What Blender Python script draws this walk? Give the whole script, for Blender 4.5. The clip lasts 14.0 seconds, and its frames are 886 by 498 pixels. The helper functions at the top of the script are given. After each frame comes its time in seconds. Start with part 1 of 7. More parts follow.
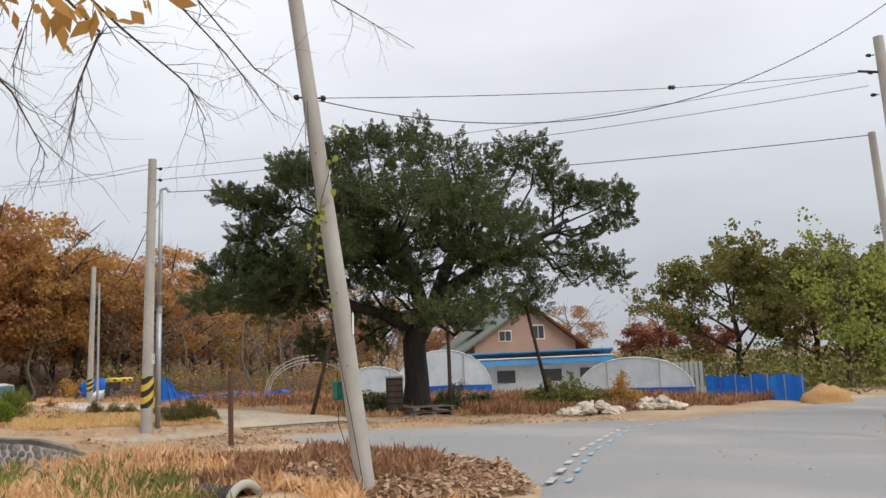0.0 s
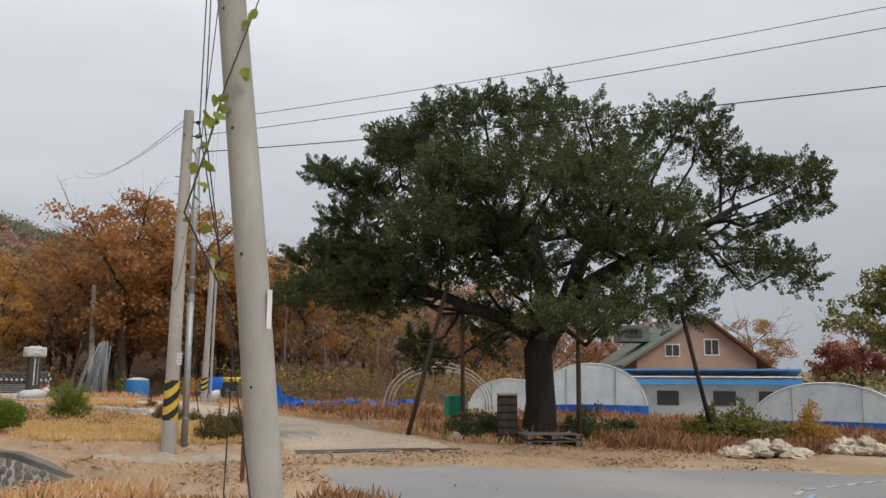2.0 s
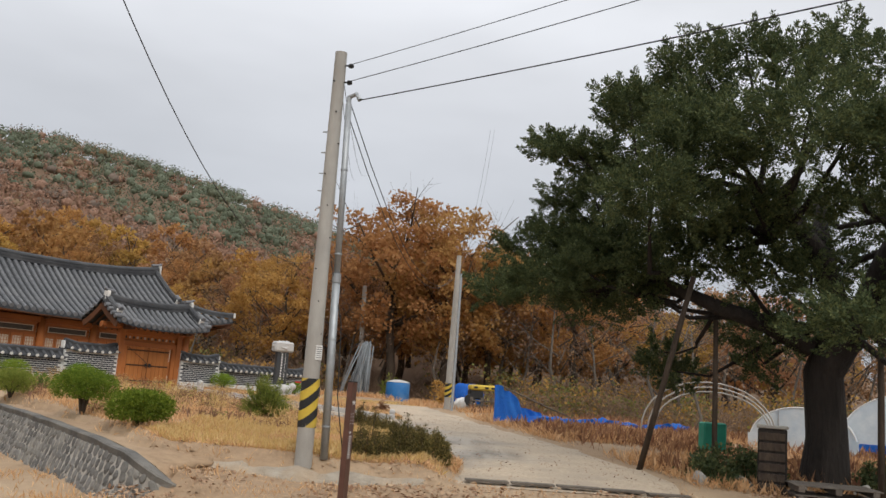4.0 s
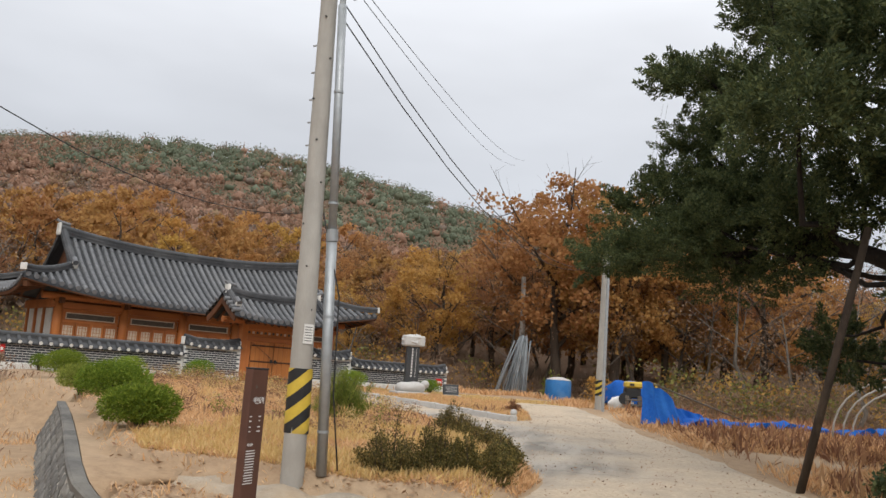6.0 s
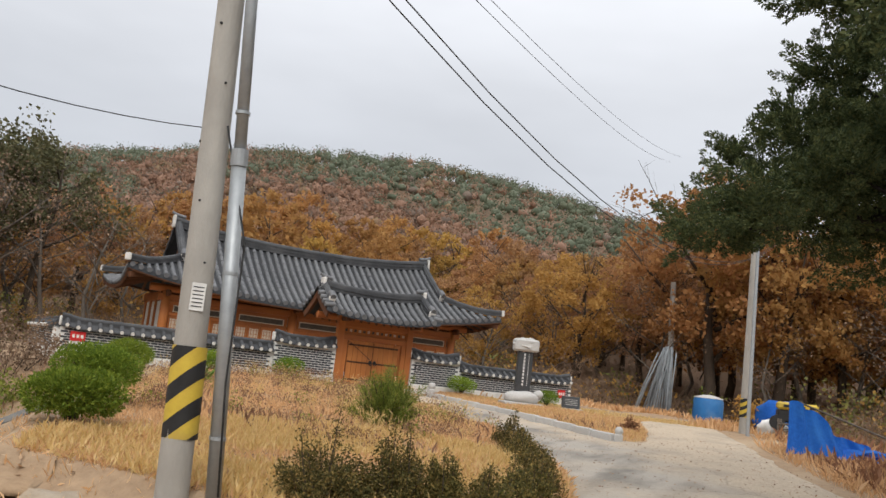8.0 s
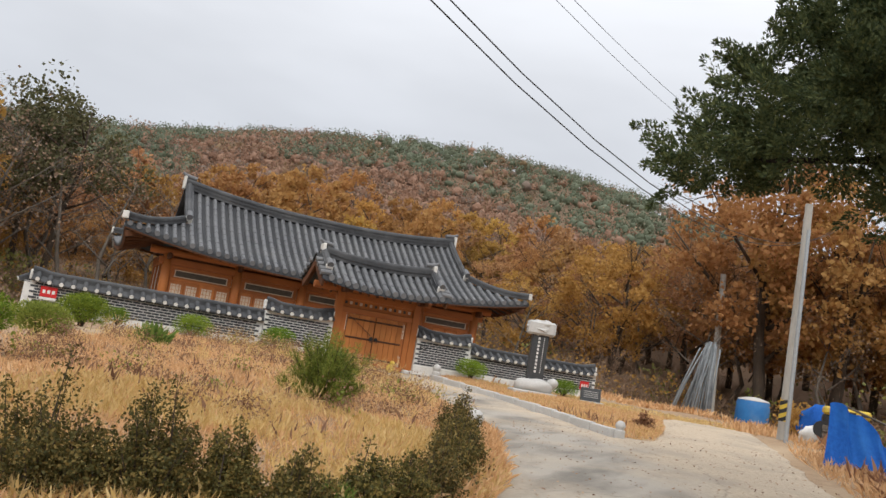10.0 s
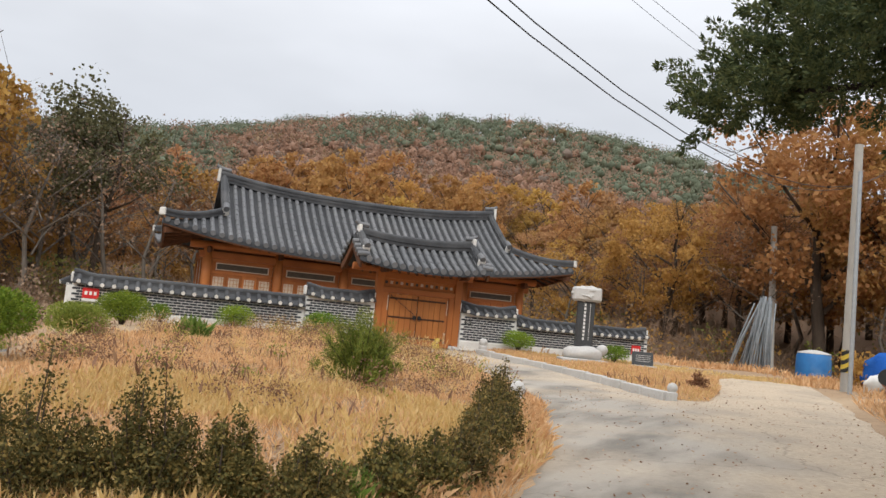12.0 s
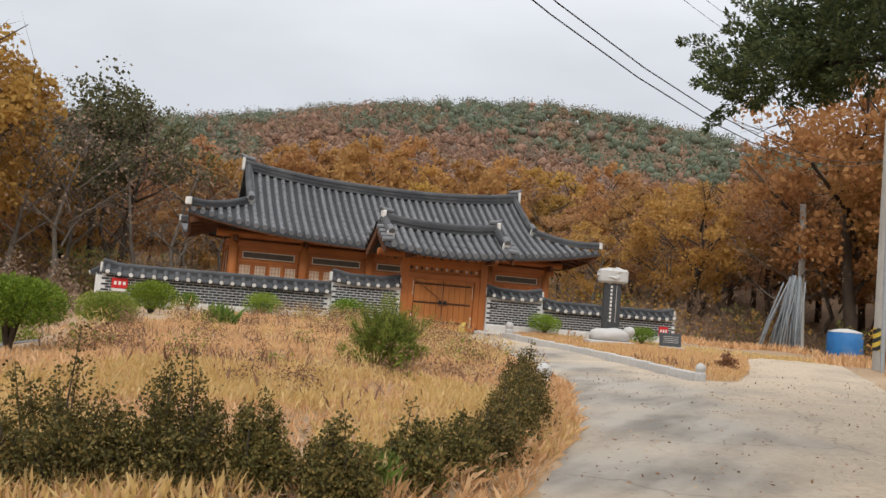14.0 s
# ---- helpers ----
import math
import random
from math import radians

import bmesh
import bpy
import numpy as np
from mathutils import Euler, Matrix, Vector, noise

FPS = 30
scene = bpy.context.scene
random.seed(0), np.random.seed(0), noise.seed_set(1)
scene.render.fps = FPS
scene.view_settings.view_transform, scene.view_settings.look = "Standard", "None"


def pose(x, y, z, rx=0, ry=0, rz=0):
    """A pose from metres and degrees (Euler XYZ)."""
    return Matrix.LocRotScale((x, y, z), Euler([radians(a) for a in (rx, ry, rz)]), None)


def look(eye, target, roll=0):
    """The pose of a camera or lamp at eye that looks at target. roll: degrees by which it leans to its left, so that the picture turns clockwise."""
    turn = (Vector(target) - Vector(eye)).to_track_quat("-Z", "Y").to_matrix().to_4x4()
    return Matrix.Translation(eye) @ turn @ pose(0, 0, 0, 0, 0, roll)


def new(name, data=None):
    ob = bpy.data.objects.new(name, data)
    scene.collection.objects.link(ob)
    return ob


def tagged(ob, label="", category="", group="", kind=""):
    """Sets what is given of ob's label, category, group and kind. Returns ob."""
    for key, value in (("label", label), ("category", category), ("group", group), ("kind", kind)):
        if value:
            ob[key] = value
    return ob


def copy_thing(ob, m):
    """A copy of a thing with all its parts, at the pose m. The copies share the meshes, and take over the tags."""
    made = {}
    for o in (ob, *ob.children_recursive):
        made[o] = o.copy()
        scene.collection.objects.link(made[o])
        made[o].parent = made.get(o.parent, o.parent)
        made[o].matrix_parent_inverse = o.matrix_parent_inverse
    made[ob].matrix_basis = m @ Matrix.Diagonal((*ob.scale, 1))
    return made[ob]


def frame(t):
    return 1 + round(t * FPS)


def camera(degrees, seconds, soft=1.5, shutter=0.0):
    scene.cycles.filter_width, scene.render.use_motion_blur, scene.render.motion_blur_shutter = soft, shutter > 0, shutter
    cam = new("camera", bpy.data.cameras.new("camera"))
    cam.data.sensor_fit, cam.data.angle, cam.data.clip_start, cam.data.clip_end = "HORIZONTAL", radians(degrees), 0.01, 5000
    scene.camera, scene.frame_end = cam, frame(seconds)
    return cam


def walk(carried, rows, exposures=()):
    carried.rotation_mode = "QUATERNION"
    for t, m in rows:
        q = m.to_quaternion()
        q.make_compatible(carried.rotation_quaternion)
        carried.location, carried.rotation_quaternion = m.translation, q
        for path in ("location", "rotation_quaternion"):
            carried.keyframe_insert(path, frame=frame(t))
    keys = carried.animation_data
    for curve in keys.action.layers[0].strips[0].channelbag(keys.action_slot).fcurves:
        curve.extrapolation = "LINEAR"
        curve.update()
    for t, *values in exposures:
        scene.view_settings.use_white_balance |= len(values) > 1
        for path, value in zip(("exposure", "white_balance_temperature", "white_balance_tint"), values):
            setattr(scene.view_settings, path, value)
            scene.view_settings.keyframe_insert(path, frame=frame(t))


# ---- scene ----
cam = camera(55.1, 14.0)
PATH = [
    (0, (0.103, 0.045, 1.584), (1.184, 1.701, 1.879), -2.4),
    (0.5, (1.171, 0.968, 1.638), (2.217, 2.647, 1.931), -2.3),
    (1, (2.131, 1.851, 1.644), (3.073, 3.59, 1.945), -1.9),
    (1.5, (2.891, 2.656, 1.608), (3.701, 4.456, 1.931), -0.7),
    (2, (3.69, 3.487, 1.749), (4.4, 5.329, 2.071), 0.5),
    (2.5, (4.435, 4.223, 1.837), (5.064, 6.093, 2.163), 1.2),
    (3, (5.084, 5.084, 1.868), (5.52, 7.008, 2.195), 2.7),
    (3.5, (5.644, 5.882, 1.854), (5.86, 7.844, 2.178), 3.6),
    (4, (6.206, 6.737, 1.82), (6.227, 8.71, 2.145), 4.4),
    (4.2, (6.41, 7.082, 1.813), (6.361, 9.056, 2.133), 4.7),
    (6.3, (8.136, 10.665, 1.886), (7.655, 12.585, 2.171), 3.7),
    (6.5, (8.23, 10.993, 1.884), (7.716, 12.905, 2.167), 3.4),
    (7, (8.483, 11.872, 1.848), (7.861, 13.75, 2.146), 4.5),
    (7.5, (8.665, 12.748, 1.826), (7.916, 14.58, 2.117), 6.1),
    (8, (8.842, 13.595, 1.854), (8.026, 15.399, 2.138), 6.5),
    (8.2, (8.918, 13.889, 1.842), (8.085, 15.685, 2.124), 7.0),
    (10.5, (9.244, 16.729, 1.747), (8.273, 18.461, 1.987), 9.1),
    (11, (9.273, 16.889, 1.735), (8.287, 18.613, 1.966), 7.2),
    (11.5, (9.25, 16.842, 1.725), (8.244, 18.56, 1.915), 5.7),
    (12, (9.217, 16.8, 1.743), (8.177, 18.499, 1.921), 5.5),
    (12.5, (9.233, 16.779, 1.738), (8.169, 18.463, 1.915), 5.0),
    (13, (9.223, 16.809, 1.707), (8.151, 18.488, 1.883), 5.3),
    (13.5, (9.197, 16.777, 1.699), (8.112, 18.451, 1.845), 4.9),
    (14, (9.219, 16.827, 1.727), (8.13, 18.499, 1.865), 4.6),
]
EXPOSURE = [(0, 0.03), (0.5, -0.15), (1, -0.22), (2, -0.28), (4, -0.22), (6.5, -0.07), (7.5, -0.07), (10.5, 0.03), (11.5, 0.1), (12.5, 0.04), (14, 0.0)]
walk(cam, [(t, look(eye, target, roll)) for t, eye, target, roll in PATH], EXPOSURE)

# ---------- world and light: overcast late-autumn day ----------
world = bpy.data.worlds.new("overcast_sky")
scene.world = world
world.use_nodes = True
wn, wl = world.node_tree.nodes, world.node_tree.links
wn.clear()
w_out = wn.new("ShaderNodeOutputWorld")
w_bg = wn.new("ShaderNodeBackground")
w_sky = wn.new("ShaderNodeTexSky")
w_sky.sky_type = "NISHITA"
w_sky.sun_disc = False
w_sky.sun_elevation = radians(38)
w_sky.sun_rotation = radians(150)
w_skyb = wn.new("ShaderNodeVectorMath")
w_skyb.operation = "SCALE"
w_skyb.inputs["Scale"].default_value = 0.1
w_co = wn.new("ShaderNodeTexCoord")
w_sep = wn.new("ShaderNodeSeparateXYZ")
w_ramp = wn.new("ShaderNodeValToRGB")
w_ramp.color_ramp.elements[0].position = 0.0
w_ramp.color_ramp.elements[0].color = (0.525, 0.555, 0.615, 1)
w_ramp.color_ramp.elements[1].position = 1.0
w_ramp.color_ramp.elements[1].color = (2.1, 2.12, 2.18, 1)
w_map = wn.new("ShaderNodeMapping")
w_map.inputs["Scale"].default_value = (1.6, 1.6, 5.0)
w_noise = wn.new("ShaderNodeTexNoise")
w_noise.inputs["Scale"].default_value = 1.3
w_noise.inputs["Detail"].default_value = 4.0
w_cl = wn.new("ShaderNodeMapRange")
w_cl.inputs["From Min"].default_value = 0.3
w_cl.inputs["From Max"].default_value = 0.7
w_cl.inputs["To Min"].default_value = 0.9
w_cl.inputs["To Max"].default_value = 1.12
w_mul = wn.new("ShaderNodeVectorMath")
w_mul.operation = "SCALE"
w_mix = wn.new("ShaderNodeMixRGB")
w_mix.inputs["Fac"].default_value = 0.9
wl.new(w_co.outputs["Generated"], w_sep.inputs[0])
wl.new(w_sep.outputs["Z"], w_ramp.inputs[0])
wl.new(w_co.outputs["Generated"], w_map.inputs[0])
wl.new(w_map.outputs[0], w_noise.inputs["Vector"])
wl.new(w_noise.outputs["Fac"], w_cl.inputs["Value"])
wl.new(w_ramp.outputs[0], w_mul.inputs[0])
wl.new(w_cl.outputs[0], w_mul.inputs["Scale"])
wl.new(w_sky.outputs[0], w_skyb.inputs[0])
wl.new(w_skyb.outputs[0], w_mix.inputs[1])
wl.new(w_mul.outputs[0], w_mix.inputs[2])
wl.new(w_mix.outputs[0], w_bg.inputs["Color"])
wl.new(w_bg.outputs[0], w_out.inputs[0])
w_bg.inputs["Strength"].default_value = 0.84

sun = new("sun", bpy.data.lights.new("sun", "SUN"))
sun.data.energy = 1.7
sun.data.angle = radians(25)
sun.data.color = (1.0, 0.96, 0.9)
sun.matrix_world = look((20, -20, 40), (4, 20, 0))


# ---------- geometry helpers ----------
class Geo:
    """Vertices and faces that grow into one mesh."""

    def __init__(self):
        self.v, self.f = [], []

    def add(self, verts, faces):
        n = len(self.v)
        self.v.extend([tuple(p) for p in verts])
        self.f.extend([tuple(i + n for i in f) for f in faces])
        return self

    def box(self, c, s, m=None, ch=0.0):
        """A box round c of size s, its edges chamfered by ch, turned by m about c."""
        hx, hy, hz = s[0] / 2, s[1] / 2, s[2] / 2
        vs = []
        if ch <= 0:
            for z in (-hz, hz):
                vs += [(-hx, -hy, z), (hx, -hy, z), (hx, hy, z), (-hx, hy, z)]
            fs = [(3, 2, 1, 0), (4, 5, 6, 7), (0, 1, 5, 4), (1, 2, 6, 5), (2, 3, 7, 6), (3, 0, 4, 7)]
        else:
            idx = {}
            for sx in (-1, 1):
                for sy in (-1, 1):
                    for sz in (-1, 1):
                        for a in range(3):
                            q = [sx * (hx - ch), sy * (hy - ch), sz * (hz - ch)]
                            q[a] += (sx, sy, sz)[a] * ch
                            idx[(sx, sy, sz, a)] = len(vs)
                            vs.append(tuple(q))
            fs = []
            for a in range(3):
                b, c2 = (a + 1) % 3, (a + 2) % 3
                for sg in (-1, 1):
                    ring = []
                    for sb, sc in ((-1, -1), (1, -1), (1, 1), (-1, 1)):
                        k = [0, 0, 0]
                        k[a], k[b], k[c2] = sg, sb, sc
                        ring.append(idx[(*k, a)])
                    fs.append(tuple(ring if sg > 0 else ring[::-1]))
                for sb in (-1, 1):
                    for sc in (-1, 1):
                        k1, k2 = [0, 0, 0], [0, 0, 0]
                        k1[a], k1[b], k1[c2] = -1, sb, sc
                        k2[a], k2[b], k2[c2] = 1, sb, sc
                        q = (idx[(*k1, b)], idx[(*k2, b)], idx[(*k2, c2)], idx[(*k1, c2)])
                        fs.append(q if sb * sc > 0 else q[::-1])
            for sx in (-1, 1):
                for sy in (-1, 1):
                    for sz in (-1, 1):
                        q = tuple(idx[(sx, sy, sz, a)] for a in range(3))
                        fs.append(q if sx * sy * sz > 0 else q[::-1])
        if m is not None:
            vs = [m @ Vector(p) for p in vs]
        return self.add([(p[0] + c[0], p[1] + c[1], p[2] + c[2]) for p in vs], fs)

    def tube(self, pts, radii, n=8, cap=True):
        pts = [Vector(p) for p in pts]
        if not hasattr(radii, "__len__"):
            radii = [radii] * len(pts)
        vs, fs = [], []
        ref = None
        for i, p in enumerate(pts):
            d = (pts[min(i + 1, len(pts) - 1)] - pts[max(i - 1, 0)]).normalized()
            if ref is None:
                ref = Vector((1, 0, 0)) if abs(d.x) < 0.8 else Vector((0, 1, 0))
            a = (ref - d * ref.dot(d)).normalized()
            ref = a
            b = d.cross(a)
            for k in range(n):
                t = 2 * math.pi * k / n
                vs.append(p + radii[i] * (math.cos(t) * a + math.sin(t) * b))
        for i in range(len(pts) - 1):
            for k in range(n):
                k2 = (k + 1) % n
                fs.append((i * n + k, i * n + k2, (i + 1) * n + k2, (i + 1) * n + k))
        if cap:
            fs.append(tuple(range(n - 1, -1, -1)))
            fs.append(tuple(range((len(pts) - 1) * n, len(pts) * n)))
        return self.add(vs, fs)

    def sweep(self, pts, prof, up=(0, 0, 1), close=True):
        """A profile of (side, up) pairs carried along pts."""
        pts, up = [Vector(p) for p in pts], Vector(up)
        n, vs, fs = len(prof), [], []
        for i, p in enumerate(pts):
            d = (pts[min(i + 1, len(pts) - 1)] - pts[max(i - 1, 0)]).normalized()
            side = d.cross(up).normalized()
            u = side.cross(d)
            vs += [p + side * a + u * b for a, b in prof]
        m = n if close else n - 1
        for i in range(len(pts) - 1):
            for k in range(m):
                k2 = (k + 1) % n
                fs.append((i * n + k, i * n + k2, (i + 1) * n + k2, (i + 1) * n + k))
        if close:
            fs.append(tuple(range(n - 1, -1, -1)))
            fs.append(tuple(range((len(pts) - 1) * n, len(pts) * n)))
        return self.add(vs, fs)

    def lathe(self, prof, c=(0, 0, 0), n=16):
        """A profile of (radius, z) pairs turned about z."""
        vs, fs = [], []
        for r, z in prof:
            vs += [(c[0] + r * math.cos(2 * math.pi * k / n), c[1] + r * math.sin(2 * math.pi * k / n), c[2] + z) for k in range(n)]
        for i in range(len(prof) - 1):
            for k in range(n):
                k2 = (k + 1) % n
                fs.append((i * n + k, i * n + k2, (i + 1) * n + k2, (i + 1) * n + k))
        fs.append(tuple(range(n - 1, -1, -1)))
        fs.append(tuple(range((len(prof) - 1) * n, len(prof) * n)))
        return self.add(vs, fs)

    def blob(self, c, r, seed=0, rough=0.25, freq=1.5, n=10, m=7):
        """An uneven lump, as of a stone or a bundle."""
        vs, fs = [], []
        for i in range(m + 1):
            th = math.pi * i / m
            for k in range(n):
                ph = 2 * math.pi * k / n
                d = Vector((math.sin(th) * math.cos(ph), math.sin(th) * math.sin(ph), math.cos(th)))
                s = 1 + rough * noise.noise(d * freq + Vector((seed * 7.3, seed * 1.7, seed)))
                vs.append((c[0] + r[0] * d.x * s, c[1] + r[1] * d.y * s, c[2] + r[2] * d.z * s))
        for i in range(m):
            for k in range(n):
                k2 = (k + 1) % n
                fs.append((i * n + k, (i + 1) * n + k, (i + 1) * n + k2, i * n + k2))
        return self.add(vs, fs)

    def grid(self, fn, us, ws):
        vs = [fn(u, w) for w in ws for u in us]
        n = len(us)
        fs = [(j * n + i, j * n + i + 1, (j + 1) * n + i + 1, (j + 1) * n + i) for j in range(len(ws) - 1) for i in range(n - 1)]
        return self.add(vs, fs)


def fast_mesh(name, v, *faces):
    """A mesh from arrays; each of faces holds faces of one kind."""
    me = bpy.data.meshes.new(name)
    v = np.asarray(v, dtype=np.float32)
    fs = [np.asarray(f, dtype=np.int32) for f in faces]
    loops = np.concatenate([f.ravel() for f in fs])
    totals = np.concatenate([np.full(len(f), f.shape[1], np.int32) for f in fs])
    starts = np.concatenate([[0], np.cumsum(totals)[:-1]]).astype(np.int32)
    me.vertices.add(len(v))
    me.vertices.foreach_set("co", v.ravel())
    me.loops.add(len(loops))
    me.loops.foreach_set("vertex_index", loops)
    me.polygons.add(len(totals))
    me.polygons.foreach_set("loop_start", starts)
    me.polygons.foreach_set("loop_total", totals)
    me.update(calc_edges=True)
    me.validate()
    return me


def finish(ob, material, parent=None, label="", smooth=False):
    if material is not None:
        ob.data.materials.append(material)
    if smooth:
        ob.data.polygons.foreach_set("use_smooth", [True] * len(ob.data.polygons))
    if parent is not None:
        ob.parent = parent
    if label:
        ob["label"] = label
    return ob


def part(name, geo, material, parent=None, label="", smooth=False):
    """One mesh object out of a Geo, under a thing or a part."""
    me = bpy.data.meshes.new(name)
    me.from_pydata(geo.v, [], geo.f)
    me.update()
    return finish(new(name, me), material, parent, label, smooth)


def part_np(name, v, f, material, parent=None, label="", smooth=False):
    return finish(new(name, fast_mesh(name, v, *(f if isinstance(f, tuple) else (f,)))), material, parent, label, smooth)


def thing(name, label, category, m=None, group="", kind=""):
    ob = new(name)
    ob.empty_display_size = 0.2
    if m is not None:
        ob.matrix_world = m
    return tagged(ob, label, category, group, kind)


def smooth_angle(ob, deg=40):
    """Smooth faces with sharp edges past an angle."""
    bm = bmesh.new()
    bm.from_mesh(ob.data)
    for f in bm.faces:
        f.smooth = True
    for e in bm.edges:
        if len(e.link_faces) == 2 and e.calc_face_angle(0) > radians(deg):
            e.smooth = False
    bm.to_mesh(ob.data)
    bm.free()
    return ob


def lerp(v, xs, ys):
    return float(np.interp(v, xs, ys))


def ease(a, b, v):
    t = min(1.0, max(0.0, (v - a) / (b - a)))
    return t * t * (3 - 2 * t)


# ---------- materials ----------
def mat(name, c1, c2, scale=3.0, rough=0.85, bump=0.2, c3=None, scale3=0.4, amount3=0.5, metal=0.0, bump_scale=None, stretch=(1, 1, 1), rnd=0.0, island=False, spec=0.3, alpha=1.0, transl=0.0, bump_dist=0.02, span3=(0.45, 0.7)):
    """Two colours mixed by grain, a third by broad stains, with relief; rnd: how far pieces differ."""
    m = bpy.data.materials.new(name)
    m.use_nodes = True
    N, L = m.node_tree.nodes, m.node_tree.links
    bsdf = N["Principled BSDF"]
    co = N.new("ShaderNodeTexCoord")
    mp = N.new("ShaderNodeMapping")
    mp.inputs["Scale"].default_value = stretch
    L.new(co.outputs["Object"], mp.inputs[0])
    n1 = N.new("ShaderNodeTexNoise")
    n1.inputs["Scale"].default_value = scale
    n1.inputs["Detail"].default_value = 6.0
    n1.inputs["Roughness"].default_value = 0.65
    L.new(mp.outputs[0], n1.inputs["Vector"])
    r1 = N.new("ShaderNodeMapRange")
    r1.inputs["From Min"].default_value, r1.inputs["From Max"].default_value = 0.32, 0.68
    L.new(n1.outputs["Fac"], r1.inputs["Value"])
    mix = N.new("ShaderNodeMixRGB")
    mix.inputs[1].default_value, mix.inputs[2].default_value = (*c1, 1), (*c2, 1)
    L.new(r1.outputs[0], mix.inputs[0])
    col = mix.outputs[0]
    if c3 is not None:
        n3 = N.new("ShaderNodeTexNoise")
        n3.inputs["Scale"].default_value = scale3
        n3.inputs["Detail"].default_value = 5.0
        L.new(co.outputs["Object"], n3.inputs["Vector"])
        r3 = N.new("ShaderNodeMapRange")
        r3.inputs["From Min"].default_value, r3.inputs["From Max"].default_value = span3
        r3.inputs["To Max"].default_value = amount3
        L.new(n3.outputs["Fac"], r3.inputs["Value"])
        mx3 = N.new("ShaderNodeMixRGB")
        mx3.inputs[2].default_value = (*c3, 1)
        L.new(r3.outputs[0], mx3.inputs[0])
        L.new(col, mx3.inputs[1])
        col = mx3.outputs[0]
    if rnd > 0:
        if island:
            src = N.new("ShaderNodeNewGeometry").outputs["Random Per Island"]
        else:
            src = N.new("ShaderNodeObjectInfo").outputs["Random"]
        rr = N.new("ShaderNodeMapRange")
        rr.inputs["To Min"].default_value, rr.inputs["To Max"].default_value = 1 - rnd, 1 + rnd
        L.new(src, rr.inputs["Value"])
        sc = N.new("ShaderNodeVectorMath")
        sc.operation = "SCALE"
        L.new(col, sc.inputs[0])
        L.new(rr.outputs[0], sc.inputs["Scale"])
        col = sc.outputs[0]
    L.new(col, bsdf.inputs["Base Color"])
    bsdf.inputs["Roughness"].default_value = rough
    bsdf.inputs["Metallic"].default_value = metal
    bsdf.inputs["Specular IOR Level"].default_value = spec
    bsdf.inputs["Alpha"].default_value = alpha
    if bump > 0:
        nb = N.new("ShaderNodeTexNoise")
        nb.inputs["Scale"].default_value = bump_scale or scale * 4
        nb.inputs["Detail"].default_value = 5.0
        L.new(mp.outputs[0], nb.inputs["Vector"])
        b = N.new("ShaderNodeBump")
        b.inputs["Strength"].default_value = bump
        b.inputs["Distance"].default_value = bump_dist
        L.new(nb.outputs["Fac"], b.inputs["Height"])
        L.new(b.outputs[0], bsdf.inputs["Normal"])
    if transl > 0:
        tr = N.new("ShaderNodeBsdfTranslucent")
        L.new(col, tr.inputs["Color"])
        ms = N.new("ShaderNodeMixShader")
        ms.inputs[0].default_value = transl
        L.new(bsdf.outputs[0], ms.inputs[1])
        L.new(tr.outputs[0], ms.inputs[2])
        L.new(ms.outputs[0], N["Material Output"].inputs[0])
    return m


def leaf_mat(name, a, b, c, transl=0.3, vary=0.0):
    """Leaves in three colours, each leaf its own."""
    m = bpy.data.materials.new(name)
    m.use_nodes = True
    N, L = m.node_tree.nodes, m.node_tree.links
    bsdf = N["Principled BSDF"]
    g = N.new("ShaderNodeNewGeometry")
    ramp = N.new("ShaderNodeValToRGB")
    e = ramp.color_ramp.elements
    e[0].position, e[0].color = 0.0, (*a, 1)
    e[1].position, e[1].color = 1.0, (*c, 1)
    mid = e.new(0.5)
    mid.color = (*b, 1)
    L.new(g.outputs["Random Per Island"], ramp.inputs[0])
    col = ramp.outputs[0]
    if vary > 0:
        oi = N.new("ShaderNodeObjectInfo")
        hs = N.new("ShaderNodeHueSaturation")
        r = N.new("ShaderNodeMapRange")
        r.inputs["To Min"].default_value, r.inputs["To Max"].default_value = 0.5 - vary * 0.03, 0.5 + vary * 0.08
        L.new(oi.outputs["Random"], r.inputs["Value"])
        L.new(r.outputs[0], hs.inputs["Hue"])
        r2 = N.new("ShaderNodeMapRange")
        r2.inputs["To Min"].default_value, r2.inputs["To Max"].default_value = 1 - vary, 1 + vary
        mu = N.new("ShaderNodeMath")
        mu.operation = "FRACT"
        m7 = N.new("ShaderNodeMath")
        m7.operation = "MULTIPLY"
        m7.inputs[1].default_value = 7.31
        L.new(oi.outputs["Random"], m7.inputs[0])
        L.new(m7.outputs[0], mu.inputs[0])
        L.new(mu.outputs[0], r2.inputs["Value"])
        L.new(r2.outputs[0], hs.inputs["Value"])
        L.new(col, hs.inputs["Color"])
        col = hs.outputs[0]
    L.new(col, bsdf.inputs["Base Color"])
    bsdf.inputs["Roughness"].default_value = 0.7
    bsdf.inputs["Specular IOR Level"].default_value = 0.2
    tr = N.new("ShaderNodeBsdfTranslucent")
    L.new(col, tr.inputs["Color"])
    ms = N.new("ShaderNodeMixShader")
    ms.inputs[0].default_value = transl
    L.new(bsdf.outputs[0], ms.inputs[1])
    L.new(tr.outputs[0], ms.inputs[2])
    L.new(ms.outputs[0], N["Material Output"].inputs[0])
    return m


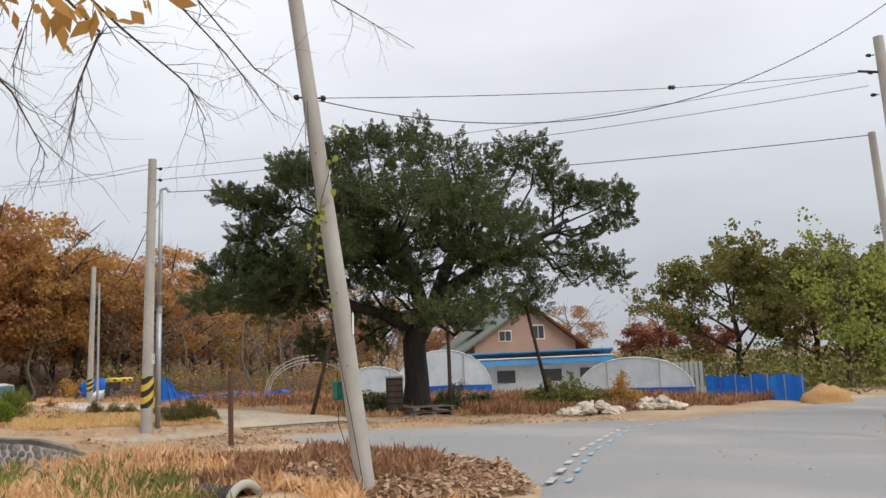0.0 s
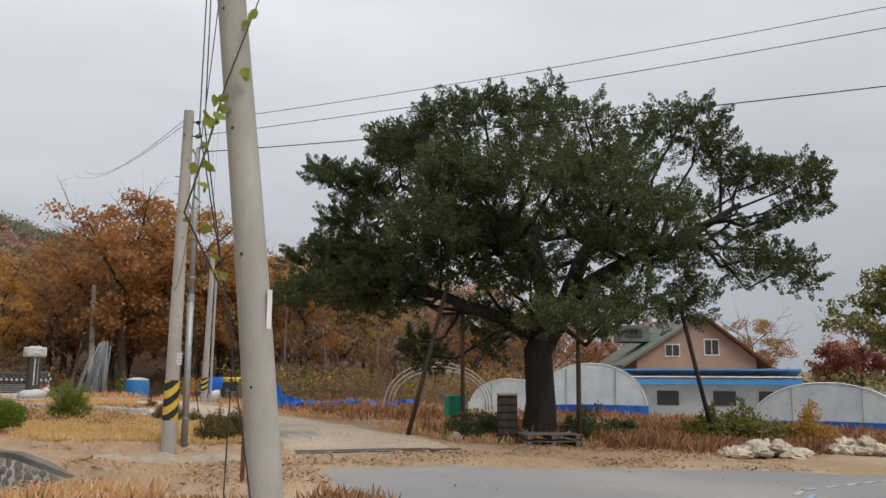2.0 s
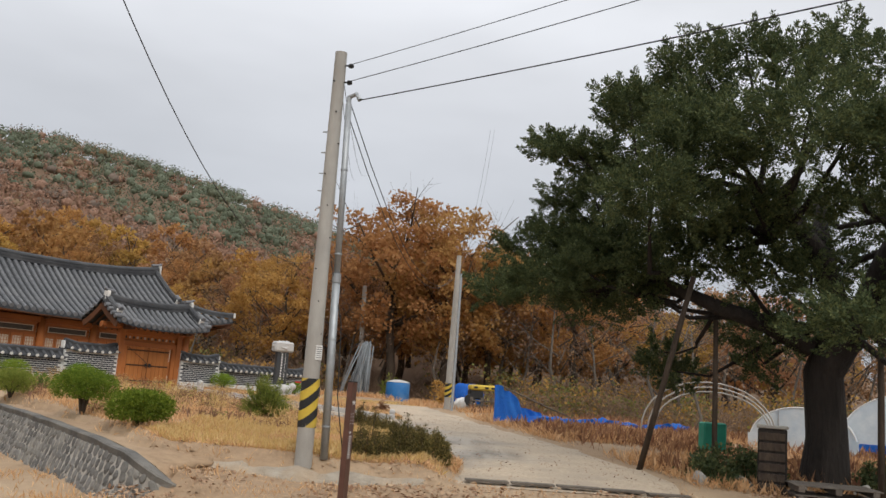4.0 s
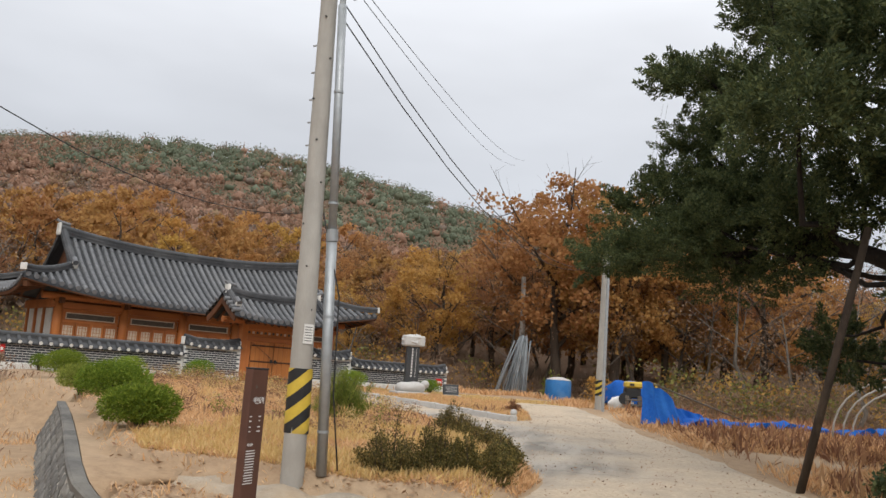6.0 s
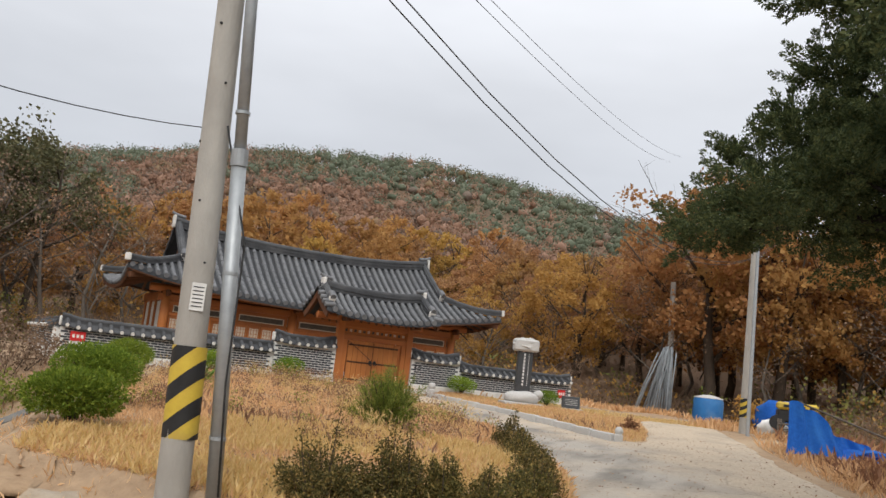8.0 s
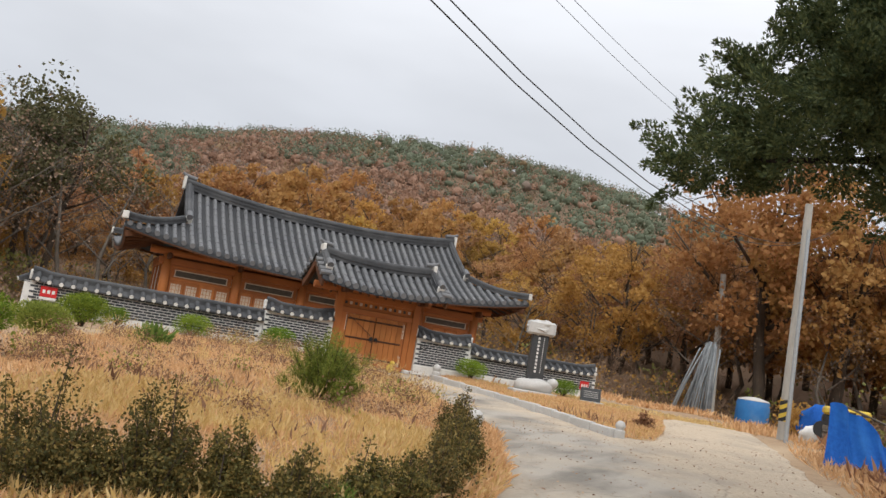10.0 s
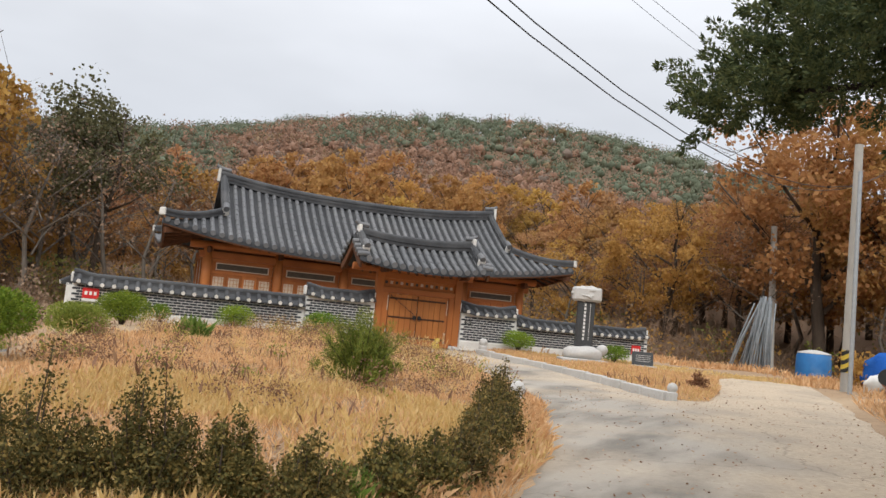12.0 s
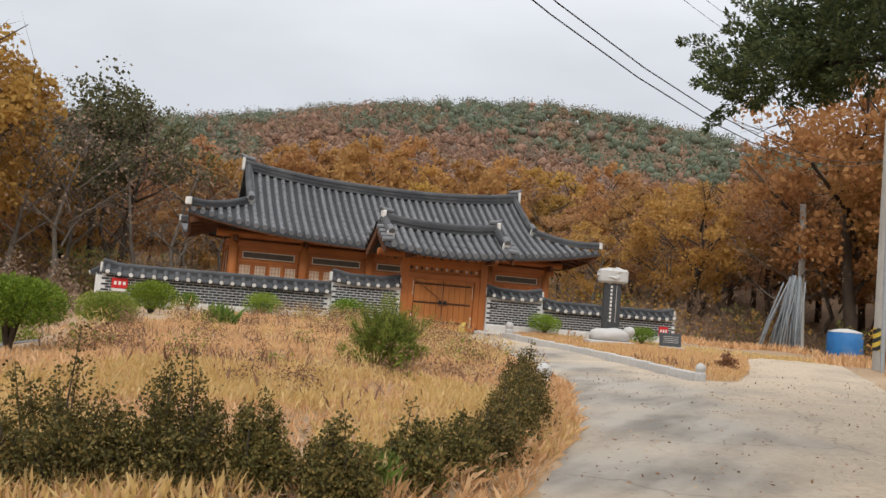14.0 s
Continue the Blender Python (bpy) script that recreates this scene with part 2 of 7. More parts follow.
M_dirt = mat("dry_ground", (0.37, 0.255, 0.155), (0.265, 0.18, 0.11), 6, 0.95, 0.6, (0.47, 0.36, 0.24), 0.35, 0.7)
def forest_floor(m, centre, r0, r1, color):
    """Leaf mould takes over from dry earth beyond a distance from a point."""
    N, L = m.node_tree.nodes, m.node_tree.links
    bsdf = N["Principled BSDF"]
    old = bsdf.inputs["Base Color"].links[0].from_socket
    co = N.new("ShaderNodeTexCoord")
    ds = N.new("ShaderNodeVectorMath")
    ds.operation = "DISTANCE"
    ds.inputs[1].default_value = centre
    L.new(co.outputs["Object"], ds.inputs[0])
    r = N.new("ShaderNodeMapRange")
    r.inputs["From Min"].default_value, r.inputs["From Max"].default_value = r0, r1
    L.new(ds.outputs["Value"], r.inputs["Value"])
    mx = N.new("ShaderNodeMixRGB")
    mx.inputs[2].default_value = (*color, 1)
    L.new(r.outputs[0], mx.inputs[0])
    L.new(old, mx.inputs[1])
    L.new(mx.outputs[0], bsdf.inputs["Base Color"])


forest_floor(M_dirt, (9, 14, 5), 38, 52, (0.19, 0.125, 0.08))
M_lawn = mat("dry_lawn", (0.40, 0.225, 0.095), (0.29, 0.155, 0.07), 9, 0.95, 0.6, (0.45, 0.30, 0.09), 0.25, 0.7)
M_asphalt = mat("asphalt", (0.27, 0.265, 0.26), (0.205, 0.20, 0.197), 60, 0.9, 0.4, (0.35, 0.325, 0.295), 0.3, 0.7, bump_scale=150)
M_concrete_road = mat("concrete_drive", (0.54, 0.44, 0.325), (0.39, 0.31, 0.225), 16, 0.9, 0.6, (0.34, 0.285, 0.22), 0.8, 0.7, bump_scale=30, span3=(0.46, 0.66))
def crack(m, scale, width):
    """Thin dark cracks running through a slab."""
    N, L = m.node_tree.nodes, m.node_tree.links
    inp = N["Principled BSDF"].inputs["Base Color"]
    old = inp.links[0].from_socket
    co, wob, vor = N.new("ShaderNodeTexCoord"), N.new("ShaderNodeTexNoise"), N.new("ShaderNodeTexVoronoi")
    wob.inputs["Scale"].default_value = 2.5
    add = N.new("ShaderNodeMixRGB")
    add.blend_type = "ADD"
    add.inputs[0].default_value = 0.45
    L.new(co.outputs["Object"], wob.inputs["Vector"])
    L.new(co.outputs["Object"], add.inputs[1])
    L.new(wob.outputs["Color"], add.inputs[2])
    vor.feature = "DISTANCE_TO_EDGE"
    vor.inputs["Scale"].default_value = scale
    L.new(add.outputs[0], vor.inputs["Vector"])
    mr = N.new("ShaderNodeMapRange")
    mr.inputs["From Max"].default_value = width
    mr.inputs["To Min"].default_value, mr.inputs["To Max"].default_value = 0.4, 0.0
    L.new(vor.outputs["Distance"], mr.inputs["Value"])
    mx = N.new("ShaderNodeMixRGB")
    mx.inputs[2].default_value = (0.10, 0.085, 0.065, 1)
    L.new(mr.outputs[0], mx.inputs[0])
    L.new(old, mx.inputs[1])
    L.new(mx.outputs[0], inp)


def worn_lane(m, spots, near, far, pale, dark):
    """Grey worn concrete with dark streaks round some points of a slab, fading out raggedly."""
    N, L = m.node_tree.nodes, m.node_tree.links
    inp = N["Principled BSDF"].inputs["Base Color"]
    co, wob = N.new("ShaderNodeTexCoord"), N.new("ShaderNodeTexNoise")
    wob.inputs["Scale"].default_value = 0.9
    wob.inputs["Detail"].default_value = 6.0
    L.new(co.outputs["Object"], wob.inputs["Vector"])
    shift = N.new("ShaderNodeVectorMath")
    shift.operation = "MULTIPLY_ADD"
    shift.inputs[1].default_value = (2.6, 2.6, 0)
    L.new(wob.outputs["Color"], shift.inputs[0])
    L.new(co.outputs["Object"], shift.inputs[2])
    close = None
    for p in spots:
        ds = N.new("ShaderNodeVectorMath")
        ds.operation = "DISTANCE"
        ds.inputs[1].default_value = (p[0] + 1.3, p[1] + 1.3, p[2])
        L.new(shift.outputs[0], ds.inputs[0])
        if close is None:
            close = ds.outputs["Value"]
        else:
            mn = N.new("ShaderNodeMath")
            mn.operation = "MINIMUM"
            L.new(close, mn.inputs[0])
            L.new(ds.outputs["Value"], mn.inputs[1])
            close = mn.outputs[0]
    fade = N.new("ShaderNodeMapRange")
    fade.inputs["From Min"].default_value, fade.inputs["From Max"].default_value = near, far
    fade.inputs["To Min"].default_value, fade.inputs["To Max"].default_value = 0.9, 0.0
    L.new(close, fade.inputs["Value"])
    mp, st = N.new("ShaderNodeMapping"), N.new("ShaderNodeTexNoise")
    mp.inputs["Rotation"].default_value = (0, 0, radians(25))
    mp.inputs["Scale"].default_value = (1.3, 0.45, 1)
    st.inputs["Scale"].default_value = 1.5
    st.inputs["Detail"].default_value = 7.0
    L.new(co.outputs["Object"], mp.inputs[0])
    L.new(mp.outputs[0], st.inputs["Vector"])
    sr = N.new("ShaderNodeMapRange")
    sr.inputs["From Min"].default_value, sr.inputs["From Max"].default_value = 0.42, 0.64
    L.new(st.outputs["Fac"], sr.inputs["Value"])
    tone = N.new("ShaderNodeMixRGB")
    tone.inputs[1].default_value, tone.inputs[2].default_value = (*pale, 1), (*dark, 1)
    L.new(sr.outputs[0], tone.inputs[0])
    mx = N.new("ShaderNodeMixRGB")
    L.new(fade.outputs[0], mx.inputs[0])
    L.new(inp.links[0].from_socket, mx.inputs[1])
    L.new(tone.outputs[0], mx.inputs[2])
    L.new(mx.outputs[0], inp)


worn_lane(M_concrete_road, [(7.1, 22.8, 0.7), (6.5, 24.8, 0.75), (5.7, 26.6, 0.8), (4.7, 28.2, 0.85), (3.2, 30.2, 0.88), (1.2, 32.4, 0.9)], 0.5, 1.95, (0.35, 0.318, 0.275), (0.165, 0.154, 0.136))
crack(M_concrete_road, 0.3, 0.006)
M_concrete = mat("concrete", (0.42, 0.40, 0.36), (0.33, 0.315, 0.28), 5, 0.85, 0.3, (0.22, 0.205, 0.18), 0.8, 0.6, bump_scale=50)
M_rough_concrete = mat("rough_concrete", (0.36, 0.315, 0.25), (0.26, 0.22, 0.17), 7, 0.95, 0.7, (0.40, 0.28, 0.17), 1.3, 0.7, bump_scale=25)
M_pole = mat("pole_concrete", (0.43, 0.41, 0.37), (0.34, 0.325, 0.295), 5, 0.8, 0.3, (0.26, 0.24, 0.21), 0.7, 0.6, stretch=(1, 1, 0.4), bump_scale=60)
M_steel = mat("galvanised_steel", (0.40, 0.42, 0.43), (0.33, 0.35, 0.36), 12, 0.5, 0.05, metal=0.5)
M_tile = mat("roof_tile", (0.155, 0.158, 0.165), (0.105, 0.108, 0.114), 8, 0.6, 0.3, (0.19, 0.19, 0.19), 0.9, 0.5, spec=0.4, rnd=0.12)
M_ridge = mat("ridge_tile", (0.062, 0.064, 0.068), (0.04, 0.041, 0.044), 9, 0.7, 0.4, (0.12, 0.12, 0.12), 1.3, 0.5, rnd=0.15)
# the tile grey darkened: shade between cover rows put into the colour
M_pan_shade = mat("shaded_pan_tile", (0.04, 0.042, 0.045), (0.026, 0.027, 0.03), 8, 0.7, 0.4, (0.07, 0.07, 0.07), 0.9, 0.4)
M_plaster = mat("lime_plaster", (0.72, 0.70, 0.66), (0.58, 0.56, 0.52), 6, 0.9, 0.2, (0.42, 0.40, 0.36), 2.0, 0.4)
M_wood = mat("pine_timber", (0.46, 0.165, 0.045), (0.35, 0.115, 0.03), 3, 0.6, 0.2, (0.28, 0.09, 0.028), 1.2, 0.6, stretch=(1, 1, 0.15), rnd=0.12)
M_wood_h = mat("pine_beam", (0.44, 0.155, 0.045), (0.33, 0.105, 0.03), 3, 0.6, 0.2, (0.26, 0.085, 0.028), 1.2, 0.6, stretch=(0.15, 1, 1), rnd=0.12)
M_door_wood = mat("door_planks", (0.50, 0.20, 0.055), (0.38, 0.135, 0.035), 4, 0.55, 0.25, (0.30, 0.105, 0.03), 1.0, 0.5, stretch=(1, 1, 0.12), rnd=0.14)
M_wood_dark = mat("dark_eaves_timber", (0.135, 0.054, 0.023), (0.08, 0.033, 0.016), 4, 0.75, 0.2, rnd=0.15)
M_slot = mat("shadowed_lattice", (0.10, 0.08, 0.06), (0.06, 0.05, 0.04), 8, 0.7, 0.1)
M_paper = mat("window_paper", (0.62, 0.52, 0.40), (0.50, 0.41, 0.31), 4, 0.9, 0.05)
M_brick = mat("grey_brick", (0.07, 0.074, 0.082), (0.042, 0.045, 0.05), 14, 0.85, 0.35, rnd=0.3)
M_brick_is = mat("grey_brick_courses", (0.07, 0.074, 0.082), (0.042, 0.045, 0.05), 14, 0.85, 0.35, rnd=0.3, island=True)
M_mortar = mat("white_mortar", (0.74, 0.73, 0.70), (0.62, 0.61, 0.58), 10, 0.9, 0.2)
M_granite = mat("granite", (0.56, 0.545, 0.52), (0.44, 0.43, 0.41), 25, 0.75, 0.2, (0.35, 0.33, 0.30), 1.5, 0.4)
M_black_stone = mat("black_stone", (0.055, 0.058, 0.06), (0.035, 0.037, 0.04), 20, 0.35, 0.05, spec=0.5)
M_white_paint = mat("white_paint", (0.78, 0.77, 0.74), (0.66, 0.65, 0.62), 8, 0.7, 0.05, (0.5, 0.48, 0.44), 1.5, 0.4)
M_black_paint = mat("black_paint", (0.03, 0.03, 0.03), (0.02, 0.02, 0.02), 8, 0.6, 0.05)
M_yellow_paint = mat("yellow_paint", (0.62, 0.45, 0.06), (0.52, 0.36, 0.05), 8, 0.6, 0.05, (0.35, 0.27, 0.1), 2.0, 0.4)
M_red = mat("red_banner", (0.62, 0.03, 0.03), (0.5, 0.025, 0.025), 5, 0.7, 0.05)
M_brown_sign = mat("brown_sign_paint", (0.115, 0.052, 0.035), (0.085, 0.04, 0.028), 5, 0.55, 0.08, rnd=0.05)
M_bark = mat("bark", (0.095, 0.07, 0.05), (0.05, 0.038, 0.03), 5, 0.95, 0.9, stretch=(1, 1, 0.3), bump_dist=0.05)
M_bark_grey = mat("grey_bark", (0.17, 0.145, 0.12), (0.10, 0.085, 0.07), 6, 0.95, 0.7, stretch=(1, 1, 0.3), bump_dist=0.05)
M_juniper_bark = mat("juniper_bark", (0.042, 0.035, 0.03), (0.02, 0.017, 0.015), 5, 0.95, 1.0, stretch=(1, 1, 0.2), bump_dist=0.06)
L_juniper = leaf_mat("juniper_leaves", (0.048, 0.07, 0.034), (0.08, 0.106, 0.044), (0.155, 0.17, 0.066), 0.3)
L_pine = leaf_mat("pine_needles", (0.11, 0.15, 0.025), (0.18, 0.22, 0.038), (0.30, 0.31, 0.065), 0.35)
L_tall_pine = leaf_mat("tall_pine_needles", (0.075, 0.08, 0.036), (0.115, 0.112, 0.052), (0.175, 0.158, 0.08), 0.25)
L_rust = leaf_mat("rust_leaves", (0.37, 0.185, 0.07), (0.46, 0.24, 0.092), (0.55, 0.31, 0.12), 0.5, 0.15)
L_rust2 = leaf_mat("russet_leaves", (0.32, 0.165, 0.085), (0.41, 0.215, 0.108), (0.50, 0.275, 0.138), 0.5, 0.15)
L_ochre = leaf_mat("ochre_leaves", (0.37, 0.205, 0.06), (0.46, 0.265, 0.075), (0.55, 0.33, 0.10), 0.5, 0.15)
L_olive = leaf_mat("olive_leaves", (0.12, 0.125, 0.04), (0.17, 0.165, 0.05), (0.26, 0.225, 0.07), 0.35, 0.2)
L_crimson = leaf_mat("crimson_leaves", (0.15, 0.05, 0.035), (0.21, 0.075, 0.045), (0.28, 0.11, 0.06), 0.3, 0.15)
L_bright = leaf_mat("yellow_green_leaves", (0.13, 0.17, 0.03), (0.22, 0.26, 0.05), (0.32, 0.33, 0.07), 0.4, 0.1)
L_topiary = leaf_mat("topiary_needles", (0.095, 0.15, 0.016), (0.17, 0.245, 0.026), (0.28, 0.345, 0.042), 0.3, 0.25)
L_shrub = leaf_mat("shrub_leaves", (0.05, 0.048, 0.016), (0.115, 0.095, 0.03), (0.27, 0.18, 0.06), 0.25, 0.2)
L_straw = leaf_mat("dry_grass", (0.53, 0.295, 0.135), (0.67, 0.41, 0.205), (0.77, 0.52, 0.30), 0.35)
L_straw_y = leaf_mat("yellow_grass", (0.54, 0.36, 0.13), (0.66, 0.46, 0.19), (0.74, 0.56, 0.28), 0.35)
L_green_grass = leaf_mat("green_grass", (0.09, 0.15, 0.03), (0.14, 0.22, 0.04), (0.22, 0.28, 0.07), 0.35)
L_dead = leaf_mat("dead_weeds", (0.169, 0.078, 0.046), (0.286, 0.143, 0.078), (0.442, 0.260, 0.130), 0.25)
L_weed = leaf_mat("red_brown_weeds", (0.16, 0.085, 0.055), (0.24, 0.13, 0.08), (0.34, 0.21, 0.12), 0.2)
L_brush = leaf_mat("brushwood", (0.16, 0.108, 0.073), (0.235, 0.158, 0.107), (0.335, 0.232, 0.157), 0.2)
L_litter = leaf_mat("fallen_leaves", (0.22, 0.12, 0.07), (0.36, 0.22, 0.13), (0.52, 0.38, 0.25), 0.2)
# hill leaf colours are greyed and paled to stand in for distance haze
L_hill_rust = leaf_mat("hazed_rust_woods", (0.27, 0.16, 0.11), (0.31, 0.185, 0.125), (0.355, 0.215, 0.145), 0.2)
L_hill_green = leaf_mat("hazed_pine_woods", (0.125, 0.15, 0.10), (0.148, 0.172, 0.115), (0.175, 0.195, 0.13), 0.2)
L_hill_ochre = leaf_mat("hazed_ochre_woods", (0.20, 0.14, 0.08), (0.24, 0.165, 0.09), (0.28, 0.19, 0.105), 0.2)
L_hill_bare = leaf_mat("hazed_leafless_woods", (0.15, 0.115, 0.09), (0.18, 0.135, 0.105), (0.215, 0.165, 0.13), 0.1)


# ---------- lie of the land ----------
COMPOUND = pose(-8.52, 29.37, 0, 0, 0, 51.5)
BACK = (-math.sin(radians(51.5)), math.cos(radians(51.5)))
ASPHALT = [(-16, -16), (-1.6, -0.3), (3.0, 4.2), (6.3, 7.8), (7.4, 9.8), (7.0, 12), (6.6, 14.5), (6.8, 17.1), (9, 16.9), (11.5, 16.6), (16.5, 15.9), (21, 16.2), (28, 17.5), (60, 22), (60, 16.5), (28, 12.6), (20.5, 11.9), (15.6, 9.0), (10, 4.4), (4.5, -1.5), (-9, -20)]
DRIVE = [(6.7, 18.9), (6.95, 21.3), (6.1, 24.1), (4.75, 26.9), (1.4, 31.4), (-2.6, 34.9), (-4.4, 34.3), (-2.0, 37.4), (-1.6, 36.6), (0.13, 35.2), (3.05, 32.8), (5.35, 30.6), (5.7, 31.6), (5.3, 34), (4.4, 37.6), (5.2, 39), (6.5, 38.0), (7.4, 34.5), (8.6, 29), (9.9, 24.2), (10.6, 21.3), (10.0, 19.2)]


def poly_dist(poly, x, y):
    """Distance to a plan outline, negative inside."""
    x, y = np.asarray(x, float), np.asarray(y, float)
    best, inside = np.full(x.shape, 1e9), np.zeros(x.shape, bool)
    for (ax, ay), (bx, by) in zip(poly, poly[1:] + poly[:1]):
        dx, dy = bx - ax, by - ay
        t = np.clip(((x - ax) * dx + (y - ay) * dy) / (dx * dx + dy * dy), 0, 1)
        best = np.minimum(best, np.hypot(x - ax - t * dx, y - ay - t * dy))
        cross = ((ay > y) != (by > y)) & (x < (bx - ax) * (y - ay) / ((by - ay) if by != ay else 1e-9) + ax)
        inside ^= cross
    return np.where(inside, -best, best)


def step01(a, b, v):
    t = np.clip((v - a) / (b - a), 0, 1)
    return t * t * (3 - 2 * t)


def base_level(x, y):
    z = np.interp(y, [-30, 0, 8, 16, 20, 27, 31, 38, 41, 50, 58, 75], [0, 0.1, 0.28, 0.48, 0.56, 0.82, 0.89, 1.12, 1.06, 0.74, 1.0, 2.4])
    return z - 0.03 * np.clip(x - 9, 0, 10)


def hill_level(x, y):
    dx, dy = x - 9.0, y - 16.0
    r, th = np.hypot(dx, dy), np.degrees(np.arctan2(dy, dx)) % 360
    top = np.interp(th, [0, 40, 62, 80, 96, 104, 110, 117, 124, 131, 140, 150, 170, 200, 230, 360], [2, 3, 9, 26, 34, 43, 48, 51.5, 50, 46, 38.5, 34, 33, 18, 2, 2])
    return top * (0.10 * step01(38, 80, r) + 0.90 * step01(65, 235, r))


def land(x, y):
    """Height of the ground, roads left out."""
    x, y = np.asarray(x, float), np.asarray(y, float)
    back = (x + 8.52) * BACK[0] + (y - 29.37) * BACK[1]
    garden = np.clip(0.80 + 0.4 * (1 + back / 17.0), 0.7, 1.25)
    dd = poly_dist(DRIVE, x, y)
    in_garden = step01(18.45, 18.75, y) * step01(0.0, 0.5, dd) * step01(7.6, 6.4, x) * (y < 45) * step01(-9.4, -7.0, x)
    island = step01(-0.35, -0.1, dd)
    z = base_level(x, y) + hill_level(x, y)
    z = z + in_garden * np.clip(garden - z, 0, 1) * island
    # ditch below the stone-faced bank
    s = -0.797 * (x - 2.9) - 0.604 * (y - 17.5)
    m = step01(-0.42, -0.05, s) * step01(6.5, 4.0, s) * step01(14.0, 16.2, y) * step01(27, 25, y)
    z = z * (1 - m) + 0.12 * m
    lump = 0.05 * np.sin(x * 1.7 + 1.3 * np.sin(y * 0.9)) * np.sin(y * 1.3 + np.sin(x * 0.7))
    far = step01(0.3, 1.2, np.minimum(dd, poly_dist(ASPHALT, x, y)))
    return z + lump * far * step01(-40, -1, -np.abs(x) * 0 - 1)


def sheet(x, y):
    z = land(x, y)
    d = np.minimum(poly_dist(ASPHALT, x, y), poly_dist(DRIVE, x, y))
    road = base_level(x, y)
    return np.where(d < 0.05, np.minimum(z, road) - 0.05 * step01(0.05, -0.2, d), z)


def spread(lo, a, b, hi, d, n):
    inner = np.arange(a, b + d / 2, d)
    left = a - np.geomspace(d, a - lo, n)[::-1]
    right = b + np.geomspace(d, hi - b, n)
    return np.concatenate([left, inner, right])


gx, gy = spread(-900, -16, 32, 900, 0.4, 34), spread(-900, -8, 46, 900, 0.4, 34)
GX, GY = np.meshgrid(gx, gy)
GZ = sheet(GX.ravel(), GY.ravel())
ids = np.arange(GX.size).reshape(GX.shape)
gf = np.stack([ids[:-1, :-1], ids[:-1, 1:], ids[1:, 1:], ids[1:, :-1]], -1).reshape(-1, 4)
ground = part_np("ground", np.stack([GX.ravel(), GY.ravel(), GZ], 1), gf, M_dirt, smooth=True)
tagged(ground, "dry straw-coloured earth and withered grass", "ground", kind="structure")


def paved(name, poly, lift, material, label, step=0.4, level=base_level):
    """A paved sheet inside a plan outline, following the ground."""
    bm = bmesh.new()
    bm.faces.new([bm.verts.new((x, y, 0)) for x, y in poly])
    bmesh.ops.triangulate(bm, faces=bm.faces[:])
    x0, x1 = min(p[0] for p in poly), max(p[0] for p in poly)
    y0, y1 = min(p[1] for p in poly), max(p[1] for p in poly)
    for axis, lo, hi in (((1, 0, 0), x0, x1), ((0, 1, 0), y0, y1)):
        v, k = lo + step, 0
        while v < hi:
            bmesh.ops.bisect_plane(bm, geom=bm.verts[:] + bm.edges[:] + bm.faces[:], plane_co=(v if axis[0] else 0, v if axis[1] else 0, 0), plane_no=axis)
            v += step
    for v in bm.verts:
        x, y = v.co.x, v.co.y
        if v.is_boundary:
            k = 0.07
            v.co.x += k * noise.noise((x * 2.1, y * 2.1, 1)) * 2
            v.co.y += k * noise.noise((x * 2.1, y * 2.1, 9)) * 2
        v.co.z = float(level(v.co.x, v.co.y)) + lift - (0.05 if v.is_boundary else 0)
    me = bpy.data.meshes.new(name)
    bm.normal_update()
    if sum(f.normal.z for f in bm.faces) < 0:
        bmesh.ops.reverse_faces(bm, faces=bm.faces[:])
    bm.to_mesh(me)
    bm.free()
    return tagged(finish(new(name, me), material, smooth=True), label, "road", kind="structure")


paved("road", ASPHALT, 0.02, M_asphalt, "worn grey asphalt lane with dusty edges", 1.2)
paved("driveway", DRIVE, 0.035, M_concrete_road, "weathered pale concrete drive with dark damp patches", 0.7)


# ---------- hanok compound ----------
def col_profile(y0, z0, y1, z1, s):
    """A hollow roof slope: flat at the eave, steep at the ridge."""
    return y0 + (y1 - y0) * s, z0 + (z1 - z0) * (0.72 * s + 0.28 * s * s)


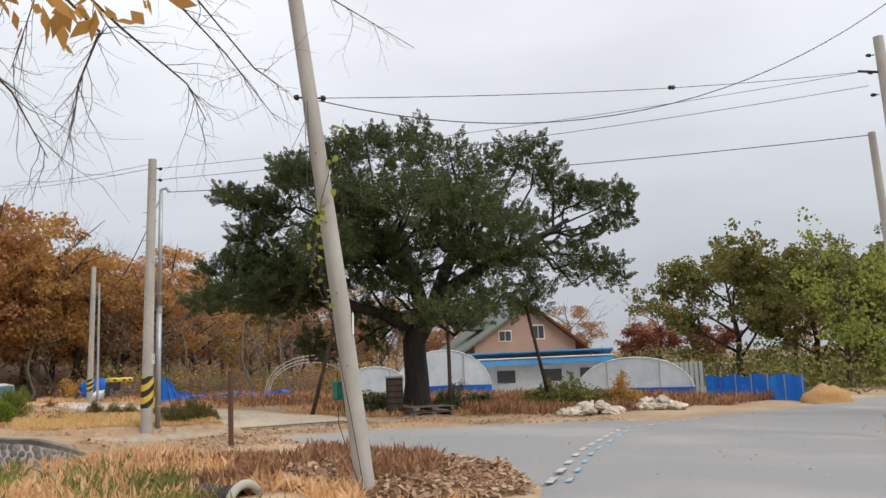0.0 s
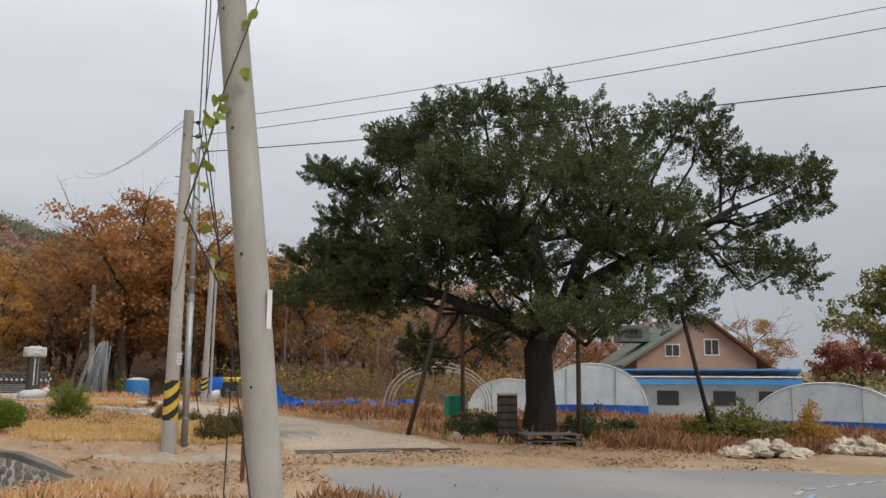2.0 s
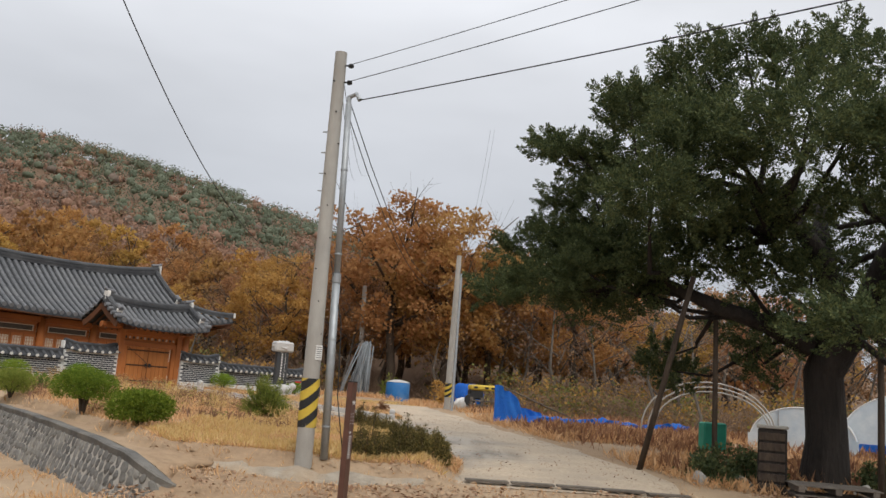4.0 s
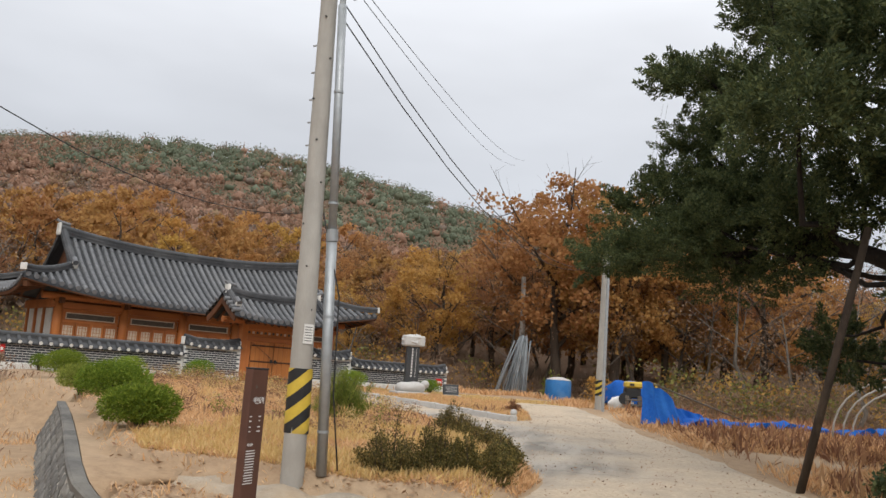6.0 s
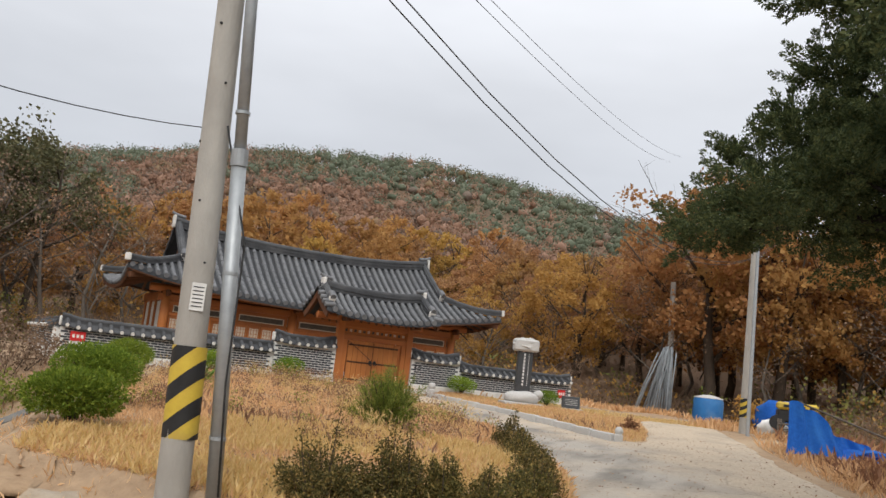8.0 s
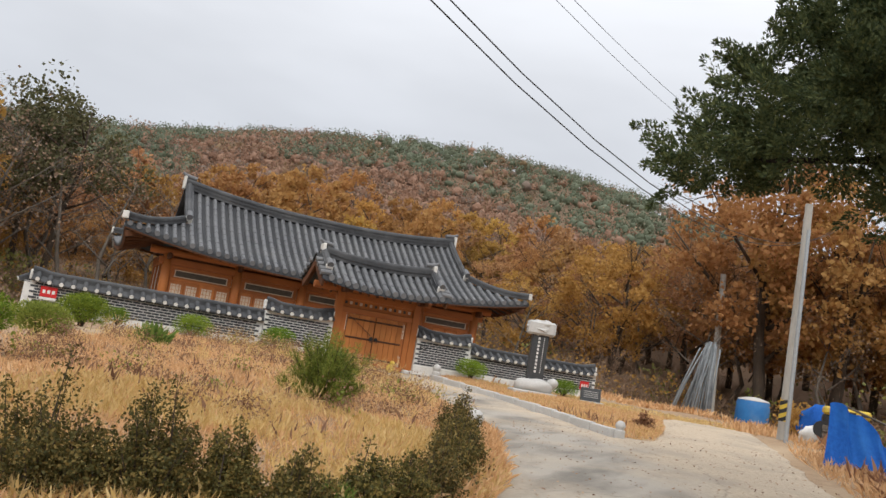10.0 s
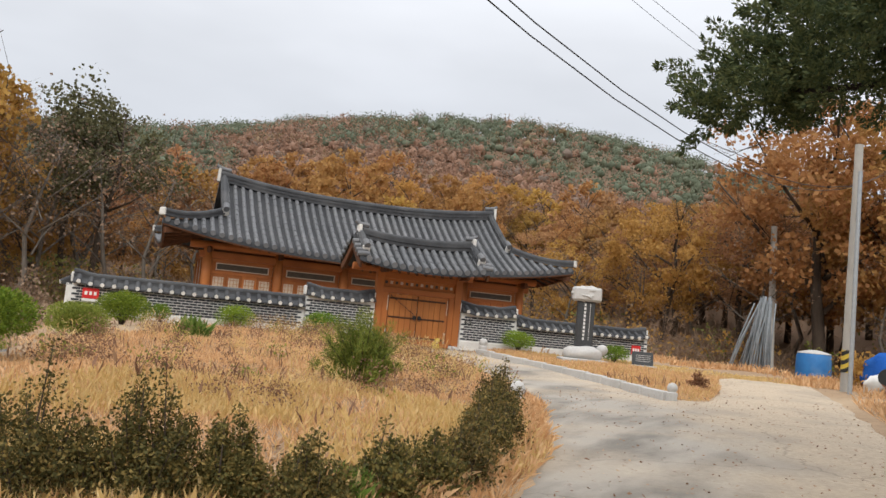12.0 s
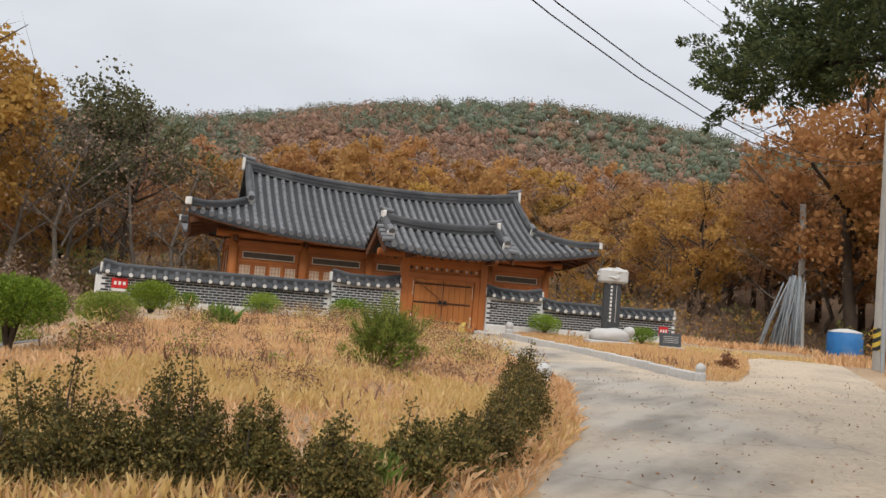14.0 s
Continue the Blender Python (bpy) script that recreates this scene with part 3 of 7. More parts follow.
def tile_row(pts, r=0.075):
    """A row of rounded cover tiles down a roof slope, each tile stepping over the next, with a disc at the eave."""
    g = Geo()
    pts = [Vector(p) for p in pts]
    length = sum((b - a).length for a, b in zip(pts, pts[1:]))
    n = max(2, int(length / 0.36))
    arc = [0.0]
    for a, b in zip(pts, pts[1:]):
        arc.append(arc[-1] + (b - a).length)

    def along(d):
        for i in range(len(pts) - 1):
            if d <= arc[i + 1] or i == len(pts) - 2:
                k = (d - arc[i]) / max(1e-6, arc[i + 1] - arc[i])
                return pts[i].lerp(pts[i + 1], k)
    prof0 = [(r * math.cos(a), r * math.sin(a)) for a in np.linspace(0, math.pi, 6)]
    for k in range(n):
        a, b = along(length * k / n), along(length * (k + 1) / n)
        d = (b - a).normalized()
        side = d.cross(Vector((0, 0, 1))).normalized()
        up = side.cross(d)
        vs = []
        for p, s in ((a, 1.06), (b, 0.9)):
            vs += [p + side * x * s + up * (y * s + 0.01) for x, y in prof0]
        m = len(prof0)
        g.add(vs, [(i, i + 1, m + i + 1, m + i) for i in range(m - 1)] + [tuple(range(m - 1, -1, -1))])
    a, b = pts[0], pts[1]
    d = (a - b).normalized()
    d = Vector((d.x, d.y, d.z * 0.3)).normalized()
    side = d.cross(Vector((0, 0, 1))).normalized()
    up = side.cross(d)
    rim = [a + d * 0.03 + side * math.cos(t) * r * 1.15 + up * (math.sin(t) * r * 1.15 + 0.015) for t in np.linspace(0, 2 * math.pi, 11)[:-1]]
    back = [p - d * 0.06 for p in rim]
    g.add(rim + back, [tuple(range(10))] + [(i, i + 10, (i + 1) % 10 + 10, (i + 1) % 10) for i in range(10)])
    return g


def ridge_stack(pts, w, h, courses=4):
    """A roof ridge of stacked flat tiles under a rounded cap."""
    g = Geo()
    hh = h / (courses + 1)
    for k in range(courses):
        ww = w / 2 * (1.0 if k % 2 == 0 else 0.82)
        g.sweep([Vector(p) + Vector((0, 0, hh * k)) for p in pts], [(-ww, 0), (ww, 0), (ww, hh), (-ww, hh)])
    r = w * 0.36
    g.sweep([Vector(p) + Vector((0, 0, hh * courses)) for p in pts], [(r * math.cos(t), r * 0.9 * math.sin(t)) for t in np.linspace(0, math.pi, 7)])
    return g


def plaster_end(p, w, h, d):
    """White plaster closing a ridge's end, with a dark tile on top."""
    d = Vector(d).normalized()
    m = d.to_track_quat("X", "Z").to_matrix()
    return Geo().box((p[0], p[1], p[2] + h / 2), (0.09, w * 1.1, h * 1.05), m, 0.02)


hall = thing("hanok_hall", "orange timber hall with a dark tiled hip-and-gable roof", "building", COMPOUND)
X0, XE, XR = 8.95, 7.0, 5.08      # middle of the hall, half eave, half ridge
YF, YR, YB = 5.0, 8.5, 12.0       # front eave, ridge, back eave
GABLE_Y = 6.55


def eave_z(x):
    return 3.56 + 0.57 * abs((x - X0) / XE) ** 2.6


def ridge_z(x):
    return 5.62 + 0.36 * abs((x - X0) / XR) ** 2.4


def front_pt(x, s, front=True):
    xr = X0 + (x - X0) * 1.0
    bow = 0.28 * (1 - abs((x - X0) / XE) ** 2)      # eave bows inwards at mid-length
    y, z = col_profile(YF + bow, eave_z(x), YR, ridge_z(max(X0 - XR, min(X0 + XR, xr))), s)
    if not front:
        y = 2 * YR - y
    return (x, y, z)


def s_top(x):
    over = abs(x - X0) - XR
    if over <= 0:
        return 1.0
    return max(0.03, (GABLE_Y - YF) / (YR - YF) * (1 - over / (XE - XR)))


def side_pt(y, q, sign):
    """Side slope: q 0 at the eave, 1 at the gable's foot."""
    k = abs(y - YR) / (YR - YF)
    x = X0 + sign * (XE - 0.12 * (1 - k * k) - q * (XE - XR))
    zc = front_pt(X0 + sign * XE, 0)[2]
    z0 = zc - 0.45 * (1 - k ** 2.6)
    zg = front_pt(X0 + sign * XR, s_top(X0 + sign * (XR + 0.001)))[2] - 0.06
    return (x, y, z0 + (zg - z0) * (0.75 * q + 0.25 * q * q))


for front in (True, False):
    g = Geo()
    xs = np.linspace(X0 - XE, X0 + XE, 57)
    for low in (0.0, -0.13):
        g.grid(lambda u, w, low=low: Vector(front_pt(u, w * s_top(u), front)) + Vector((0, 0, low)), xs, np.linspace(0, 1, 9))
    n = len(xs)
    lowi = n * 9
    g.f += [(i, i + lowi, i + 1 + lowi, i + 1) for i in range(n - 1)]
    part("roof_slope", g, M_pan_shade, hall, smooth=True)
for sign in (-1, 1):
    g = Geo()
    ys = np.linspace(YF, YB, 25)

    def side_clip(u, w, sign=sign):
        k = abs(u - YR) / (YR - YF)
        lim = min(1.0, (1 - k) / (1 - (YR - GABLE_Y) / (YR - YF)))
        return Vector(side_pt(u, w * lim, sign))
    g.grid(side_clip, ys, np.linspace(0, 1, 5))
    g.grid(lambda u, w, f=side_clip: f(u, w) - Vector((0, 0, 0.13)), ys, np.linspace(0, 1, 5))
    part("side_slope", g, M_pan_shade, hall, smooth=True)
    # gable wall above the side slope
    gx = X0 + sign * (XR - 0.25)
    prof = [front_pt(X0 + sign * XR, s)[1:] for s in np.linspace(s_top(X0 + sign * (XR + 0.001)), 1, 6)]
    prof += [(2 * YR - y, z) for y, z in prof[::-1][1:]]
    g = Geo().add([(gx, y, z - 0.1) for y, z in prof] + [(gx - sign * 0.1, y, z - 0.1) for y, z in prof], [tuple(range(len(prof))), tuple(range(2 * len(prof) - 1, len(prof) - 1, -1))])
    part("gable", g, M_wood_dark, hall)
    for k in range(9):
        y = GABLE_Y + 0.2 + k * 0.44
        s = 1 - abs(y - YR) / (YR - YF)
        q = abs(y - YR) / (YR - YF)
        part("gable_rib", tile_row([side_pt(y, 0, sign), side_pt(y, 0.5, sign), side_pt(y, 1, sign)]), M_tile, hall)
    for k in range(6):
        for yy in (YF + 0.1 + k * 0.26, YB - 0.1 - k * 0.26):
            kk = abs(yy - YR) / (YR - YF)
            lim = min(1.0, (1 - kk) / (1 - (YR - GABLE_Y) / (YR - YF)))
            if lim > 0.12:
                part("gable_rib", tile_row([side_pt(yy, 0, sign), side_pt(yy, lim * 0.97, sign)]), M_tile, hall)
ROWS_N = 51
for i in range(ROWS_N):
    x = X0 - XE + 0.14 + i * (2 * XE - 0.28) / (ROWS_N - 1)
    for front in (True, False):
        if not front and i % 2:
            continue
        top = s_top(x)
        part("roof_rib", tile_row([front_pt(x, top * q, front) for q in np.linspace(0, 1, 8)]), M_tile, hall)
# ridges
rp = [(x, YR, ridge_z(x) - 0.02) for x in np.linspace(X0 - XR - 0.1, X0 + XR + 0.1, 21)]
part("main_ridge", ridge_stack(rp, 0.3, 0.34, 5), M_ridge, hall)
for sign in (-1, 1):
    xe = X0 + sign * (XR + 0.06)
    part("ridge_end", plaster_end((xe + sign * 0.09, YR, ridge_z(xe) - 0.04), 0.3, 0.44, (1, 0, 0)), M_plaster, hall, "white plaster ridge end")
    part("ridge_horn", Geo().tube([(xe - sign * 0.3, YR, ridge_z(xe) + 0.38), (xe + sign * 0.05, YR, ridge_z(xe) + 0.43), (xe + sign * 0.2, YR, ridge_z(xe) + 0.52)], [0.07, 0.07, 0.05], 8), M_tile, hall)
    for front in (True, False):
        dp = [Vector(front_pt(X0 + sign * (XR - 0.02), s, front)) + Vector((0, 0, 0.04)) for s in np.linspace(1, 0.42, 8)]
        part("descending_ridge", ridge_stack(dp, 0.24, 0.26, 3), M_ridge, hall)
        d = dp[-1] - dp[-2]
        part("descending_ridge_end", plaster_end(dp[-1] + d.normalized() * 0.05, 0.2, 0.24, d), M_plaster, hall, "white plaster ridge end")
        part("ridge_end_tile", Geo().tube([dp[-1] + Vector((0, 0, 0.3)) - d.normalized() * 0.1, dp[-1] + Vector((0, 0, 0.29)) + d.normalized() * 0.2], 0.1, 10), M_tile, hall)
        # hip ridge to the corner, turned up at its end
        a, b = Vector(front_pt(X0 + sign * (XR + 0.02), s_top(X0 + sign * (XR + 0.02)), front)), Vector(front_pt(X0 + sign * XE, 0, front))
        hp = []
        for q in np.linspace(0, 1.0, 9):
            p = a.lerp(b, q)
            p.z += 0.03 - 0.10 * math.sin(math.pi * q) + 0.07 * q ** 4
            hp.append(p)
        part("hip_ridge", ridge_stack(hp, 0.22, 0.22, 3), M_ridge, hall)
        d = hp[-1] - hp[-2]
        part("hip_ridge_end", plaster_end(hp[-1] + d.normalized() * 0.04, 0.2, 0.22, d), M_plaster, hall, "white plaster ridge end")
        part("hip_rafter", Geo().box((b + (a - b) * 0.3 - Vector((0, 0, 0.36))), ((a - b).length * 0.5, 0.14, 0.18), (b - a).to_track_quat("X", "Z").to_matrix(), 0.01), M_wood_dark, hall)
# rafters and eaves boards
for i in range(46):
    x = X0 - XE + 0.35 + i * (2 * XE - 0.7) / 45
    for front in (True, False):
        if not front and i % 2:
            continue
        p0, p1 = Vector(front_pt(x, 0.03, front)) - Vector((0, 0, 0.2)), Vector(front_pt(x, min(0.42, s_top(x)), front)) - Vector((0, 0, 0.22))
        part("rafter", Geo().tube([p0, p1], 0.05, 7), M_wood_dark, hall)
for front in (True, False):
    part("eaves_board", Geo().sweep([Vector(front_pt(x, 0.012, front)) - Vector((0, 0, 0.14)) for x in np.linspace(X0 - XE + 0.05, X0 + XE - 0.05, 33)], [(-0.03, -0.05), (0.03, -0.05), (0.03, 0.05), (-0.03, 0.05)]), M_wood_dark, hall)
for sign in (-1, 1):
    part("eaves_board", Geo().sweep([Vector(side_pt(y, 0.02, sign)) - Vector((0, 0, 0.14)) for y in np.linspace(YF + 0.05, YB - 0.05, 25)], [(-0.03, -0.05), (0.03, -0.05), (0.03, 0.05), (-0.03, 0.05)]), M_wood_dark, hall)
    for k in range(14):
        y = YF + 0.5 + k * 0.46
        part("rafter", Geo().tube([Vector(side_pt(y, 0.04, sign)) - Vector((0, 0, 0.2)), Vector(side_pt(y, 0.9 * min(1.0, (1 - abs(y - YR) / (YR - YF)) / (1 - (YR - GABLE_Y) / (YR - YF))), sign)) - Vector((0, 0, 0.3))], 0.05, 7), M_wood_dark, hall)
# posts, beams and bays of the hall
FY = 6.25
COLS = [3.48, 5.74, 7.95, 10.1, 12.3, 14.5]
part("plinth", Geo().box((9.0, 8.6, 1.2), (12.4, 6.2, 0.5), None, 0.03), M_granite, hall, "low granite platform")
part("back_wall", Geo().box((9.0, 10.6, 2.45), (11.0, 0.15, 2.1), None, 0.01), M_plaster, hall, "white plastered wall")
for sx in (3.5, 14.48):
    for k, y in enumerate((7.3, 8.4, 9.55)):
        part("side_panel", Geo().box((sx, y, 2.3), (0.1, 0.78, 1.75), None, 0.01), M_plaster, hall, "white plastered wall panel")
    for y in (7.85, 8.97, 10.1):
        part("side_post", Geo().box((sx, y, 2.4), (0.2, 0.2, 2.2), None, 0.015), M_wood, hall)
    part("side_beam", Geo().box((sx, 8.4, 3.35), (0.2, 4.3, 0.3), None, 0.015), M_wood_h, hall)
for x in COLS:
    part("post", Geo().tube([(x, FY, 1.4), (x, FY, 3.5)], 0.155, 14), M_wood, hall, smooth=True)
    part("bracket", Geo().box((x, FY - 0.25, 3.42), (0.12, 0.55, 0.2), None, 0.03), M_wood_dark, hall)
part("lintel_beam", Geo().box((9.0, FY, 3.28), (11.6, 0.2, 0.22), None, 0.015), M_wood_h, hall)
part("purlin", Geo().tube([(2.9, FY, 3.58), (15.1, FY, 3.58)], 0.13, 12), M_wood_h, hall)
part("purlin_board", Geo().box((9.0, FY + 0.02, 3.44), (11.4, 0.1, 0.14)), M_wood_dark, hall)
for a, b in zip(COLS, COLS[1:]):
    c, w = (a + b) / 2, b - a - 0.31
    part("bay_panel", Geo().box((c, FY + 0.1, 2.3), (w, 0.06, 1.75)), M_wood, hall)
    for z in (3.12, 2.74):
        part("rail", Geo().box((c, FY + 0.04, z), (w, 0.1, 0.08), None, 0.008), M_wood_h, hall)
    part("transom_opening", Geo().box((c, FY + 0.055, 2.93), (w - 0.34, 0.03, 0.17)), M_slot, hall, "dark narrow transom opening")
    for z in (2.83, 3.03):
        part("transom_frame", Geo().box((c, FY + 0.045, z), (w - 0.26, 0.05, 0.028)), M_paper, hall)
    for sx in (-1, 1):
        part("transom_frame", Geo().box((c + sx * (w / 2 - 0.15), FY + 0.045, 2.93), (0.028, 0.05, 0.228)), M_paper, hall)
    for k in range(4):
        x = c - w / 2 + w * (k + 0.5) / 4
        leaf = part("lattice_window", Geo().box((x, FY + 0.05, 2.1), (w / 4 - 0.02, 0.05, 1.2), None, 0.006), M_wood, hall, "timber lattice door leaf backed with paper")
        part("paper", Geo().box((x, FY + 0.022, 2.34), (w / 4 - 0.16, 0.012, 0.5)), M_paper, leaf)
        for q in range(3):
            part("lattice_bar", Geo().box((x - (w / 4 - 0.16) / 3 + q * (w / 4 - 0.16) / 3, FY + 0.014, 2.34), (0.014, 0.014, 0.5)), M_wood_h, leaf)
        for q in range(4):
            part("lattice_bar", Geo().box((x, FY + 0.012, 2.15 + q * 0.125), (w / 4 - 0.16, 0.014, 0.012)), M_wood_h, leaf)

# ---------- gate ----------
gate = thing("gate_house", "tall timber gate with a tiled gable roof and shut doors", "gate", COMPOUND)
GX0, GXE = 8.36, 1.8
GRY, GHALF = 0.0, 1.05


def gate_pt(x, s, front=True):
    k = (x - GX0) / GXE
    y, z = col_profile(-GHALF, 3.10 + 0.17 * abs(k) ** 2.5, GRY, 3.74 + 0.16 * abs(k) ** 2.4, s)
    return (x, y if front else -y, z)


for front in (True, False):
    g = Geo()
    xs = np.linspace(GX0 - GXE, GX0 + GXE, 21)
    for low in (0.0, -0.1):
        g.grid(lambda u, w, low=low: Vector(gate_pt(u, w, front)) + Vector((0, 0, low)), xs, np.linspace(0, 1, 7))
    g.f += [(i, i + 147, i + 148, i + 1) for i in range(20)]
    part("roof_slope", g, M_pan_shade, gate, smooth=True)
    for i in range(15):
        x = GX0 - GXE + 0.24 + i * (2 * GXE - 0.48) / 14
        part("roof_rib", tile_row([gate_pt(x, q, front) for q in np.linspace(0, 1, 6)], 0.07), M_tile, gate)
    for i in range(15):
        x = GX0 - GXE + 0.15 + i * (2 * GXE - 0.3) / 14
        part("rafter", Geo().tube([Vector(gate_pt(x, 0.06, front)) - Vector((0, 0, 0.16)), Vector(gate_pt(x, 0.9, front)) - Vector((0, 0, 0.2))], 0.04, 7), M_wood_dark, gate)
    for sign in (-1, 1):
        xe = GX0 + sign * (GXE - 0.2)
        dp = [Vector(gate_pt(xe, s, front)) + Vector((0, 0, 0.03)) for s in np.linspace(0.97, 0.3, 6)]
        part("descending_ridge", ridge_stack(dp, 0.2, 0.2, 3), M_ridge, gate)
        d = (dp[-1] - dp[-2]).normalized()
        part("descending_ridge_end", plaster_end(dp[-1] + d * 0.05, 0.18, 0.2, d), M_plaster, gate, "white plaster ridge end")
        part("ridge_end_tile", Geo().tube([dp[-1] + Vector((0, 0, 0.24)) - d * 0.1, dp[-1] + Vector((0, 0, 0.23)) + d * 0.16], 0.085, 10), M_tile, gate)
        for k in range(4):
            q = 0.08 + k * 0.2
            p = Vector(gate_pt(GX0 + sign * GXE, q, front))
            part("verge_tile", Geo().tube([p + Vector((-sign * 0.25, 0, 0.05)), p + Vector((sign * 0.06, 0, 0.03))], 0.07, 8), M_tile, gate)
        part("bargeboard", Geo().sweep([Vector(gate_pt(GX0 + sign * (GXE - 0.05), s, front)) - Vector((0, 0, 0.2)) for s in np.linspace(0.05, 1, 6)], [(-0.025, -0.1), (0.025, -0.1), (0.025, 0.1), (-0.025, 0.1)]), M_wood_dark, gate)
rp = [(x, 0, gate_pt(x, 1)[2] - 0.02) for x in np.linspace(GX0 - GXE + 0.25, GX0 + GXE - 0.25, 15)]
part("main_ridge", ridge_stack(rp, 0.26, 0.26, 4), M_ridge, gate)
for sign in (-1, 1):
    x = GX0 + sign * (GXE - 0.17)
    part("ridge_end", plaster_end((x, 0, gate_pt(x, 1)[2] - 0.03), 0.26, 0.33, (1, 0, 0)), M_plaster, gate, "white plaster ridge end")
    part("ridge_horn", Geo().tube([(x - sign * 0.25, 0, gate_pt(x, 1)[2] + 0.3), (x, 0, gate_pt(x, 1)[2] + 0.33), (x + sign * 0.12, 0, gate_pt(x, 1)[2] + 0.4)], [0.06, 0.06, 0.04], 8), M_tile, gate)
for x in (7.43, 9.66):
    part("gate_post", Geo().box((x, 0, 2.15), (0.2, 0.22, 2.0), None, 0.015), M_wood, gate)
    part("post_base", Geo().box((x, 0, 1.13), (0.34, 0.34, 0.14), None, 0.04), M_granite, gate, "granite post base")
    part("side_jamb", Geo().box((x + (0.17 if x < 8 else -0.17), -0.02, 1.85), (0.14, 0.12, 1.25), None, 0.01), M_wood, gate)
    part("bracket", Geo().box((x, -0.35, 3.05), (0.1, 0.75, 0.14), None, 0.03), M_wood_dark, gate)
part("lintel", Geo().box((8.545, 0, 2.55), (2.05, 0.16, 0.16), None, 0.012), M_wood_h, gate)
part("upper_beam", Geo().box((8.545, 0, 2.93), (2.43, 0.18, 0.16), None, 0.012), M_wood_h, gate)
part("fret_panel", Geo().box((8.545, 0.03, 2.74), (2.03, 0.05, 0.22)), M_wood, gate)
for k in range(14):
    part("fret_slot", Geo().box((7.62 + k * 0.142, -0.002, 2.745), (0.07, 0.02, 0.075)), M_paper if k % 2 else M_slot, gate)
part("purlin", Geo().tube([(GX0 - 1.7, 0, 3.08), (GX0 + 1.7, 0, 3.08)], 0.1, 12), M_wood_h, gate)
part("threshold", Geo().box((8.545, -0.02, 1.18), (1.9, 0.16, 0.1), None, 0.012), M_wood_h, gate)
for sign in (-1, 1):
    cx = 8.545 + sign * 0.41
    leaf = part("door_leaf", Geo().box((cx, 0.05, 1.84), (0.8, 0.03, 1.22)), M_wood_dark, gate, "plank door leaf with iron studs")
    for k in range(5):
        part("plank", Geo().box((cx - 0.32 + k * 0.16, 0.02, 1.84), (0.152, 0.04, 1.22), None, 0.006), M_door_wood, leaf)
    for z in (1.33, 1.84, 2.34):
        part("batten", Geo().box((cx, -0.006, z), (0.78, 0.02, 0.05), None, 0.004), M_wood_dark, leaf)
        for k in range(9):
            part("stud", Geo().lathe([(0.016, 0), (0.012, 0.008), (0.004, 0.012)], (cx - 0.34 + k * 0.085, 0, 0), 6), M_black_paint, leaf).matrix_local = Matrix.Translation((0, -0.016, z)) @ Matrix.Rotation(radians(90), 4, "X") @ Matrix.Identity(4)
    part("ring_plate", Geo().tube([(8.545 + sign * 0.07, -0.02, 1.87), (8.545 + sign * 0.07, -0.035, 1.87)], 0.055, 12), M_black_paint, leaf, "black iron ring plate")
    part("door_ring", Geo().tube([(8.545 + sign * 0.07 + 0.045 * math.cos(t), -0.05, 1.83 + 0.045 * math.sin(t)) for t in np.linspace(0, 2 * math.pi, 13)], 0.008, 6), M_black_paint, leaf)
brace = [(7.75, -0.03, 2.42), (8.45, -0.035, 1.95)]
part("brace_bar", Geo().tube(brace, 0.008, 6), M_black_paint, gate)


# ---------- yard wall ----------
BW, BH, JT = 0.19, 0.066, 0.019


def coping(a, b, z, parent, lift_a, lift_b):
    """A small tiled roof along a wall from a to b, its eave at z."""
    n = max(3, int((b - a) / 0.25))

    def rise(x):
        return 0.06 * (lift_a * (1 - ease(a, a + 0.5, x)) + lift_b * ease(b - 0.5, b, x))
    xs = np.linspace(a, b, 2 * n + 1)
    g = Geo()
    g.sweep([(x, 0, z + rise(x)) for x in xs], [(-0.27, 0), (0.27, 0), (0.27, 0.035), (0.05, 0.17), (-0.05, 0.17), (-0.27, 0.035)])
    part("coping_bed", g, M_ridge, parent)
    part("coping_ridge", ridge_stack([(x, 0, z + 0.14 + rise(x) * 1.4) for x in xs], 0.17, 0.16, 3), M_ridge, parent)
    for k in range(n):
        x = a + (k + 0.5) * (b - a) / n
        r = rise(x)
        for sgn in (-1, 1):
            part("coping_tile", Geo().sweep([(x, sgn * 0.28, z + 0.045 + r), (x, sgn * 0.06, z + 0.18 + r)], [(0.06 * math.cos(t), 0.06 * math.sin(t)) for t in np.linspace(0, math.pi, 6)]), M_ridge, parent)
            part("tile_plug", Geo().tube([(x, sgn * 0.27, z + 0.05 + r), (x, sgn * 0.31, z + 0.045 + r)], 0.05, 9), M_plaster, parent, "white plastered tile end")
    for sgn, x in ((-1, a), (1, b)):
        if (lift_a if sgn < 0 else lift_b) > 0:
            part("coping_end", Geo().box((x + sgn * 0.02, 0, z + 0.19), (0.06, 0.2, 0.24), None, 0.02), M_plaster, parent, "white plaster coping end")


brick_me = bpy.data.meshes.new("brick")
_g = Geo().box((0, 0, 0), (BW - JT, 0.02, BH - JT), None, 0.003)
brick_me.from_pydata(_g.v, [], _g.f)
brick_me.materials.append(M_brick)


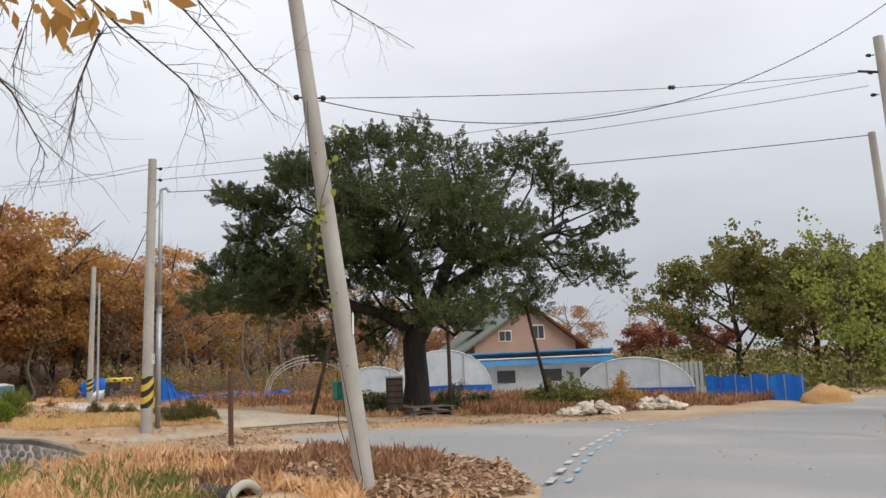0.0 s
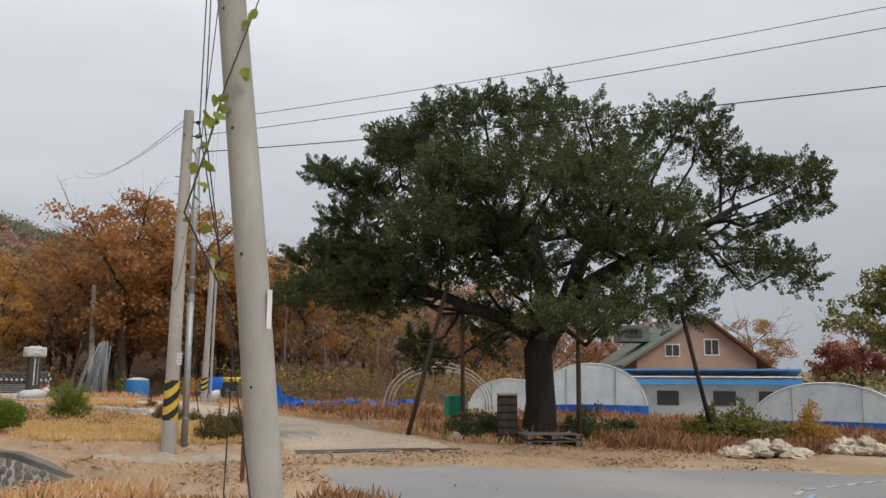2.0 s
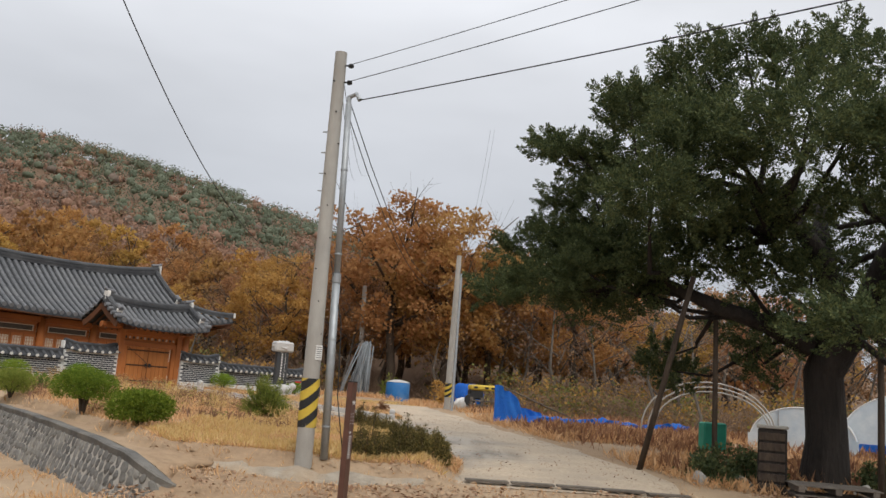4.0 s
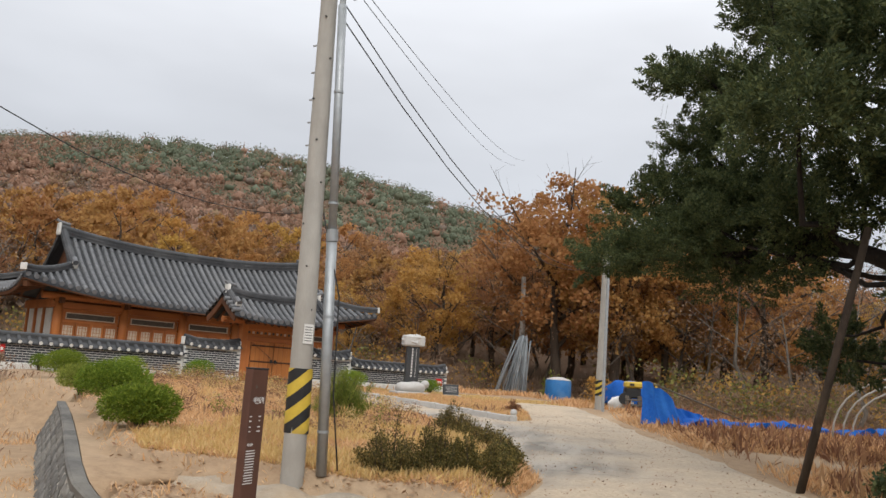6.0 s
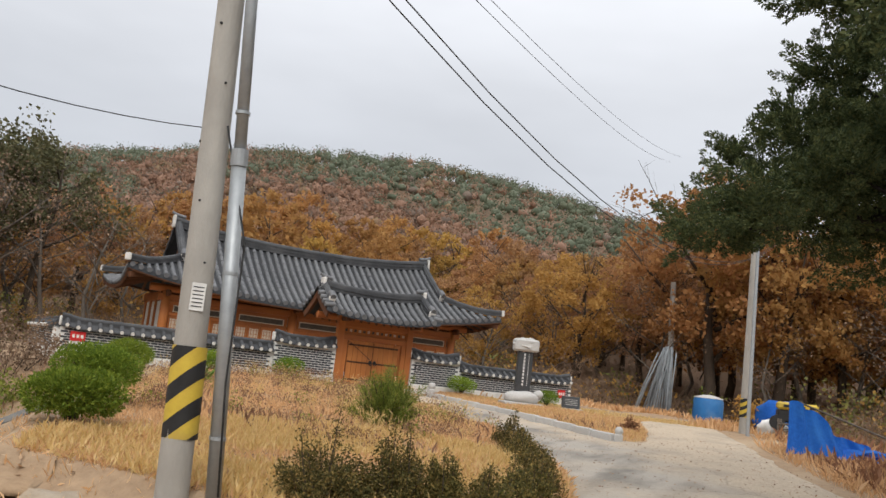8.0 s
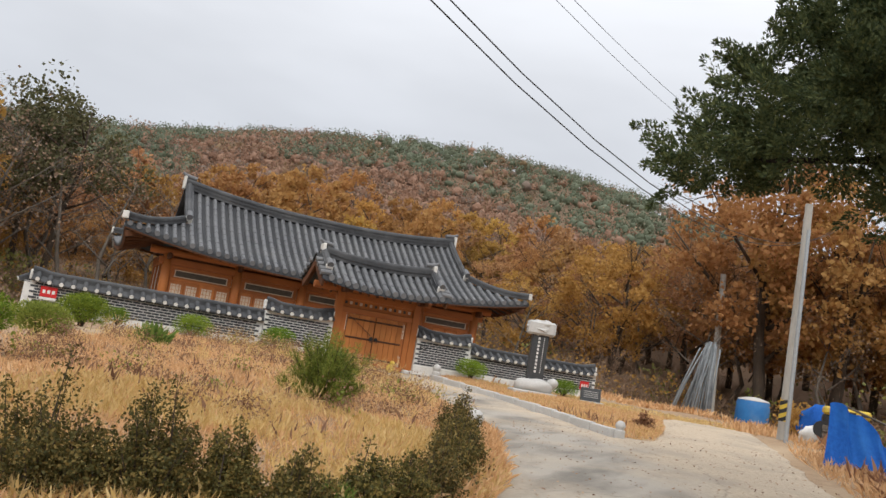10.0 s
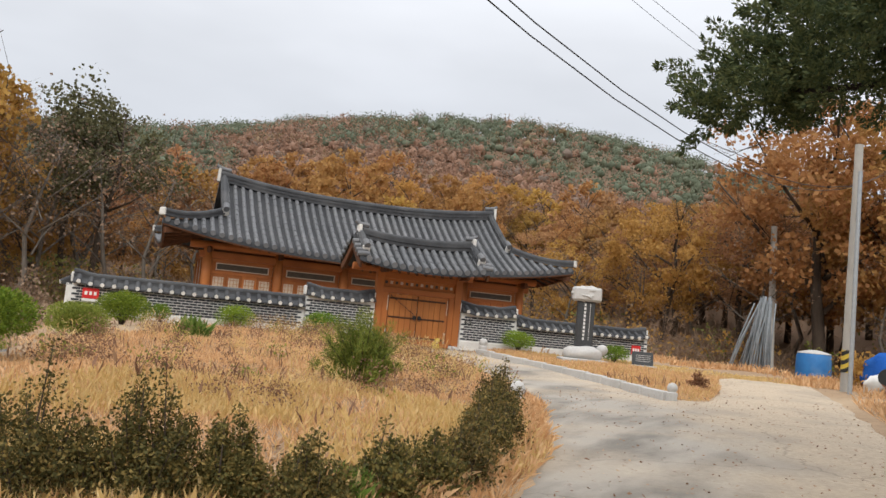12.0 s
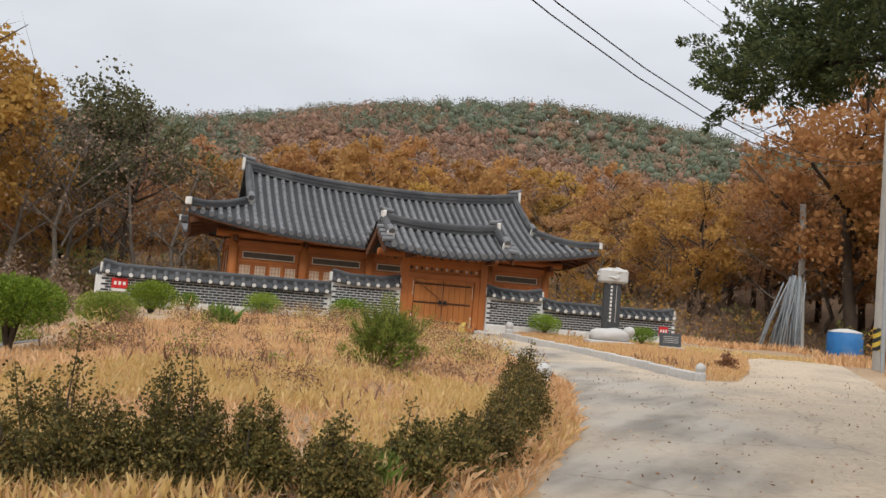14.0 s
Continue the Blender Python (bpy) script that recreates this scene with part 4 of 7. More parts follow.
def yard_wall(name, a, b, z0, z1, single, lift_a, lift_b, turn=0):
    w = new(name)
    w.matrix_world = COMPOUND @ pose(0, 0, 0, 0, 0, turn)
    tagged(w, "dark grey brick wall with white joints and tiled coping", "wall", kind="structure")
    part("core", Geo().box(((a + b) / 2, 0, (z0 + z1) / 2 + 0.02), (b - a, 0.3, z1 - z0 + 0.04)), M_mortar, w, "white mortar")
    part("plinth", Geo().box(((a + b) / 2, 0, z0 - 0.09), (b - a + 0.04, 0.38, 0.26), None, 0.015), M_plaster, w, "white rendered plinth")
    g = Geo()
    rows = int((z1 - z0 - 0.03) / BH)
    count = 0
    for r in range(rows):
        z = z0 + 0.06 + (r + 0.5) * BH
        off = (r % 2) * BW / 2
        k = 0
        x = a + off + BW / 2
        while x < b - BW * 0.4:
            dy = random.uniform(-0.003, 0.003)
            if single(x) and count < 300:
                o = new("brick", brick_me)
                o.parent = w
                o.location = (x, -0.152 + dy, z)
                count += 1
            else:
                g.box((x, -0.152 + dy, z), (BW - JT, 0.02, BH - JT))
            x += BW
        # the far face
        g.box(((a + b) / 2, 0.152, z), (b - a, 0.01, BH - JT))
    part("brick_courses", g, M_brick_is, w)["kind"] = "stuff"
    coping(a, b, z1, w, lift_a, lift_b)
    return w


yard_wall("wall_front_1", 0.0, 5.48, 1.30, 1.86, lambda x: False, 1, 0)
yard_wall("wall_side", -13.5, -0.22, 1.30, 1.86, lambda x: False, 0, 0, -90)
yard_wall("wall_front_2", 5.5, 7.32, 1.30, 2.12, lambda x: True, 1, 1)
yard_wall("wall_front_3", 9.78, 11.45, 1.33, 2.08, lambda x: True, 1, 1)
yard_wall("wall_front_4", 11.47, 15.75, 1.33, 1.86, lambda x: False, 1, 1)


# ---------- plants ----------
def leaf_quads(rng, pts, size, up=0.0, aspect=0.5, out=None):
    """A four-cornered leaf at each point, turned at random; up: how far leaves stand up; out: directions they follow."""
    n = len(pts)
    d = rng.normal(size=(n, 3))
    if out is not None:
        d = d * 0.6 + out
    d[:, 2] += up
    d /= np.linalg.norm(d, axis=1, keepdims=True) + 1e-9
    e = np.cross(d, rng.normal(size=(n, 3)))
    e /= np.linalg.norm(e, axis=1, keepdims=True) + 1e-9
    s = size * rng.uniform(0.6, 1.35, (n, 1))
    p = np.asarray(pts)
    v = np.stack([p, p + d * s * 0.5 + e * s * aspect * 0.5, p + d * s, p + d * s * 0.45 - e * s * aspect * 0.5], 1).reshape(-1, 3)
    return v, np.arange(4 * n).reshape(-1, 4)


def branch_tree(rng, height, spread_r, trunk_r, clear=0.25, limbs=7, fan=4, twig=3, lean=0.1, upward=0.6):
    """Trunk, limbs and twigs as tubes; returns the Geo and the twig ends."""
    g, tips = Geo(), []
    top = Vector((rng.normal() * lean * height, rng.normal() * lean * height, height * 0.8))
    tp = [Vector((0, 0, -0.3))]
    for q in (0.15, 0.4, 0.7, 1.0):
        tp.append(Vector((top.x * q + rng.normal() * 0.02 * height, top.y * q + rng.normal() * 0.02 * height, top.z * q)))
    g.tube(tp, [trunk_r * 1.25, trunk_r, trunk_r * 0.8, trunk_r * 0.5, trunk_r * 0.15], 8)
    for i in range(limbs):
        q = clear + (0.95 - clear) * (i + 0.5) / limbs
        seg = min(3, int(np.searchsorted([0.15, 0.4, 0.7], q)))
        base = tp[1].lerp(tp[4], max(0.0, (q - 0.15) / 0.85)) if seg else tp[0].lerp(tp[1], q / 0.15)
        az = i * 2.4 + rng.uniform(-0.5, 0.5)
        ln = spread_r * (1.0 - 0.55 * abs(q - 0.5)) * rng.uniform(0.75, 1.15)
        d = Vector((math.cos(az), math.sin(az), upward * rng.uniform(0.5, 1.3)))
        p1 = base + d * ln * 0.5 + Vector((0, 0, 0.03 * height))
        p2 = base + d * ln + Vector((rng.normal() * 0.2, rng.normal() * 0.2, 0.08 * height))
        r0 = trunk_r * (0.55 - 0.3 * q)
        g.tube([base, p1, p2], [r0, r0 * 0.65, r0 * 0.25], 6)
        for k in range(fan):
            b0 = base.lerp(p1, 0.5 + 0.5 * rng.random()) if k % 2 else p1.lerp(p2, rng.random())
            dd = Vector((d.x + rng.normal() * 0.7, d.y + rng.normal() * 0.7, d.z + rng.normal() * 0.5 + 0.2)).normalized()
            b1 = b0 + dd * ln * rng.uniform(0.3, 0.6)
            g.tube([b0, b0.lerp(b1, 0.5) + Vector((0, 0, 0.05)), b1], [r0 * 0.35, r0 * 0.22, r0 * 0.08], 4, False)
            tips.append(b1)
            for m in range(twig):
                t0 = b0.lerp(b1, rng.uniform(0.3, 1))
                t1 = t0 + (dd + Vector((rng.normal(), rng.normal(), rng.normal() + 0.3)) * 0.7) * ln * rng.uniform(0.12, 0.3)
                g.tube([t0, t1], [r0 * 0.12, r0 * 0.03], 3, False)
                tips.append(t1)
        tips.append(p2)
    tips.append(tp[4])
    return g, tips


def dome_crown(rng, height, spread_r, low, clumps, per, size):
    """A rounded crown of leafy clumps with gaps between them; low: where the crown begins, as a share of the height."""
    u = rng.normal(size=(clumps, 3))
    u /= np.linalg.norm(u, axis=1, keepdims=True)
    u *= rng.uniform(0.35, 1.0, (clumps, 1)) ** 0.5
    half = height * (1 - low) / 2
    egg = np.where(u[:, 2] < 0, 1.0 + 0.25 * u[:, 2], 1.0)
    c = np.stack([u[:, 0] * spread_r * egg, u[:, 1] * spread_r * egg, height * (1 + low) / 2 + u[:, 2] * half], 1)
    c[:, :2] *= rng.uniform(0.8, 1.15, (clumps, 1))
    rc = rng.uniform(0.6, 1.15, clumps) * spread_r * 0.2
    d = rng.normal(size=(clumps, per, 3))
    d[..., 2] += 0.5
    d /= np.linalg.norm(d, axis=2, keepdims=True)
    p = c[:, None] + d * (rc[:, None] * rng.random((clumps, per)) ** 0.35 * rng.uniform(0.85, 1.2, (clumps, per)))[..., None] * np.array([1, 1, 0.7])
    return leaf_quads(rng, p.reshape(-1, 3), size, -0.1, 0.75)


def leafy_tree(name, label, seed, height, spread_r, trunk_r, leaf, bark, count, size, clump=0.09, cat="tree", dome=None, **kw):
    rng = np.random.default_rng(seed)
    t = thing(name, label, cat)
    g, tips = branch_tree(rng, height, spread_r, trunk_r, **kw)
    part("trunk", g, bark, t, smooth=True)
    if dome:
        v, f = dome_crown(rng, height, spread_r * 0.95, dome[0], dome[1], dome[2], size)
        part_np("crown", v, f, leaf, t)
    elif count:
        tp = np.array([tuple(p) for p in tips])
        w = rng.uniform(0.45, 1.0, len(tp)) * height * clump * 1.7
        w[tp[:, 2] > height * 0.93] *= 0.6
        idx = rng.choice(len(tp), count, p=w ** 2 / (w ** 2).sum())
        dd = rng.normal(size=(count, 3))
        dd /= np.linalg.norm(dd, axis=1, keepdims=True)
        pts = tp[idx] + dd * (w[idx] * rng.random(count) ** 0.45)[:, None] * np.array([1, 1, 0.75])
        pts[:, 2] = np.maximum(pts[:, 2], height * 0.12)
        v, f = leaf_quads(rng, pts, size, aspect=0.8)
        part_np("crown", v, f, leaf, t)
    return t


def place(ob, x, y, turn=0.0, s=1.0, z=None):
    ob.matrix_world = Matrix.Translation((x, y, float(land(x, y)) if z is None else z)) @ Matrix.Rotation(turn, 4, "Z") @ Matrix.Scale(s, 4)
    return ob


def again(ob, x, y, turn, s):
    c = copy_thing(ob, Matrix.Identity(4))
    return place(c, x, y, turn, s)


def polar(bearing, dist):
    return 9.2 + dist * math.cos(radians(bearing)), 16.8 + dist * math.sin(radians(bearing))


def ball(sub):
    """The corners and faces of a small round lump, for massed foliage."""
    bm = bmesh.new()
    bmesh.ops.create_icosphere(bm, subdivisions=sub, radius=1.0)
    bm.verts.ensure_lookup_table()
    v = np.array([tuple(q.co) for q in bm.verts])
    f = np.array([[q.index for q in face.verts] for face in bm.faces])
    bm.free()
    return v, f


BALL, BALL_F = ball(1)

# the great juniper by the lane, an old broad crown of flat pads
jun = thing("juniper_tree", "huge old juniper with a broad dark green crown propped by poles", "tree", pose(13.75, 22.8, 0.45))
PADS_LEFT = [(10.4, 22.9, 4.5, 1.0, 0.45), (9.3, 24.1, 4.75, 0.95, 0.5), (9.0, 23.3, 4.3, 0.7, 0.4), (8.5, 23.95, 4.1, 1.32, 0.6), (9.9, 24.0, 5.2, 1.25, 0.75), (9.7, 24.6, 6.9, 1.1, 0.7), (10.6, 24.3, 8.0, 1.15, 0.75), (11.0, 22.0, 8.1, 1.1, 0.65), (12.9, 22.3, 8.6, 1.3, 0.75), (10.9, 21.0, 6.4, 1.55, 0.8), (11.9, 19.4, 6.3, 1.45, 0.9), (9.9, 20.9, 5.4, 1.25, 0.65), (12.7, 24.0, 3.6, 1.1, 0.55), (12.6, 19.0, 3.2, 1.35, 0.6), (11.2, 24.7, 2.8, 0.5, 0.5), (12.7, 23.4, 2.8, 0.6, 0.5), (12.2, 22.3, 5.2, 1.3, 0.7), (11.6, 23.0, 5.0, 0.9, 0.5)]
PADS_RIGHT = [(14.4, 21.4, 8.3, 1.35, 0.75), (16.1, 21.5, 8.2, 0.9, 0.6), (17.8, 21.4, 8.3, 1.2, 0.7), (19.0, 21.1, 7.3, 1.2, 0.7), (19.6, 19.9, 7.2, 1.0, 0.55), (20.0, 20.2, 6.3, 0.85, 0.45), (19.0, 20.4, 4.8, 1.4, 0.6), (13.8, 19.4, 6.2, 1.5, 0.85), (15.6, 20.0, 5.7, 1.25, 0.8), (14.3, 26.0, 6.6, 1.7, 0.9), (16.7, 25.3, 6.6, 1.8, 1.0), (16.0, 21.0, 5.0, 1.2, 0.65), (14.3, 19.1, 3.7, 0.95, 0.6), (16.9, 20.9, 4.0, 0.95, 0.7), (14.8, 22.2, 7.2, 1.4, 0.8), (14.2, 23.6, 5.0, 1.3, 0.7), (17.4, 21.3, 6.3, 0.9, 0.6)]
rng = np.random.default_rng(5)
base = Vector((13.75, 22.8, 0.45))
fork = Vector((14.0, 22.4, 3.6)) - base
g = Geo()
g.tube([(0, 0, -0.4), (0, 0, 0.15), (0.05, 0, 1.0), (-0.02, 0, 2.2), fork], [0.62, 0.46, 0.37, 0.36, 0.4], 14)
part("trunk", g, M_juniper_bark, jun, "thick dark furrowed trunk", smooth=True)
for k, f2 in enumerate(((12.6, 22.4, 6.0), (15.4, 22.2, 6.2), (14.1, 23.8, 6.3))):
    e = Vector(f2) - base
    part("limb", Geo().tube([fork - Vector((0, 0, 0.4)), fork.lerp(e, 0.5) + Vector((0.2 - 0.2 * k, 0, 0)), e], [0.26, 0.2, 0.11], 9), M_juniper_bark, jun, smooth=True)
CROWN_TOP = [(14.0, 22.6, 9.3, 0.9, 0.55), (11.9, 22.2, 8.7, 0.83, 0.5), (16.9, 21.4, 8.8, 0.75, 0.5), (17.8, 21.2, 8.9, 0.8, 0.55), (9.8, 22.6, 7.5, 0.83, 0.58), (8.9, 24.4, 7.1, 0.62, 0.43), (12.9, 19.8, 6.6, 1.1, 0.75), (12.3, 20.6, 7.3, 1.13, 0.8), (10.8, 21.4, 6.9, 0.93, 0.65), (15.2, 20.6, 7.3, 1.0, 0.7), (16.1, 21.6, 6.6, 1.1, 0.75), (8.6, 25.0, 7.3, 0.6, 0.35)]
OUTER_LIMB = [(18.2, 21.0, 7.8, 0.8, 0.55), (19.2, 20.6, 7.4, 0.8, 0.5), (20.3, 20.0, 7.3, 0.58, 0.4), (20.3, 20.0, 6.7, 0.5, 0.4), (18.2, 20.6, 5.4, 0.7, 0.6), (18.9, 20.4, 5.8, 0.64, 0.5), (19.6, 20.2, 5.0, 0.6, 0.5), (20.0, 20.0, 4.5, 0.4, 0.3), (16.8, 21.0, 5.1, 0.86, 0.68), (16.8, 20.8, 3.7, 0.8, 0.56), (13.3, 20.6, 5.5, 1.0, 0.6), (14.4, 20.2, 5.1, 1.0, 0.6), (13.9, 19.6, 3.3, 0.87, 0.5)]
LOW_LIMB = [(9.6, 24.2, 3.8, 0.8, 0.6), (10.3, 23.4, 3.9, 0.7, 0.4), (8.9, 24.4, 5.1, 0.8, 0.55), (11.8, 21.6, 5.5, 0.94, 0.47), (11.0, 22.6, 5.2, 0.83, 0.5), (7.8, 24.6, 4.9, 0.42, 0.38), (7.6, 24.2, 3.9, 0.7, 0.42), (8.9, 24.4, 5.9, 0.7, 0.6), (9.4, 24.0, 6.0, 0.64, 0.58), (8.6, 24.3, 5.1, 0.64, 0.5), (9.5, 23.6, 4.7, 0.75, 0.67), (11.4, 24.4, 2.4, 0.55, 0.36), (12.8, 22.6, 3.3, 0.6, 0.5), (12.5, 22.4, 4.5, 1.0, 0.6), (13.0, 21.7, 4.2, 0.9, 0.55), (11.7, 22.3, 4.4, 0.9, 0.5), (14.9, 21.6, 4.2, 0.9, 0.55)]


def plumes(rng, c, r, h, n, per, size):
    """Feathery sprigs that stand out and up from a pad of juniper foliage; returns leaf corners."""
    u = rng.normal(size=(n, 3))
    u /= np.linalg.norm(u, axis=1, keepdims=True)
    lump = 1 + 0.28 * np.sin(u[:, :1] * 5 + c[0] * 7) * np.sin(u[:, 1:2] * 5 + c[1] * 5)
    foot = c + u * np.array([r, r * 0.95, h * 1.1]) * rng.uniform(0.2, 0.88, (n, 1)) * lump
    d = u * np.array([1, 1, 0.5]) + np.array([0, 0, 0.38]) + rng.normal(size=(n, 3)) * 0.35
    d /= np.linalg.norm(d, axis=1, keepdims=True)
    ln = rng.uniform(0.28, 0.56, (n, 1)) * (0.6 + 0.4 * r)
    s = rng.random((n, per, 1)) ** 0.8
    side = rng.normal(size=(n, per, 3))
    side /= np.linalg.norm(side, axis=2, keepdims=True)
    p = foot[:, None] + d[:, None] * ln[:, None] * s + side * (0.21 * ln[:, None] * (1.02 - s) ** 0.8 + 0.012)
    out = d[:, None] * 0.9 + side * 0.6
    return leaf_quads(rng, p.reshape(-1, 3), size, 0.1, 0.42, out.reshape(-1, 3) * 1.3)


lv, lf, nv = [], [], 0
for i, (x, y, z, r, h) in enumerate(PADS_LEFT + PADS_RIGHT + CROWN_TOP + OUTER_LIMB + LOW_LIMB):
    c = Vector((x, y, z)) - base
    if x < 11.3 and z < 6.2:
        start = Vector((12.6, 22.7, 3.5)).lerp(Vector((9.8, 23.8, 4.5)), rng.uniform(0.1, 0.95) if x < 10 else rng.uniform(0.0, 0.5)) - base
    elif x > 17.5:
        start = Vector((16.0, 21.7, 5.1)).lerp(Vector((18.6, 20.8, 6.5)), rng.uniform(0.0, 0.9)) - base
    else:
        start = fork.lerp(Vector((0, 0, 3.2)), 0.5) if z < 4.6 else Vector(((12.6, 22.4, 5.2) if x < 13.3 else (15.3, 22.2, 5.4))) - base
    span = (c - start).length
    pts = [start]
    for q in (0.25, 0.5, 0.75):
        wob = span * 0.07
        pts.append(start.lerp(c, q) + Vector((rng.normal() * wob, rng.normal() * wob, rng.normal() * wob - 0.2 * math.sin(math.pi * q))))
    pts.append(c + Vector((0, 0, 0.15)))
    thick = (0.03 if x < 11.3 and z < 6.2 or x > 17.5 else 0.05) + 0.035 * min(1.4, r)
    part("branch", Geo().tube(pts, [thick, thick * 0.8, thick * 0.62, thick * 0.42, 0.02], 7), M_juniper_bark, jun, smooth=True)
    near, close = x < 11.3, x < 10.0 and y > 23.0 and z < 6.2
    r, h = r * 0.84, h * 0.78
    n = int((50 if not near else 115) * (r * r + r * h) + 10)
    v, f = plumes(rng, np.array(c), r, h, n, 165 if close else 95 if near else 80, 0.045 if close else 0.062 if near else 0.07)
    lv.append(v)
    lf.append(f + nv)
    nv += len(v)
part_np("crown", np.concatenate(lv), np.concatenate(lf), L_juniper, jun, "dark green scale-leaf foliage in tufted pads")
for pts, rad in (([(13.4, 22.6, 3.1), (12.6, 22.7, 3.5), (11.6, 22.6, 3.75), (10.8, 23.2, 4.2), (9.8, 23.8, 4.5)], [0.2, 0.17, 0.14, 0.1, 0.05]), ([(14.1, 22.4, 3.6), (14.9, 22.1, 4.4), (16.0, 21.7, 5.1), (17.2, 21.2, 5.6), (18.6, 20.8, 6.5)], [0.26, 0.22, 0.17, 0.13, 0.06])):
    part("limb", Geo().tube([Vector(p) - base for p in pts], rad, 9), M_juniper_bark, jun, "long crooked limb", smooth=True)

# oaks and other trees at the wood's edge
WOODS = "trees at the wood edge"
oak_a = leafy_tree("oak_tree", "tall oak holding rust-brown autumn leaves", 11, 10.5, 4.2, 0.24, L_rust, M_bark, 0, 0.2, dome=(0.2, 130, 95), lean=0.02, limbs=9, fan=4, twig=3)
oak_b = leafy_tree("oak_tree", "spreading oak with thinning russet leaves", 12, 10.0, 4.4, 0.22, L_rust2, M_bark, 0, 0.2, dome=(0.26, 85, 85), lean=0.06, limbs=9, fan=5, twig=4)
oak_c = leafy_tree("oak_tree", "oak with ochre and orange autumn leaves", 13, 9.5, 3.9, 0.22, L_ochre, M_bark, 0, 0.2, dome=(0.22, 100, 90), lean=0.03, limbs=9, fan=4, twig=3)
slope_a = leafy_tree("oak_tree", "rust-brown oak on the lower hillside", 18, 9.5, 3.6, 0.2, L_rust, M_bark, 0, 0.34, dome=(0.12, 70, 42), limbs=6, fan=3, twig=1)
slope_b = leafy_tree("oak_tree", "russet oak on the lower hillside", 19, 9.0, 3.4, 0.2, L_rust2, M_bark, 0, 0.34, dome=(0.14, 62, 42), limbs=6, fan=3, twig=1)
slope_c = leafy_tree("oak_tree", "ochre oak on the lower hillside", 20, 9.0, 3.2, 0.2, L_ochre, M_bark, 0, 0.34, dome=(0.12, 62, 42), limbs=6, fan=3, twig=1)
bare = leafy_tree("bare_tree", "slender leafless tree with fine grey twigs", 14, 10.0, 3.0, 0.13, L_brush, M_bark_grey, 700, 0.14, limbs=10, fan=5, twig=6)
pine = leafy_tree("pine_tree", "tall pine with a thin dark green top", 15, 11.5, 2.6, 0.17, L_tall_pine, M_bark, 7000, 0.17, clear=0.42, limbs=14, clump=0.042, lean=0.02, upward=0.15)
olive = leafy_tree("broadleaf_tree", "broad tree with olive and yellowing leaves", 16, 7.8, 3.6, 0.2, L_olive, M_bark, 16000, 0.2, clump=0.055, limbs=9, fan=5, twig=4, clear=0.15)
crim = leafy_tree("maple_tree", "small maple with dark crimson leaves", 17, 4.6, 2.2, 0.12, L_crimson, M_bark, 6000, 0.2, clear=0.15)
for ob in (oak_a, oak_b, oak_c, slope_a, slope_b, slope_c, bare, pine):
    tagged(ob, group=WOODS)


def stand(ob, spots, first=True):
    for i, (b, d, s) in enumerate(spots):
        x, y = polar(b, d)
        if i == 0:
            place(ob, x, y, b * 1.3, s)
        else:
            again(ob, x, y, b * 1.7 + i, s)


stand(oak_a, [(97.5, 39, 1.14), (89, 41, 0.9), (92.6, 39, 1.1), (106, 49, 0.72), (119, 56, 0.54), (155, 46, 0.85), (82, 40, 0.95), (131, 58, 0.5), (112, 54, 0.58), (142, 56, 0.46)])
stand(oak_b, [(96, 46, 1.0), (102, 44, 0.85), (91, 42, 0.9), (109, 46, 0.62), (125, 60, 0.5), (136, 56, 0.48), (85, 44, 0.95), (148, 52, 0.62), (115, 50, 0.54), (78, 47, 0.85), (66, 42, 0.8), (70, 47, 0.85), (61, 46, 0.7), (56, 50, 0.55)])
stand(oak_c, [(107, 41, 0.78), (154.5, 37, 1.1), (157, 42, 1.2), (152.8, 38, 0.98), (113, 46, 0.56), (128, 52, 0.58), (138, 50, 0.5), (147, 44, 0.66), (122, 54, 0.5), (104, 54, 0.75), (116, 62, 0.55), (100, 48, 0.7), (74, 42, 0.7)])
stand(bare, [(79, 40, 0.95), (74, 34, 0.8), (70, 40, 0.85), (65, 38, 0.7), (84, 36, 0.85), (60, 44, 0.7), (143, 39, 0.8), (152, 40, 0.95), (148, 36, 0.8), (68, 46, 0.9), (140, 42, 0.6), (76, 30, 0.7), (72, 28, 0.6), (87, 47, 1.0), (62, 34, 0.6), (92, 40, 0.8), (97, 42, 0.75), (101, 39, 0.7), (94, 37, 0.6), (105, 43, 0.65), (88, 41, 0.85), (110, 47, 0.6), (99, 46, 0.85), (86, 39, 0.75), (80, 36, 0.7), (138, 44, 0.75), (141, 37, 0.7), (145, 43, 0.9), (147, 40, 0.85), (150, 37, 0.8), (153, 43, 0.9), (155, 40, 0.85), (144, 47, 0.9), (149, 46, 0.95), (157, 38, 0.8), (113, 42, 0.55), (108, 41, 0.55)])
# the belt of oaks up the lower hillside, thinning to the left and right
belt_rng = np.random.default_rng(64)
belts = {0: [], 1: [], 2: []}
for b in np.arange(63.0, 164.0, 2.1):
    for row, d in enumerate((51, 60, 70)):
        if 113 < b < 150 and row == 0:
            continue
        size = float(np.interp(b, [62, 78, 90, 100, 107, 115, 130, 150, 160], [0.5, 0.66, 0.8, 0.82, 0.66, 0.74, 0.86, 0.8, 0.9]))
        belts[int(belt_rng.choice(3, p=[0.36, 0.36, 0.28]))].append((b + belt_rng.uniform(-0.9, 0.9), d + belt_rng.uniform(-3.5, 3.5), size * belt_rng.uniform(0.82, 1.16)))
stand(slope_a, belts[0])
stand(slope_b, belts[1])
stand(slope_c, belts[2])
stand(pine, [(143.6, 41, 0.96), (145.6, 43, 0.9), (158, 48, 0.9)])

